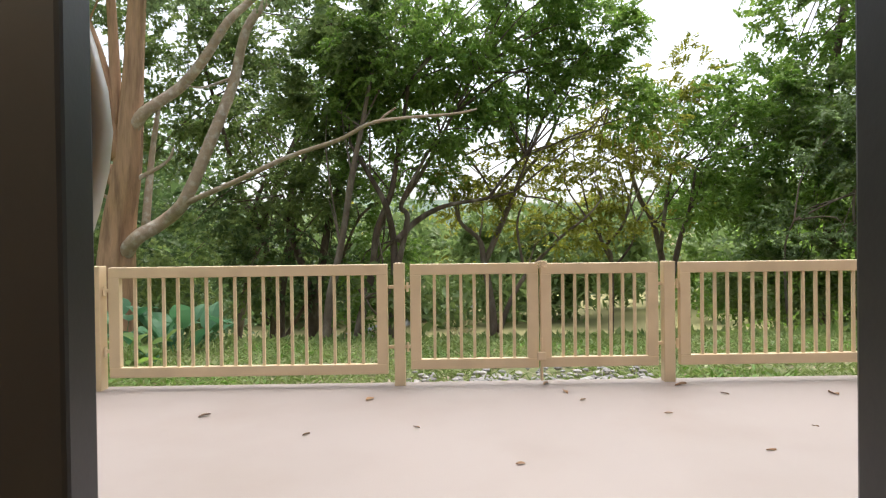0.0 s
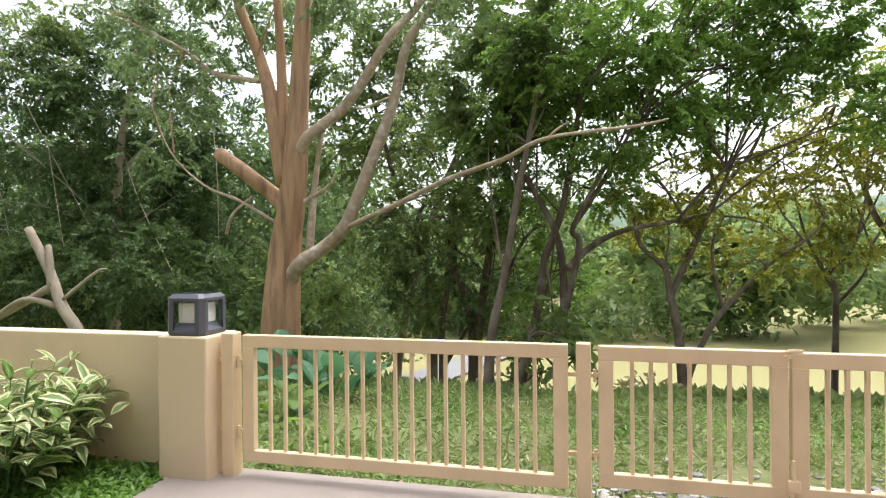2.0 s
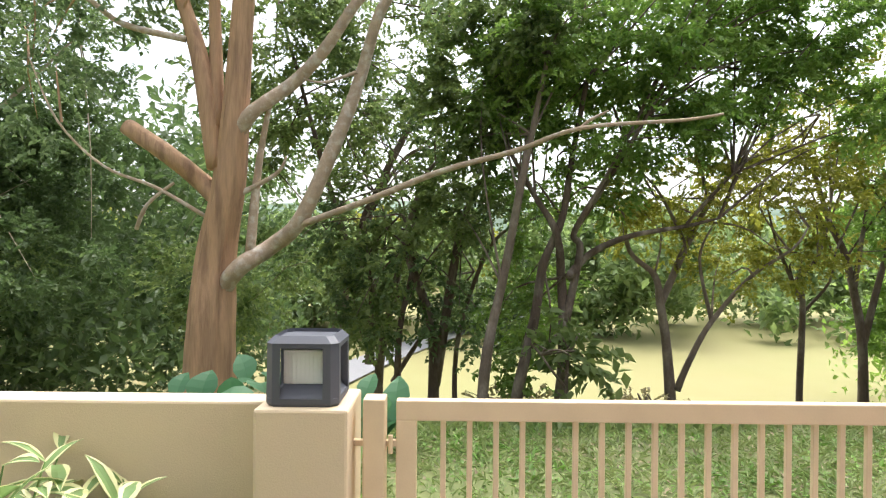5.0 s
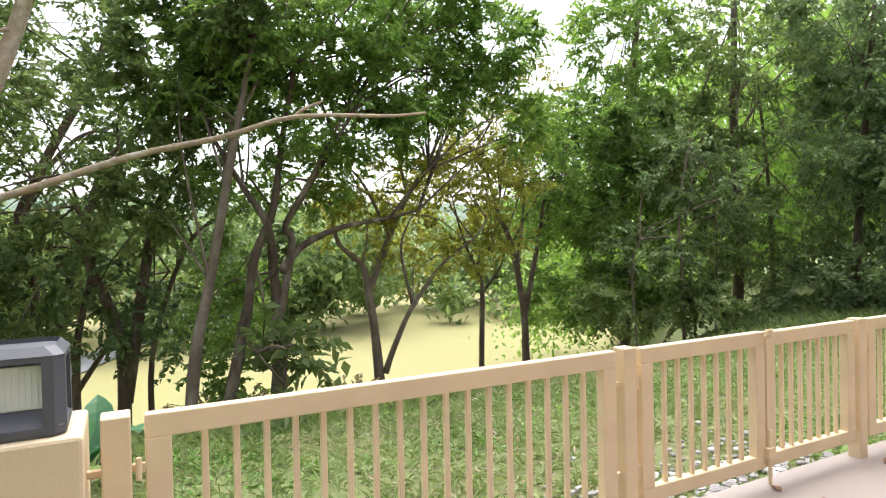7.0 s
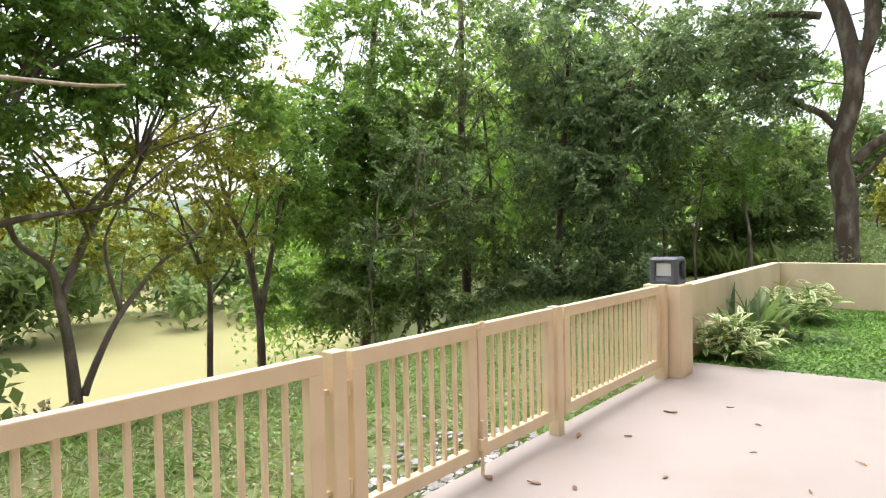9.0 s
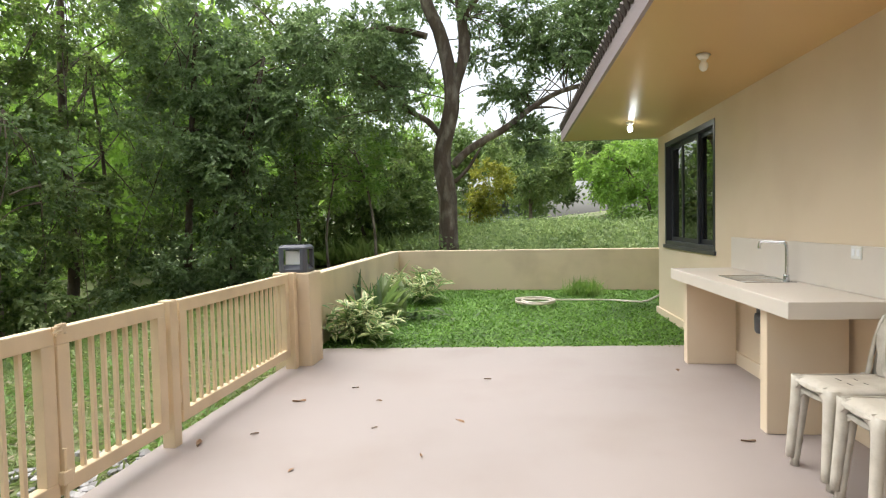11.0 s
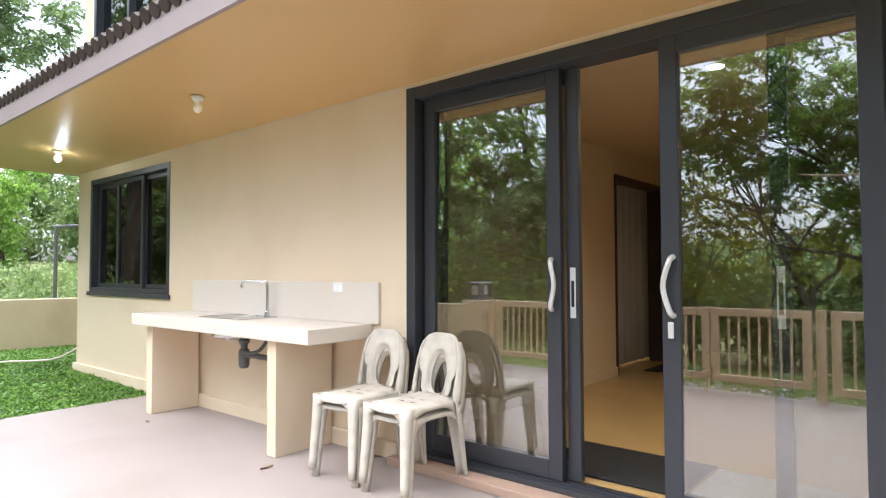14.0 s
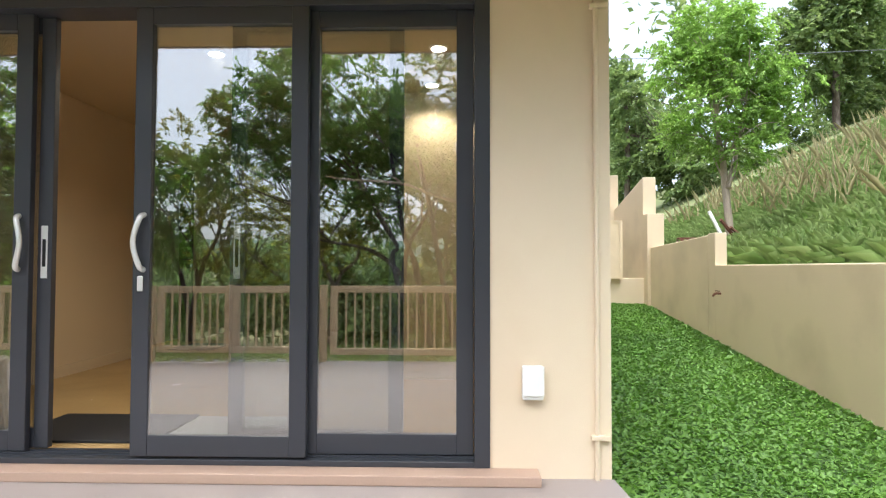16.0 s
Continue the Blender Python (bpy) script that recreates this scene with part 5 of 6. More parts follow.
tree("tree", "slim tree with twiggy branches and yellowish leaves", "tree", (3.25, 11.5, -1.1), [
    ([(3.25, 11.5, -1.1), (3.25, 11.5, -0.8), (3.25, 11.5, 0.66), (3.19, 11.5, 0.97), (3.51, 11.5, 1.38), (3.71, 11.5, 2.22)], 0.06, 0.02),
    ([(3.25, 11.5, 0.66), (2.85, 11.5, 1.5), (2.69, 11.5, 2.21)], 0.035, 0.01),
    ([(3.26, 11.5, 0.45), (3.62, 11.5, 0.96), (3.76, 11.5, 1.38)], 0.03, 0.01),
], [
    ((3.54, 11.5, 2.75), (1.17, 0.82, 0.83), 2200, 36),
    ((5.06, 12.5, 4.46), (0.9, 0.63, 0.72), 1600, 24),
    ((3.26, 11.5, 1.39), (0.88, 0.62, 0.41), 1200, 22),
], M_BARKDARK, L_YELLOW, 0.1, 0.35, 13)

tree("tree", "forked tree with dark stems and a light green crown", "tree", (4.57, 12.0, -1.3), [
    ([(4.57, 12.0, -1.3), (4.57, 12.0, -1.03), (4.53, 12.0, 0.12), (4.29, 12.0, 1.37), (3.97, 12.0, 1.93), (3.73, 12.0, 2.81)], 0.1, 0.03),
    ([(4.57, 12.0, -0.12), (4.76, 12.0, 1.02), (5.06, 12.0, 1.7), (5.15, 12.0, 2.51)], 0.07, 0.02),
    ([(4.41, 12.0, 0.8), (4.5, 12.0, 1.71), (4.66, 12.0, 2.5)], 0.05, 0.02),
], [
    ((6.26, 12.5, 3.95), (1.5, 1.05, 0.87), 3840, 50),
    ((5.09, 12.0, 2.86), (1.19, 0.83, 0.69), 2560, 38),
    ((7.05, 12.5, 2.98), (1.59, 1.11, 1.03), 3600, 48),
    ((5.5, 12.0, 1.82), (1.07, 0.75, 0.58), 1600, 26),
], M_BARKDARK, L_BRIGHT, 0.12, 0.35, 14)

tree("tree", "tall light green tree in a dense wood", "tree", (8.56, 13.5, -0.6), [
    ([(8.56, 13.5, -0.6), (8.84, 13.5, 0.95), (8.71, 13.5, 3.12), (9.21, 13.5, 6.1), (9.5, 13.5, 8.53)], 0.14, 0.06),
], [
    ((8.92, 13.0, 6.22), (2.17, 1.52, 1.57), 7590, 75),
    ((7.37, 13.0, 3.97), (1.6, 1.12, 0.86), 5570, 56),
    ((8.41, 13.0, 2.64), (2.75, 1.93, 1.26), 8100, 75),
    ((6.48, 13.0, 1.92), (1.54, 1.08, 0.75), 4560, 45),
    ((6.98, 12.5, 0.13), (2.05, 1.43, 0.76), 5570, 50),
], M_BARKDARK, L_BRIGHT, 0.15, 0.35, 21)

tree("tree", "dark tree in a dense wood with slim trunks", "tree", (11.01, 12.0, -0.4), [
    ([(11.01, 12.0, -0.4), (11.1, 12.0, 1.33), (11.06, 12.0, 3.92), (11.03, 12.0, 6.79), (11.0, 12.0, 9.47)], 0.13, 0.06),
    ([(12.5, 12.0, -1.64), (12.46, 12.0, 1.31), (12.38, 12.0, 3.25), (11.9, 12.0, 5.58)], 0.07, 0.03),
    ([(11.06, 12.0, 3.77), (12.45, 12.0, 5.2), (14.35, 12.0, 6.71)], 0.05, 0.015),
], [
    ((10.65, 12.0, 6.4), (3.46, 2.43, 1.64), 8100, 70),
    ((9.02, 12.2, 3.59), (2.31, 1.62, 1.11), 6750, 55),
    ((12.14, 12.0, 4.35), (3.58, 2.5, 1.6), 7020, 60),
    ((9.66, 11.7, 1.63), (3.39, 2.37, 1.13), 7430, 65),
    ((12.89, 11.8, 1.3), (3.87, 2.71, 1.48), 6480, 55),
    ((7.03, 10.8, 0.2), (1.9, 1.33, 0.7), 5670, 45),
    ((10.82, 11.2, -0.74), (3.61, 2.53, 0.59), 4050, 36),
], M_BARKDARK, L_MID, 0.14, 0.35, 22)

tree("tree", "dark dense undergrowth tree in the wood", "tree", (11.5, 9.52, -0.3), [
    ([(11.5, 9.52, -0.3), (11.5, 9.39, 1.14), (11.5, 9.19, 3.65), (11.5, 8.99, 6.23)], 0.1, 0.05),
    ([(11.5, 8.38, -1.17), (11.5, 8.2, 1.27), (11.5, 7.88, 3.37), (11.5, 7.45, 5.12)], 0.08, 0.03),
], [
    ((11.5, 9.51, 3.69), (1.64, 1.15, 1.81), 7020, 65),
    ((11.5, 7.9, 2.45), (1.43, 1.0, 1.31), 5670, 55),
    ((11.2, 8.94, 0.47), (1.54, 1.08, 0.95), 5130, 45),
    ((11.5, 7.52, 0.61), (1.15, 0.81, 0.78), 2970, 30),
    ((11.7, 9.25, 6.34), (1.91, 1.33, 1.52), 7430, 60),
    ((11.1, 10.16, -0.13), (1.41, 0.99, 0.86), 3510, 32),
], M_BARKDARK, L_GREY, 0.14, 0.35, 23)

tree("tree", "light yellow-green trees deep in the wood", "tree", (19.0, 9.75, 0), [
    ([(19.0, 9.75, 0), (19.0, 9.75, 0.58), (19.0, 9.54, 3.09), (19.0, 9.41, 5.42)], 0.1, 0.05),
    ([(19.0, 6.97, 0.53), (19.0, 7.22, 1.81), (19.0, 7.63, 3.09), (19.0, 7.78, 4.54)], 0.07, 0.02),
    ([(19.0, 12.6, 0.62), (19.0, 12.38, 3.62), (19.0, 12.16, 6.27)], 0.12, 0.06),
], [
    ((19.0, 6.4, 3.09), (2.34, 1.64, 2.01), 10120, 75),
    ((19.0, 8.52, 2.01), (2.46, 1.72, 1.62), 8780, 60),
    ((19.5, 10.74, 3.69), (2.27, 1.59, 2.55), 10120, 65),
    ((19.0, 12.55, 3.09), (2.34, 1.64, 2.64), 10120, 65),
    ((20.0, 5.51, 1.44), (1.91, 1.34, 1.16), 4720, 36),
    ((19.0, 10.81, 7.35), (2.73, 1.91, 2.13), 10120, 65),
    ((19.5, 7.53, 6.48), (2.36, 1.65, 2.22), 7430, 55),
    ((19.0, 13.14, 6.25), (1.64, 1.67, 2.79), 6750, 50),
], M_BARKDARK, L_MID, 0.18, 0.35, 24)

tree("tree", "lime-green saplings in the wood", "tree", (23.0, 7.05, 0.2), [
    ([(23.0, 7.05, 0.2), (23.0, 7.05, 0.37), (23.0, 7.02, 2.35), (23.0, 7.2, 4.09)], 0.05, 0.02),
], [
    ((23.0, 6.81, 2.34), (1.94, 1.36, 1.54), 3500, 45),
    ((23.0, 8.68, 4.09), (1.48, 1.04, 1.3), 2000, 26),
    ((23.0, 6.14, 4.1), (1.3, 0.91, 1.32), 2200, 28),
    ((23.0, 11.79, 2.37), (2.05, 1.44, 1.29), 2200, 28),
    ((23.0, 5.03, 6.31), (1.31, 0.92, 1.32), 1800, 22),
], M_BARKDARK, L_LIME, 0.16, 0.35, 25)

tree("tree", "slender bare-stemmed saplings at the edge of the wood", "tree", (7.5, 10.6, -0.4), [
    ([(7.5, 10.6, -0.4), (7.48, 10.6, 0.41), (7.47, 10.6, 1.84), (7.76, 10.6, 3.41)], 0.035, 0.02),
    ([(8.42, 10.6, -1.18), (8.58, 10.6, 0.58), (8.52, 10.6, 1.85)], 0.03, 0.015),
    ([(6.26, 10.6, -1.06), (6.22, 10.6, 0.72), (6.34, 10.6, 1.38)], 0.03, 0.012),
], [
    ((7.69, 10.6, 2.81), (1.38, 0.97, 0.72), 1500, 24),
    ((8.73, 10.6, 1.99), (1.33, 0.93, 0.51), 1200, 18),
    ((6.68, 10.6, 1.15), (1.04, 0.73, 0.45), 1000, 16),
], M_BARKMID, L_GREY, 0.12, 0.35, 41)

tree("tree", "thin dark saplings deep in the wood", "tree", (12.5, 7.1, -0.2), [
    ([(12.5, 7.1, -0.2), (12.5, 7.11, 1.1), (12.5, 7.16, 2.85), (12.5, 7.04, 4.45)], 0.05, 0.025),
    ([(12.5, 6.32, -0.6), (12.5, 6.33, 0.96), (12.5, 6.23, 2.39)], 0.04, 0.02),
    ([(12.5, 5.24, -0.28), (12.5, 5.17, 1.21), (12.5, 5.57, 2.35), (12.5, 5.68, 2.98)], 0.045, 0.015),
    ([(12.5, 7.79, -0.7), (12.5, 7.8, 0.97), (12.5, 7.86, 2.36)], 0.035, 0.015),
], [
    ((12.5, 6.92, 3.5), (0.9, 0.63, 0.79), 1400, 22),
    ((12.5, 6.04, 2.5), (0.82, 0.58, 0.64), 1300, 20),
    ((12.5, 5.22, 2.69), (0.66, 0.46, 0.62), 1100, 18),
], M_BARKDARK, L_BRIGHT, 0.13, 0.35, 42)

tree("tree", "massive dark-trunked tree rising behind the garden wall", "tree", (14.0, 3.62, -0.1), [
    ([(14.0, 3.62, -0.1), (14.0, 3.64, 0.68), (14.0, 3.67, 1.95), (14.0, 3.71, 3.07), (14.0, 3.5, 4.48), (14.0, 3.7, 6.01), (14.0, 4.1, 7.25), (14.0, 4.21, 8.91)], 0.28, 0.13),
    ([(14.0, 3.51, 4.27), (14.0, 3.29, 5.6), (14.0, 3.21, 6.73), (14.0, 3.4, 8.12)], 0.13, 0.07),
    ([(14.0, 3.45, 4.62), (14.0, 3.18, 5.75), (14.0, 3.0, 6.59), (14.0, 2.58, 7.31), (14.0, 2.14, 8.17)], 0.12, 0.05),
    ([(14.0, 3.81, 3.61), (14.0, 4.14, 3.98), (14.0, 4.68, 4.39), (14.0, 5.61, 5.14), (14.0, 6.53, 5.94), (14.0, 7.55, 7.13)], 0.09, 0.03),
    ([(14.0, 4.09, 6.14), (14.0, 4.65, 6.33), (14.0, 5.46, 6.41), (14.0, 6.13, 6.16), (14.0, 6.4, 5.67)], 0.09, 0.04),
    ([(14.0, 3.47, 2.79), (14.0, 2.91, 3.22), (14.0, 2.2, 3.72), (14.0, 1.49, 4.15), (14.0, 0.62, 4.59), (14.0, -0.4, 4.82)], 0.11, 0.05),
    ([(14.0, 3.45, 2.37), (14.0, 3.06, 2.72), (14.0, 2.77, 3.22)], 0.06, 0.03),
    ([(14.0, 1.49, 4.19), (14.0, 1.06, 4.2), (14.0, 0.48, 4.09)], 0.04, 0.015),
    ([(14.0, 7.57, 5.78), (14.0, 8.2, 6.57), (14.0, 8.82, 7.35)], 0.03, 0.015),
    ([(14.0, 6.41, 5.12), (14.0, 7.71, 5.64), (14.0, 9.24, 5.13), (14.0, 10.49, 5.04)], 0.03, 0.01),
], [
    ((12.2, 6.38, 5.63), (1.41, 0.99, 0.97), 5040, 50),
    ((11.4, 7.76, 4.45), (1.5, 1.05, 0.89), 5760, 55),
    ((11.0, 8.32, 3.26), (0.92, 0.64, 0.86), 3360, 32),
    ((11.8, 6.84, 3.86), (1.24, 0.87, 0.82), 3840, 40),
    ((13.2, 5.17, 6.12), (1.16, 0.81, 0.79), 3000, 32),
    ((14.3, 2.05, 4.56), (0.73, 0.51, 0.43), 1560, 18),
    ((14.3, 1.48, 3.55), (0.58, 0.41, 0.58), 1800, 16),
    ((14.4, 0.56, 5.92), (1.19, 0.83, 0.88), 4080, 36),
    ((14.4, 1.58, 6.63), (0.88, 0.62, 0.58), 1920, 20),
    ((14.0, 2.58, 6.89), (1.13, 0.79, 0.56), 1680, 22),
    ((13.0, 4.9, 4.64), (1.15, 0.81, 0.65), 2400, 28),
    ((14.6, -0.53, 7.05), (1.22, 0.85, 1.05), 3840, 34),
    ((14.0, 4.5, 7.79), (2.78, 1.95, 0.97), 5040, 45),
    ((14.5, 5.16, 5.84), (0.98, 0.69, 0.72), 1920, 24),
    ((14.8, 4.66, 4.77), (0.71, 0.5, 0.59), 1080, 14),
    ((14.5, 2.75, 5.9), (0.58, 0.44, 0.73), 840, 12),
    ((14.5, 5.74, 3.98), (1.11, 0.78, 0.71), 1800, 20),
    ((15.0, -0.12, 6.34), (1.72, 1.2, 1.15), 5040, 50),
    ((14.5, 1.45, 5.64), (0.89, 0.62, 0.81), 1800, 22),
    ((16.0, -1.76, 7.42), (1.7, 1.19, 1.31), 4560, 40),
], M_BARKDARK, L_GREY, 0.14, 0.35, 26)

tree("tree", "rounded mid-green tree beyond the tall grass", "tree", (48.0, 0.47, 0.8), [
    ([(48.0, 0.47, 0.8), (48.0, 0.47, 1.07), (48.0, 0.45, 2.44), (48.0, 0.43, 4.26)], 0.2, 0.1),
], [
    ((48.0, -0.03, 4.71), (3.2, 2.24, 2.72), 5000, 50),
    ((48.0, -1.87, 5.62), (2.3, 1.61, 2.5), 3600, 36),
    ((52.0, 2.68, 7.43), (2.92, 2.04, 1.95), 2600, 30),
], M_BARKDARK, L_MID, 0.36, 0.35, 27)

tree("tree", "lime-green spreading tree beyond the tall grass", "tree", (26.0, -4.18, 0.6), [
    ([(26.0, -4.18, 0.6), (26.0, -4.18, 0.84), (26.0, -3.93, 2.4), (26.0, -3.15, 3.44), (26.0, -2.12, 4.21)], 0.1, 0.04),
], [
    ((26.0, -2.89, 3.18), (2.11, 1.48, 1.29), 4200, 48),
    ((26.0, -3.95, 4.47), (1.86, 1.3, 0.77), 2600, 30),
    ((26.0, -1.6, 3.7), (1.03, 0.72, 0.76), 1400, 18),
    ((26.0, -3.66, 1.89), (1.59, 1.11, 0.77), 1800, 22),
], M_BARKDARK, L_LIME, 0.2, 0.35, 28)

tree("tree", "feathery light green tree beyond the wall", "tree", (24.0, 3.75, 0.6), [
    ([(24.0, 3.75, 0.6), (24.0, 3.75, 0.97), (24.0, 3.62, 1.9), (24.0, 2.92, 2.59)], 0.06, 0.02),
], [
    ((24.0, 2.92, 2.83), (1.39, 0.97, 1.16), 3800, 46),
    ((24.0, 3.39, 1.9), (1.04, 0.73, 0.7), 1600, 20),
], M_BARKDARK, L_YELLOW, 0.15, 0.35, 29)

tree("tree", "small bright green tree with a pale forked trunk", "tree", (-6.6, -7.5, 1.2), [
    ([(-6.6, -7.5, 1.2), (-6.57, -7.5, 1.74), (-6.55, -7.5, 2.41), (-6.49, -7.5, 2.89), (-6.4, -7.5, 3.37), (-6.36, -7.5, 4.44)], 0.075, 0.035),
    ([(-6.57, -7.5, 2.36), (-6.7, -7.5, 2.79), (-6.75, -7.5, 3.18), (-6.9, -7.5, 3.85)], 0.045, 0.02),
], [
    ((-6.44, -7.5, 5.02), (0.76, 0.53, 0.59), 5780, 60),
    ((-5.82, -7.5, 4.44), (0.57, 0.4, 0.44), 4080, 40),
    ((-6.91, -7.5, 4.43), (0.81, 0.57, 0.59), 6120, 60),
    ((-6.43, -7.5, 3.76), (0.95, 0.67, 0.48), 5440, 55),
    ((-5.99, -7.5, 3.28), (0.57, 0.4, 0.29), 2210, 24),
    ((-7.28, -7.5, 3.46), (0.51, 0.36, 0.34), 2550, 26),
    ((-6.7, -7.5, 2.98), (0.66, 0.46, 0.22), 1530, 20),
    ((-7.62, -7.5, 4.14), (0.37, 0.26, 0.34), 1530, 16),
], M_BARKGREY, L_LIME, 0.08, 0.35, 31)

tree("tree", "dark green trees along the top of the hillside", "tree", (-17.2, -22.0, 4), [
    ([(-17.2, -22.0, 4), (-17.2, -22.0, 5.95), (-17.23, -22.0, 7.78), (-17.28, -22.0, 10.55)], 0.2, 0.1),
], [
    ((-16.36, -22.0, 9.86), (1.8, 1.26, 2.09), 6500, 60),
    ((-19.67, -24.0, 9.06), (1.93, 1.35, 2.24), 6500, 60),
    ((-17.29, -22.0, 11.47), (2.25, 1.58, 1.4), 5000, 45),
    ((-22.12, -25.0, 11.67), (2.5, 1.87, 3.11), 6000, 50),
], M_BARKDARK, L_MID, 0.28, 0.35, 32)

tree("tree", "far mixed trees behind the side passage", "tree", (-9.38, -24.0, 3), [
    ([(-9.38, -24.0, 3), (-9.38, -24.0, 4.63), (-9.39, -24.0, 6.87), (-9.29, -24.0, 8.87)], 0.15, 0.08),
], [
    ((-9.28, -24.0, 8.62), (0.87, 1.36, 2.26), 2800, 30),
    ((-10.37, -24.0, 5.87), (1.71, 1.2, 1.24), 4200, 40),
    ((-11.83, -24.0, 4.87), (1.46, 1.02, 0.99), 2600, 28),
    ((-11.36, -24.0, 6.86), (1.22, 0.85, 1.0), 2000, 24),
    ((-12.01, -22.0, 5.04), (1.36, 0.95, 1.38), 3000, 30),
    ((-15.17, -22.0, 5.72), (2.02, 1.41, 1.38), 4500, 40),
], M_BARKDARK, L_MID, 0.26, 0.35, 33)


tree("shrub", "low shrub with broad drooping leaves by the bank", "shrub", (-0.95, 9.0, -0.4), [
    ([(-0.95, 9.0, -0.4), (-0.95, 9.0, -0.1), (-0.92, 9.0, 0.2)], 0.03, 0.015),
    ([(-0.95, 9.0, -0.2), (-1.15, 9.0, 0.05), (-1.25, 9.0, 0.2)], 0.02, 0.01),
], [
    ((-0.95, 9.0, 0.2), (0.28, 0.25, 0.15), 240, 14),
    ((-0.85, 8.95, 0.02), (0.25, 0.22, 0.12), 110, 9),
], M_BARKMID, L_MID, 0.2, 0.9, 45)


for x, z, seed in ((-1.5, -0.8, 46), (0.3, -0.9, 47)):
    tree("shrub", "low shrub with pale yellow leaves on the bank", "shrub", (x, 10.0, z - 0.2), [
        ([(x, 10.0, z - 0.2), (x + 0.03, 10.0, z), (x + 0.05, 10.0, z + 0.15)], 0.02, 0.008),
    ], [
        ((x, 10.0, z + 0.08), (0.55, 0.3, 0.17), 900, 30),
    ], M_BARKMID, L_STRAW, 0.1, 0.3, seed)


# ---- low growth ----
def scatter(name, label, category, rng, n, place, length, width, material, lift=0.5, spread=0.35, bend=0.25):
    """Upright blades rooted where place() puts them: ONE body of growth."""
    roots = place(n)
    n = len(roots)
    az = rng.uniform(0, 2 * math.pi, n)
    lean = rng.normal(lift, spread, n)
    d = np.stack((np.cos(az) * np.cos(lean), np.sin(az) * np.cos(lean), np.abs(np.sin(lean)) + 0.12), axis=1)
    d /= np.linalg.norm(d, axis=1)[:, None]
    side = np.stack((-np.sin(az), np.cos(az), np.zeros(n)), axis=1)
    ln = (length * rng.uniform(0.5, 1.35, n))[:, None]
    wd = (width * rng.uniform(0.7, 1.3, n))[:, None]
    fall = np.array([0, 0, -1.0])
    v = np.empty((n, 4, 3))
    v[:, 0] = roots
    v[:, 1] = roots + d * ln * 0.5 + side * wd * 0.5
    v[:, 2] = roots + d * ln + fall * ln * bend
    v[:, 3] = roots + d * ln * 0.5 - side * wd * 0.5
    ob = new(name, soup(name, v.reshape(-1, 3), 4, material))
    return tagged(ob, label, category, "", "stuff")


def over_quad(rng, corners):
    a, b, c, d = [np.array(p) for p in corners]
    def place(n):
        u, v = rng.uniform(0, 1, n)[:, None], rng.uniform(0, 1, n)[:, None]
        return (a * (1 - u) + b * u) * (1 - v) + (d * (1 - u) + c * u) * v
    return place


def over_ground(rng, x0, x1, y0, y1, keep=None, patch=0.0):
    def place(n):
        x, y = rng.uniform(x0, x1, n), rng.uniform(y0, y1, n)
        out = []
        for i in range(n):
            if keep and not keep(x[i], y[i]):
                continue
            if patch and noise.noise(Vector((x[i] * 0.7, y[i] * 0.7, 3.0))) < patch:
                continue
            out.append((x[i], y[i], ground_z(x[i], y[i])))
        return np.array(out)
    return place


rng = np.random.default_rng(11)
scatter("lawn_grass", "dense broad-leaved lawn grass beside the counter", "grass", rng, 42000, over_quad(rng, LAWN_R), 0.055, 0.022, L_LAWN, 0.4)
scatter("lawn_grass", "dense broad-leaved lawn grass along the side wall", "grass", rng, 115000, over_quad(rng, LAWN_S), 0.042, 0.024, L_LAWN, 0.35)
scatter("lawn_grass", "dense broad-leaved lawn grass beside the patio", "grass", rng, 22000, over_quad(rng, LAWN_L), 0.06, 0.03, L_LAWN, 0.4)
scatter("wild_grass", "patchy wild grass and weeds outside the fence", "grass", rng, 52000, over_ground(rng, -8, 12, 4.2, 10.5, None, -0.6), 0.13, 0.016, L_WILD, 0.6)
scatter("wild_grass", "bright green weed patches outside the fence", "weeds", rng, 15000, over_ground(rng, -7, 10, 4.2, 9.5, None, 0.05), 0.11, 0.028, L_LAWN, 0.5)
scatter("broad_weeds", "small broad-leaved bright green weeds outside the fence", "weeds", rng, 46000, over_ground(rng, -7, 10, 4.2, 8.6, None, -0.05), 0.055, 0.03, L_WEED, 0.35, 0.3, 0.15)
scatter("dry_litter", "dry straw-coloured leaf litter outside the fence", "leaf litter", rng, 12000, over_ground(rng, -7, 10, 4.2, 9.5), 0.065, 0.026, L_LITTER, 0.1, 0.2, 0.05)
scatter("hedge_growth", "low dark shrubs along the edge of the bank", "shrubs", rng, 16000, over_ground(rng, -9, 16, 7.2, 9.6, lambda x, y: abs(y - 8.2 - 0.07 * x) < 0.8, -0.1), 0.22, 0.05, L_MID, 0.8, 0.4, 0.3)
scatter("hedge_growth", "low leafy shrubs below the right-hand wood", "shrubs", rng, 32000, over_ground(rng, 0.2, 14, 7.0, 11.0, lambda x, y: y > 8.75 - 0.10 * x), 0.32, 0.08, L_MID, 0.8, 0.4, 0.3)
scatter("tall_grass", "tall reedy grass beyond the end wall", "tall grass", rng, 90000, over_ground(rng, 17, 44, -12, 9), 1.1, 0.024, L_REED, 1.15, 0.22, 0.3)
scatter("tall_grass", "tall uncut grass on the hillside", "tall grass", rng, 130000, over_ground(rng, -18, -5.5, -16, 1.5), 0.5, 0.011, L_REED, 1.0, 0.3, 0.4)
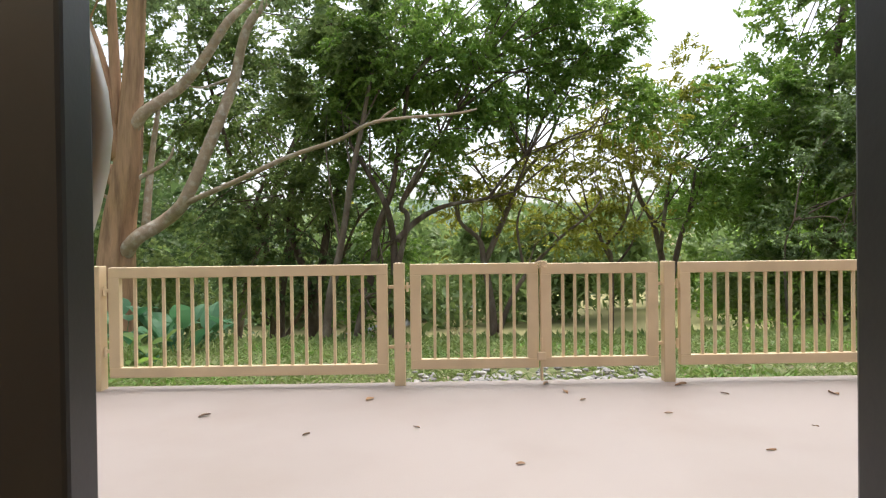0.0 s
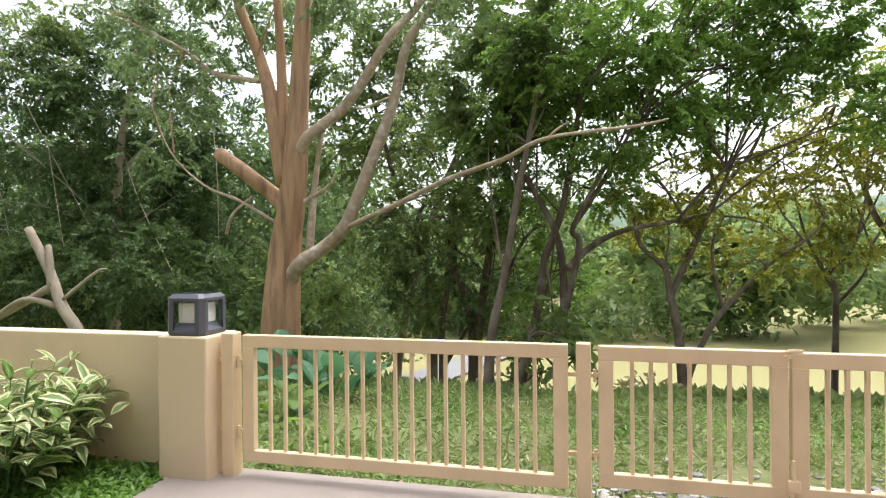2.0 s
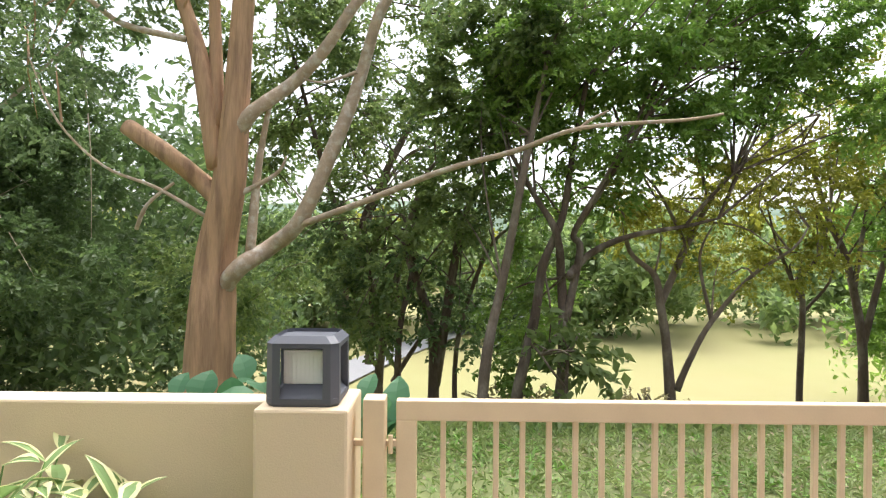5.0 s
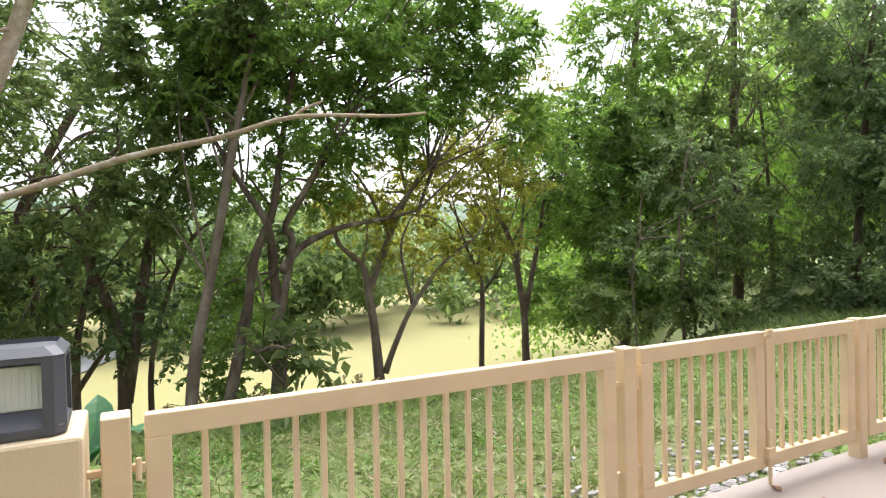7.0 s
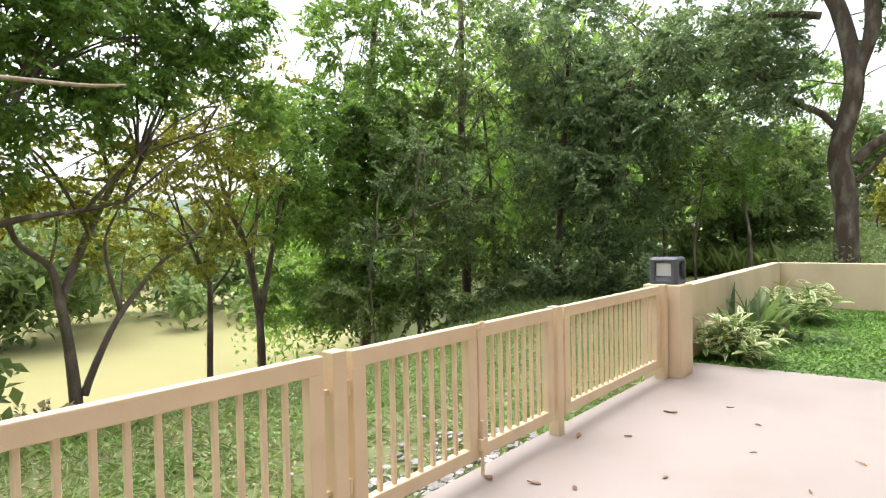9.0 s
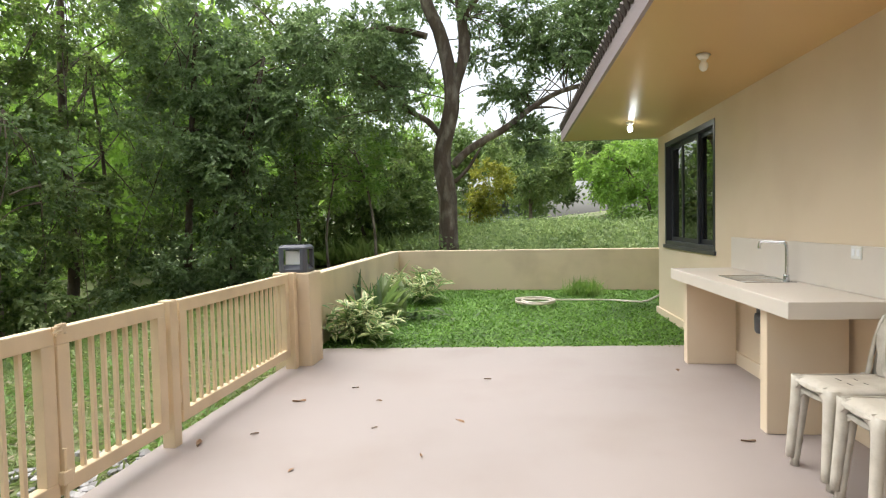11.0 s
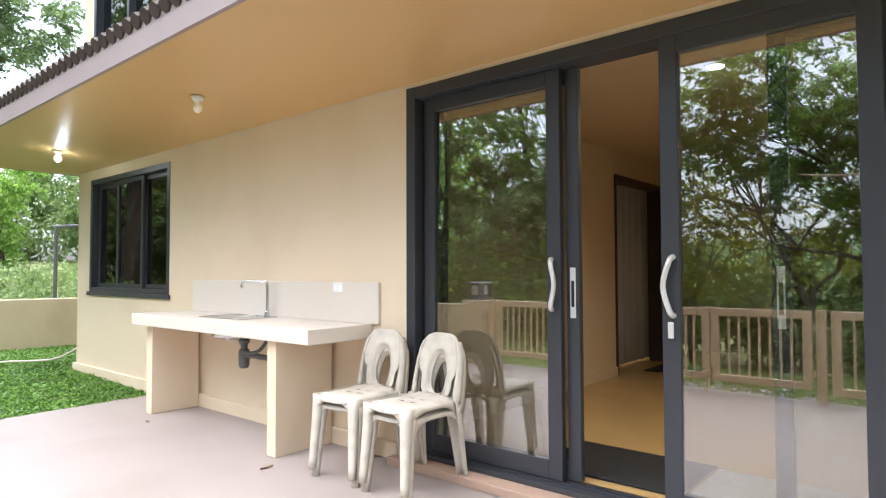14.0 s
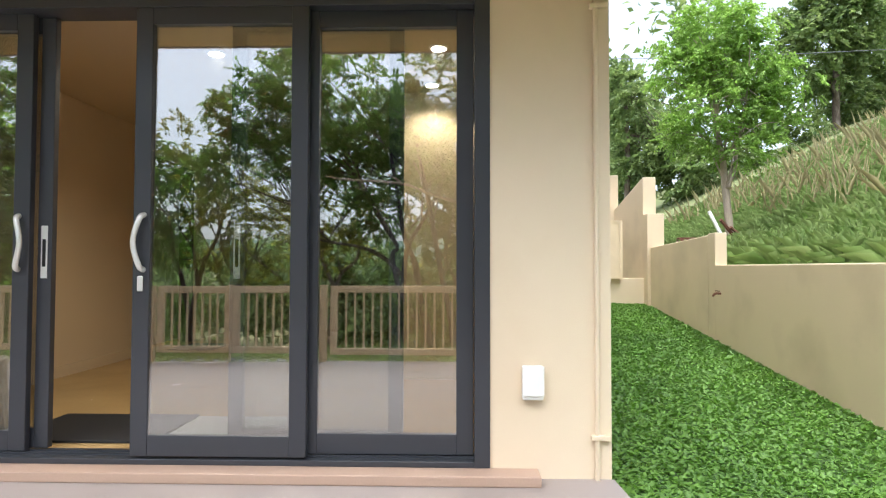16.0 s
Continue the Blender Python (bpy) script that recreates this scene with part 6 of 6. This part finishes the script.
scatter("seed_heads", "straw-coloured seed heads on the hillside", "tall grass", rng, 3500, over_ground(rng, -18, -8, -16, 1.0), 0.95, 0.014, L_STRAW, 1.25, 0.15, 0.25)
scatter("ground_creeper", "low green creeper on the foot of the hillside", "weeds", rng, 34000, over_ground(rng, -9, -5.15, -12, 1.5), 0.13, 0.018, L_LIME, 0.6, 0.4, 0.3)

def leafy_mounds(name, label, seed, n, place, size, material):
    """Rambling growth heaped in uneven mounds."""
    r = np.random.default_rng(seed)
    heads = place(int(n / 160))
    high = r.uniform(0.35, 1.35, len(heads))
    k = r.integers(0, len(heads), n)
    u = r.normal(0, 1, (n, 3))
    u /= np.linalg.norm(u, axis=1)[:, None]
    u *= (r.uniform(0.3, 1.0, n) ** 0.4)[:, None]
    u[:, 2] = np.abs(u[:, 2])
    pts = heads[k] + u * np.stack((0.8 * high[k] + 0.3, 0.8 * high[k] + 0.3, high[k]), axis=1)
    ob = new(name, soup(name, leaf_cloud(r, pts, size, size * 0.5, 0.2), 4, material))
    return tagged(ob, label, "bushes", "", "stuff")


leafy_mounds("bush_growth", "rambling pale green weeds heaped beyond the end wall", 61, 60000, over_ground(rng, 11.5, 30, -9, 3.4), 0.15, L_PALE)
leafy_mounds("bush_growth", "grey-green bushy growth beyond the end wall", 62, 40000, over_ground(rng, 12.5, 30, -3, 4.5), 0.13, L_FAR)

# trees past the fairway, and far hills
def far_wood(name, label, x0, x1, y0, y1, z_top, n, size, material, seed):
    r = np.random.default_rng(seed)
    heads = int(n / 220)
    hx = r.uniform(x0, x1, heads)
    hy = r.uniform(y0, y1, heads)
    hr = r.uniform(1.6, 3.6, heads)
    gz = np.array([ground_z(a, b) for a, b in zip(hx, hy)])
    hz = gz + r.uniform(0.15, 1.0, heads) * z_top
    k = r.integers(0, heads, n)
    pts = np.stack((hx[k], hy[k], hz[k]), axis=1) + r.normal(0, 0.38, (n, 3)) * hr[k][:, None]
    ob = new(name, soup(name, leaf_cloud(r, pts, size, size * 0.5), 4, material))
    return tagged(ob, label, "woodland", "", "stuff")


far_wood("far_woodland", "mixed woodland along the far edge of the fairway", -60, 60, 43, 60, 8, 70000, 0.8, L_FAR, 51)
far_wood("far_woodland", "yellow-green woodland beyond the fairway", -80, 80, 74, 95, 10, 40000, 1.3, L_YELLOW, 52)
far_wood("far_woodland", "dark wood on the falling bank beyond the wall", -34, -9, 17, 30, 10, 65000, 0.36, L_DARK, 53)
far_wood("far_woodland", "dense wood closing the view beyond the garden", 15, 40, 10.5, 30, 10, 60000, 0.36, L_LIME, 54)
far_wood("far_woodland", "woodland beyond the reed field", 62, 84, -40, 20, 9, 40000, 0.8, L_FAR, 55)
far_wood("far_woodland", "woodland on top of the hillside", -60, -24, -40, 4, 8, 50000, 0.6, L_MID, 56)
far_wood("far_woodland", "woodland behind the house", -20, 30, -50, -32, 9, 30000, 0.7, L_MID, 57)


def ridge(name, label, x0, x1, y, height, seed):
    bm = bmesh.new()
    rows = []
    n = 90
    for i in range(n + 1):
        x = x0 + (x1 - x0) * i / n
        h = height * (0.55 + 0.45 * noise.noise(Vector((i * 0.06, seed, 0)))) + 3 * noise.noise(Vector((i * 0.7, seed, 5)))
        rows.append([bm.verts.new((x, y, -8)), bm.verts.new((x, y + 60, h * 0.7)), bm.verts.new((x, y + 140, h)), bm.verts.new((x, y + 300, -8))])
    for a, b in zip(rows, rows[1:]):
        for k in range(3):
            bm.faces.new((a[k], b[k], b[k + 1], a[k + 1]))
    return structure(name, bm, M_HILL, label, True)


ridge("backdrop_hill", "far wooded hills", -700, 700, 330, 46, 1.0)
ridge("backdrop_hill_far", "distant hazy hills", -1300, 1300, 800, 110, 4.0)

# ---- garden plants ----
def blade_plant(name, label, x, y, z, count, length, width, inner, edge, seed, upright=0.9, spread=0.45, stem=0.0):
    """A clump of long arching leaves, each a bent strip, pale-edged where edge is given."""
    r = random.Random(seed)
    t = thing(name, label, "plant", "garden plants", pose(x, y, z))
    green, pale = bmesh.new(), bmesh.new()
    for i in range(count):
        a = r.uniform(0, 2 * math.pi)
        up = r.gauss(upright, 0.3)
        ln, wd = length * r.uniform(0.6, 1.25), width * r.uniform(0.75, 1.2)
        root = Vector((r.gauss(0, spread * 0.4), r.gauss(0, spread * 0.4), stem * r.uniform(0.1, 1.0)))
        d = Vector((math.cos(a) * math.cos(up), math.sin(a) * math.cos(up), abs(math.sin(up))))
        side = Vector((-math.sin(a), math.cos(a), r.uniform(-0.35, 0.35))).normalized()
        p, prev, prev2 = root.copy(), None, None
        shape = (0.16, 0.75, 1.0, 0.85, 0.45, 0.04)
        for k, s in enumerate(shape):
            q = p + Vector((0, 0, 0.02 * wd))
            nor = d.cross(side)
            fold = nor * (wd * 0.13 * s)
            row = [green.verts.new(p - side * wd * 0.5 * s + fold), green.verts.new(p), green.verts.new(p + side * wd * 0.5 * s + fold)]
            if prev:
                green.faces.new((prev[0], row[0], row[1], prev[1]))
                green.faces.new((prev[1], row[1], row[2], prev[2]))
            if edge:
                lift = nor * 0.003
                e = []
                for sg in (-1, 1):
                    e.append((pale.verts.new(p + side * (sg * wd * 0.51 * s) + fold + lift), pale.verts.new(p + side * (sg * wd * (0.30 + 0.06 * math.sin(i * 1.7 + k)) * s) + fold * 0.62 + lift)))
                if prev2:
                    for m in range(2):
                        pale.faces.new((prev2[m][0], e[m][0], e[m][1], prev2[m][1]))
                prev2 = e
            prev = row
            p = p + d * (ln / 5)
            d = (d + Vector((0, 0, -0.16 - 0.05 * k))).normalized()
        if stem:
            tube(green, [(root.x * 0.5, root.y * 0.5, 0), tuple(root)], [0.005, 0.004], 5, 0, False, 2)
    tagged(part("leaves", green, inner, t), kind="stuff")
    if edge:
        tagged(part("leaf_edges", pale, edge, t, "cream leaf margins"), kind="stuff")
    return t


def ginger_plant(label, x, y, z, stems, height, spread, length, width, seed):
    """Leaning canes set with broad pointed leaves, each leaf green with uneven cream margins."""
    r = random.Random(seed)
    t = thing("variegated_ginger", label, "plant", "garden plants", pose(x, y, z))
    green, pale, cane = bmesh.new(), bmesh.new(), bmesh.new()
    shape = (0.10, 0.62, 0.95, 1.0, 0.78, 0.42, 0.03)
    for i in range(stems):
        a0 = r.uniform(0, 2 * math.pi)
        reach = spread * math.sqrt(r.random())
        foot = Vector((math.cos(a0), math.sin(a0), 0)) * reach * 0.45
        high = height * r.uniform(0.55, 1.05) * (1 - 0.35 * (reach / spread) ** 2)
        tip = foot + Vector((math.cos(a0) * reach * 0.6, math.sin(a0) * reach * 0.6, high))
        tube(cane, [foot, foot.lerp(tip, 0.5) + Vector((0, 0, high * 0.08)), tip], [0.006, 0.005, 0.003], 5, 0, False, 2)
        leaves = r.randint(8, 12)
        for n in range(leaves):
            u = 0.30 + 0.70 * n / (leaves - 1)
            root = foot.lerp(tip, u) + Vector((0, 0, high * 0.32 * u * (1 - u)))
            a = a0 + n * 2.4 + r.uniform(-0.5, 0.5)
            rise = r.gauss(0.25 + 0.6 * max(u - 0.7, 0), 0.3)
            d = Vector((math.cos(a) * math.cos(rise), math.sin(a) * math.cos(rise), math.sin(rise)))
            side = Vector((-math.sin(a), math.cos(a), r.uniform(-0.5, 0.5))).normalized()
            ln, wd = length * r.uniform(0.7, 1.25), width * r.uniform(0.75, 1.2)
            p, prev, prev_edge = root.copy(), None, None
            left, right = r.uniform(0.16, 0.36), r.uniform(0.16, 0.36)
            for k, w in enumerate(shape):
                nor = d.cross(side)
                fold = nor * (wd * 0.10 * w)
                row = [green.verts.new(p - side * wd * 0.5 * w + fold), green.verts.new(p), green.verts.new(p + side * wd * 0.5 * w + fold)]
                edge = []
                for sg, m in ((-1, left), (1, right)):
                    m = m + 0.07 * math.sin(k * 1.9 + i + n)
                    edge.append((pale.verts.new(p + side * (sg * wd * 0.51 * w) + fold + nor * 0.003), pale.verts.new(p + side * (sg * wd * m * w) + fold * (2 * m) + nor * 0.003)))
                if prev:
                    green.faces.new((prev[0], row[0], row[1], prev[1]))
                    green.faces.new((prev[1], row[1], row[2], prev[2]))
                    for q in range(2):
                        pale.faces.new((prev_edge[q][0], edge[q][0], edge[q][1], prev_edge[q][1]))
                prev, prev_edge = row, edge
                p = p + d * (ln / 6)
                d = (d + Vector((0, 0, -0.07 - 0.03 * k))).normalized()
    tagged(part("cane_growth", cane, L_VARIEG, t), kind="stuff")
    tagged(part("leaves", green, L_VARIEG, t), kind="stuff")
    tagged(part("leaf_edges", pale, L_CREAM, t, "cream leaf margins"), kind="stuff")
    return t


ginger_plant("large green plant with cream-edged leaves in the bed", -4.0, 3.6, -0.05, 46, 0.88, 0.60, 0.19, 0.068, 1)
ginger_plant("smaller cream-edged leafy plant in the bed", -4.5, 3.3, -0.1, 16, 0.45, 0.4, 0.18, 0.065, 2)
ginger_plant("cream-edged leafy plant at the lawn corner", 4.8, 3.72, -0.02, 30, 0.48, 0.42, 0.20, 0.05, 3)
ginger_plant("cream-edged leafy plant along the wall", 7.9, 3.68, 0.03, 30, 0.58, 0.65, 0.24, 0.06, 6)
blade_plant("snake_plant", "upright dark green sword-leaved plant by the wall", 5.75, 3.9, 0.03, 14, 0.72, 0.07, L_DARK, None, 4, 1.45, 0.3)
blade_plant("bird_nest_fern", "broad bright green fern by the garden wall", 6.3, 3.7, 0.03, 26, 0.7, 0.15, L_MID, None, 5, 1.0, 0.3)
blade_plant("low_ground_plant", "low dark leafy ground plant by the fern", 6.3, 3.35, 0.03, 40, 0.22, 0.06, L_DARK, None, 7, 0.5, 0.7)
blade_plant("grassy_bush", "round fine-leaved green bush by the end wall", 8.7, 0.8, 0.03, 900, 0.30, 0.011, L_BRIGHT, None, 8, 1.0, 0.32)
blade_plant("taro", "big blue-green heart-leaved plant below the tree", -3.1, 6.6, -0.25, 20, 0.34, 0.26, L_TARO, None, 9, 0.9, 1.0, 0.4)
blade_plant("taro", "big blue-green leaved plant outside the fence", -4.2, 7.4, -0.25, 16, 0.36, 0.28, L_TARO, None, 10, 0.9, 1.0, 0.4)
blade_plant("weed_clump", "leafy weed clump at the wall foot", -3.2, 5.6, -0.15, 16, 0.25, 0.14, L_BRIGHT, None, 13, 0.7, 0.5, 0.2)

# ---- hose, tap, scrap on the hillside ----
bm = bmesh.new()
pts = []
for i in range(44):
    a = i * 0.62
    rr = 0.26 + 0.05 * math.sin(i * 0.9)
    pts.append((7.5 + rr * math.cos(a) * 1.2, 1.65 + rr * math.sin(a), 0.075 + i * 0.0012))
pts += [(7.7, 1.3, 0.09), (7.75, 0.9, 0.08), (7.7, 0.45, 0.08), (7.3, 0.12, 0.1), (7.0, 0.0, 0.2), (6.85, -0.08, 0.3)]
tube(bm, pts, [0.013] * len(pts), 6, 0, True, 2)
tagged(new("garden_hose", mesh_of("garden_hose", bm, M_HOSE, True)), "cream garden hose loosely coiled on the lawn", "hose")
tp = thing("garden_tap", "small brass-coloured tap on the side wall", "tap", "", pose(-4.95, -3.95, 0.73))
part("spout", tube(bmesh.new(), [(0, 0, 0), (0.06, 0, 0), (0.09, 0, -0.03)], [0.013, 0.013, 0.011], 8), M_RUST, tp)
part("handle", boxed(0.03, 0.045, -0.05, 0.05, 0.025, 0.035, bev=0.003), M_RUST, tp)
gt = thing("side_gate", "cream-painted metal gate at the end of the passage", "gate", "", pose(-4.55, -6.55, 0.85))
part("gate_panel", boxed(0.05, 1.7, -0.01, 0.01, 0.04, 0.86, bev=0.003), M_FENCE, gt)
part("gate_frame", box(box(box(boxed(0, 0.05, -0.02, 0.02, 0, 0.9), 1.7, 1.75, -0.02, 0.02, 0, 0.9), 0.05, 1.7, -0.019, 0.019, 0.86, 0.9), 0.05, 1.7, -0.019, 0.019, 0, 0.04), M_FENCE, gt)
structure("wall_passage_step", boxed(-4.95, -2.78, -6.9, -6.62, -0.1, 0.86, bev=0.01), M_GARDEN, "beige wall below the side gate")
sc = thing("scrap_frame", "rusty steel beam and frame lying on the hillside", "scrap metal", "", pose(-6.0, -7.0, ground_z(-6.0, -7.0)))
part("beam", boxed(-0.7, 0.45, -0.05, 0.05, 0.2, 0.34, bev=0.006), M_RUST, sc)
for x in (-0.55, 0.3):
    part("leg", boxed(x - 0.03, x + 0.03, -0.04, 0.04, -0.2, 0.2, bev=0.004), M_RUST, sc)
part("brace", tube(bmesh.new(), [(-0.5, 0, 0.3), (-0.2, 0.1, 0.62)], [0.03, 0.03], 6), M_RUST, sc)
part("brace", tube(bmesh.new(), [(-0.65, 0, 0.3), (-0.35, 0.1, 0.5)], [0.025, 0.025], 6), M_RUST, sc)
tagged(new("white_pipe", mesh_of("white_pipe", tube(bmesh.new(), [(-6.35, -6.8, ground_z(-6.35, -6.8) - 0.05), (-6.1, -7.1, ground_z(-6.1, -7.1) + 0.75)], [0.03, 0.03], 10), M_WHITE)), "white plastic pipe leaning against the small tree", "pipe")
# dead snag behind the garden wall
sn = thing("dead_snag", "dead pale snag with broken branches behind the wall", "dead tree", "", pose(-7.75, 8.0, -0.6))
for i, (p, r0, r1) in enumerate([([(0.1, 0, 0), (0.0, 0, 0.77), (-0.32, 0, 1.22), (-0.59, 0.05, 1.72), (-0.97, 0.05, 2.37)], 0.10, 0.06), ([(-0.5, 0, 1.5), (-0.58, 0.05, 1.9), (-0.66, 0.1, 2.1)], 0.06, 0.04), ([(-0.48, 0, 1.51), (-1.28, 0.1, 1.15), (-2.18, 0.15, 0.77)], 0.055, 0.04), ([(-0.4, 0, 1.2), (-1.0, 0, 1.3), (-1.6, 0, 1.0)], 0.05, 0.03), ([(-0.3, 0, 1.3), (0.2, 0.1, 1.7), (0.4, 0.1, 1.75)], 0.03, 0.015)]):
    part("trunk" if i == 0 else "branch", tube(bmesh.new(), p, [r0 + (r1 - r0) * k / (len(p) - 1) for k in range(len(p))], 10, 0.2, True, 4, i), M_BARKGREY, sn, "", True)
po = thing("gallows_post", "thin grey steel post with a bent top beyond the wall", "post", "", pose(9.9, -0.75, 0))
part("post", tube(bmesh.new(), [(0, 0, 0), (0, 0, 1.95)], [0.03, 0.03], 8), M_PVC, po)
part("arm", tube(bmesh.new(), [(0, 0, 1.95), (0.05, -0.4, 2.0), (0.1, -0.8, 2.05)], [0.03, 0.03, 0.03], 8), M_PVC, po)

# far buildings beyond the reeds
fb = thing("far_house", "pale far-off house half hidden by trees", "house", "", pose(70, 3.0, 0.5))
part("wall", boxed(0, 6, -4, 4.6, 0, 4.2), M_CURTAIN, fb)
part("roof", boxed(-0.5, 6.5, -4.5, 5.0, 4.2, 4.7, bev=0.1), M_SLAB, fb)
for y in (-2.5, 0, 2.5):
    part("window", boxed(-0.05, 0.02, y - 0.7, y + 0.7, 1.5, 3.4), M_PVC, fb)

# path across the fairway
bm = bmesh.new()
rows = []
for i in range(13):
    u = i / 12
    cx, cy = -4.5 + 9 * u * u - 6 * (1 - u), 20 + 40 * u
    rows.append([bm.verts.new((cx - 1.3, cy, ground_z(cx, cy) + 0.12)), bm.verts.new((cx + 1.3, cy, ground_z(cx, cy) + 0.12))])
for a, b in zip(rows, rows[1:]):
    bm.faces.new((a[0], a[1], b[1], b[0]))
structure("road", bm, M_ROAD, "grey path crossing the fairway")

# gravel by the gate
rng = np.random.default_rng(77)
bm = bmesh.new()
for i in range(260):
    x, y = rng.uniform(-0.5, 1.6), 4.16 + abs(rng.normal(0, 0.35))
    s = rng.uniform(0.02, 0.05)
    bmesh.ops.create_icosphere(bm, subdivisions=1, radius=s, matrix=Matrix.Translation((x, y, ground_z(x, y) + 0.04)) @ Matrix.Diagonal((1, rng.uniform(0.6, 1), 0.5, 1)))
tagged(new("gravel", mesh_of("gravel", bm, M_GRAVEL)), "loose grey gravel just outside the gate", "gravel", "", "stuff")

# dead leaves on the patio
spots = [(2.46, 3.6, 0.13), (3.15, 2.22, 0.08), (2.06, 2.36, 0.09), (1.45, 2.53, 0.07), (0.7, 3.75, 0.1), (-0.63, 3.63, 0.1), (0.77, 3.54, 0.07), (1.75, 3.64, 0.07), (1.56, 3.91, 0.12), (2.85, 3.27, 0.07), (1.77, 0.65, 0.1), (0.61, 4.0, 0.12), (-0.9, 2.9, 0.07), (-1.6, 3.3, 0.1), (-2.4, 3.2, 0.08), (3.5, 0.6, 0.08), (2.5, 3.0, 0.06), (1.2, 3.2, 0.06), (-0.3, 3.0, 0.06), (1.9, 2.9, 0.05), (0.2, 2.4, 0.06)]
rl = random.Random(5)
leaf_meshes = []
for k in range(3):
    bm = bmesh.new()
    rows = []
    for j in range(6):
        v = j / 5
        w = 0.24 * math.sin(math.pi * (0.08 + 0.9 * v)) * (1 - 0.2 * k)
        rows.append([(v - 0.5, -w, 0.03 + 0.10 * math.sin(v * 3 + k) + 0.06), (v - 0.5, 0, 0.01 + 0.05 * math.sin(v * 3 + k)), (v - 0.5, w, 0.05 + 0.08 * math.sin(v * 2.2))])
    leaf_meshes.append(mesh_of("dead_leaf", sheet(bm, rows, 0.015), M_DEADLEAF))
for x, y, s in spots:
    ob = new("dead_leaf", leaf_meshes[rl.randrange(3)])
    ob.matrix_world = Matrix.LocRotScale((x, y, 0.002), Euler((0, 0, rl.uniform(0, 6.28))), (s * 0.8, s * 0.8, s * 0.8))
    tagged(ob, "curled brown dead leaf lying on the patio", "dead leaf", "dead leaves")

# overhead cable above the hillside
tagged(new("overhead_cable", mesh_of("overhead_cable", tube(bmesh.new(), [(-4.0, -16, 7.55), (-9.0, -15.5, 7.35), (-16.0, -15, 7.45)], [0.012] * 3, 6), M_PVC)), "thin overhead cable crossing above the hillside", "cable")
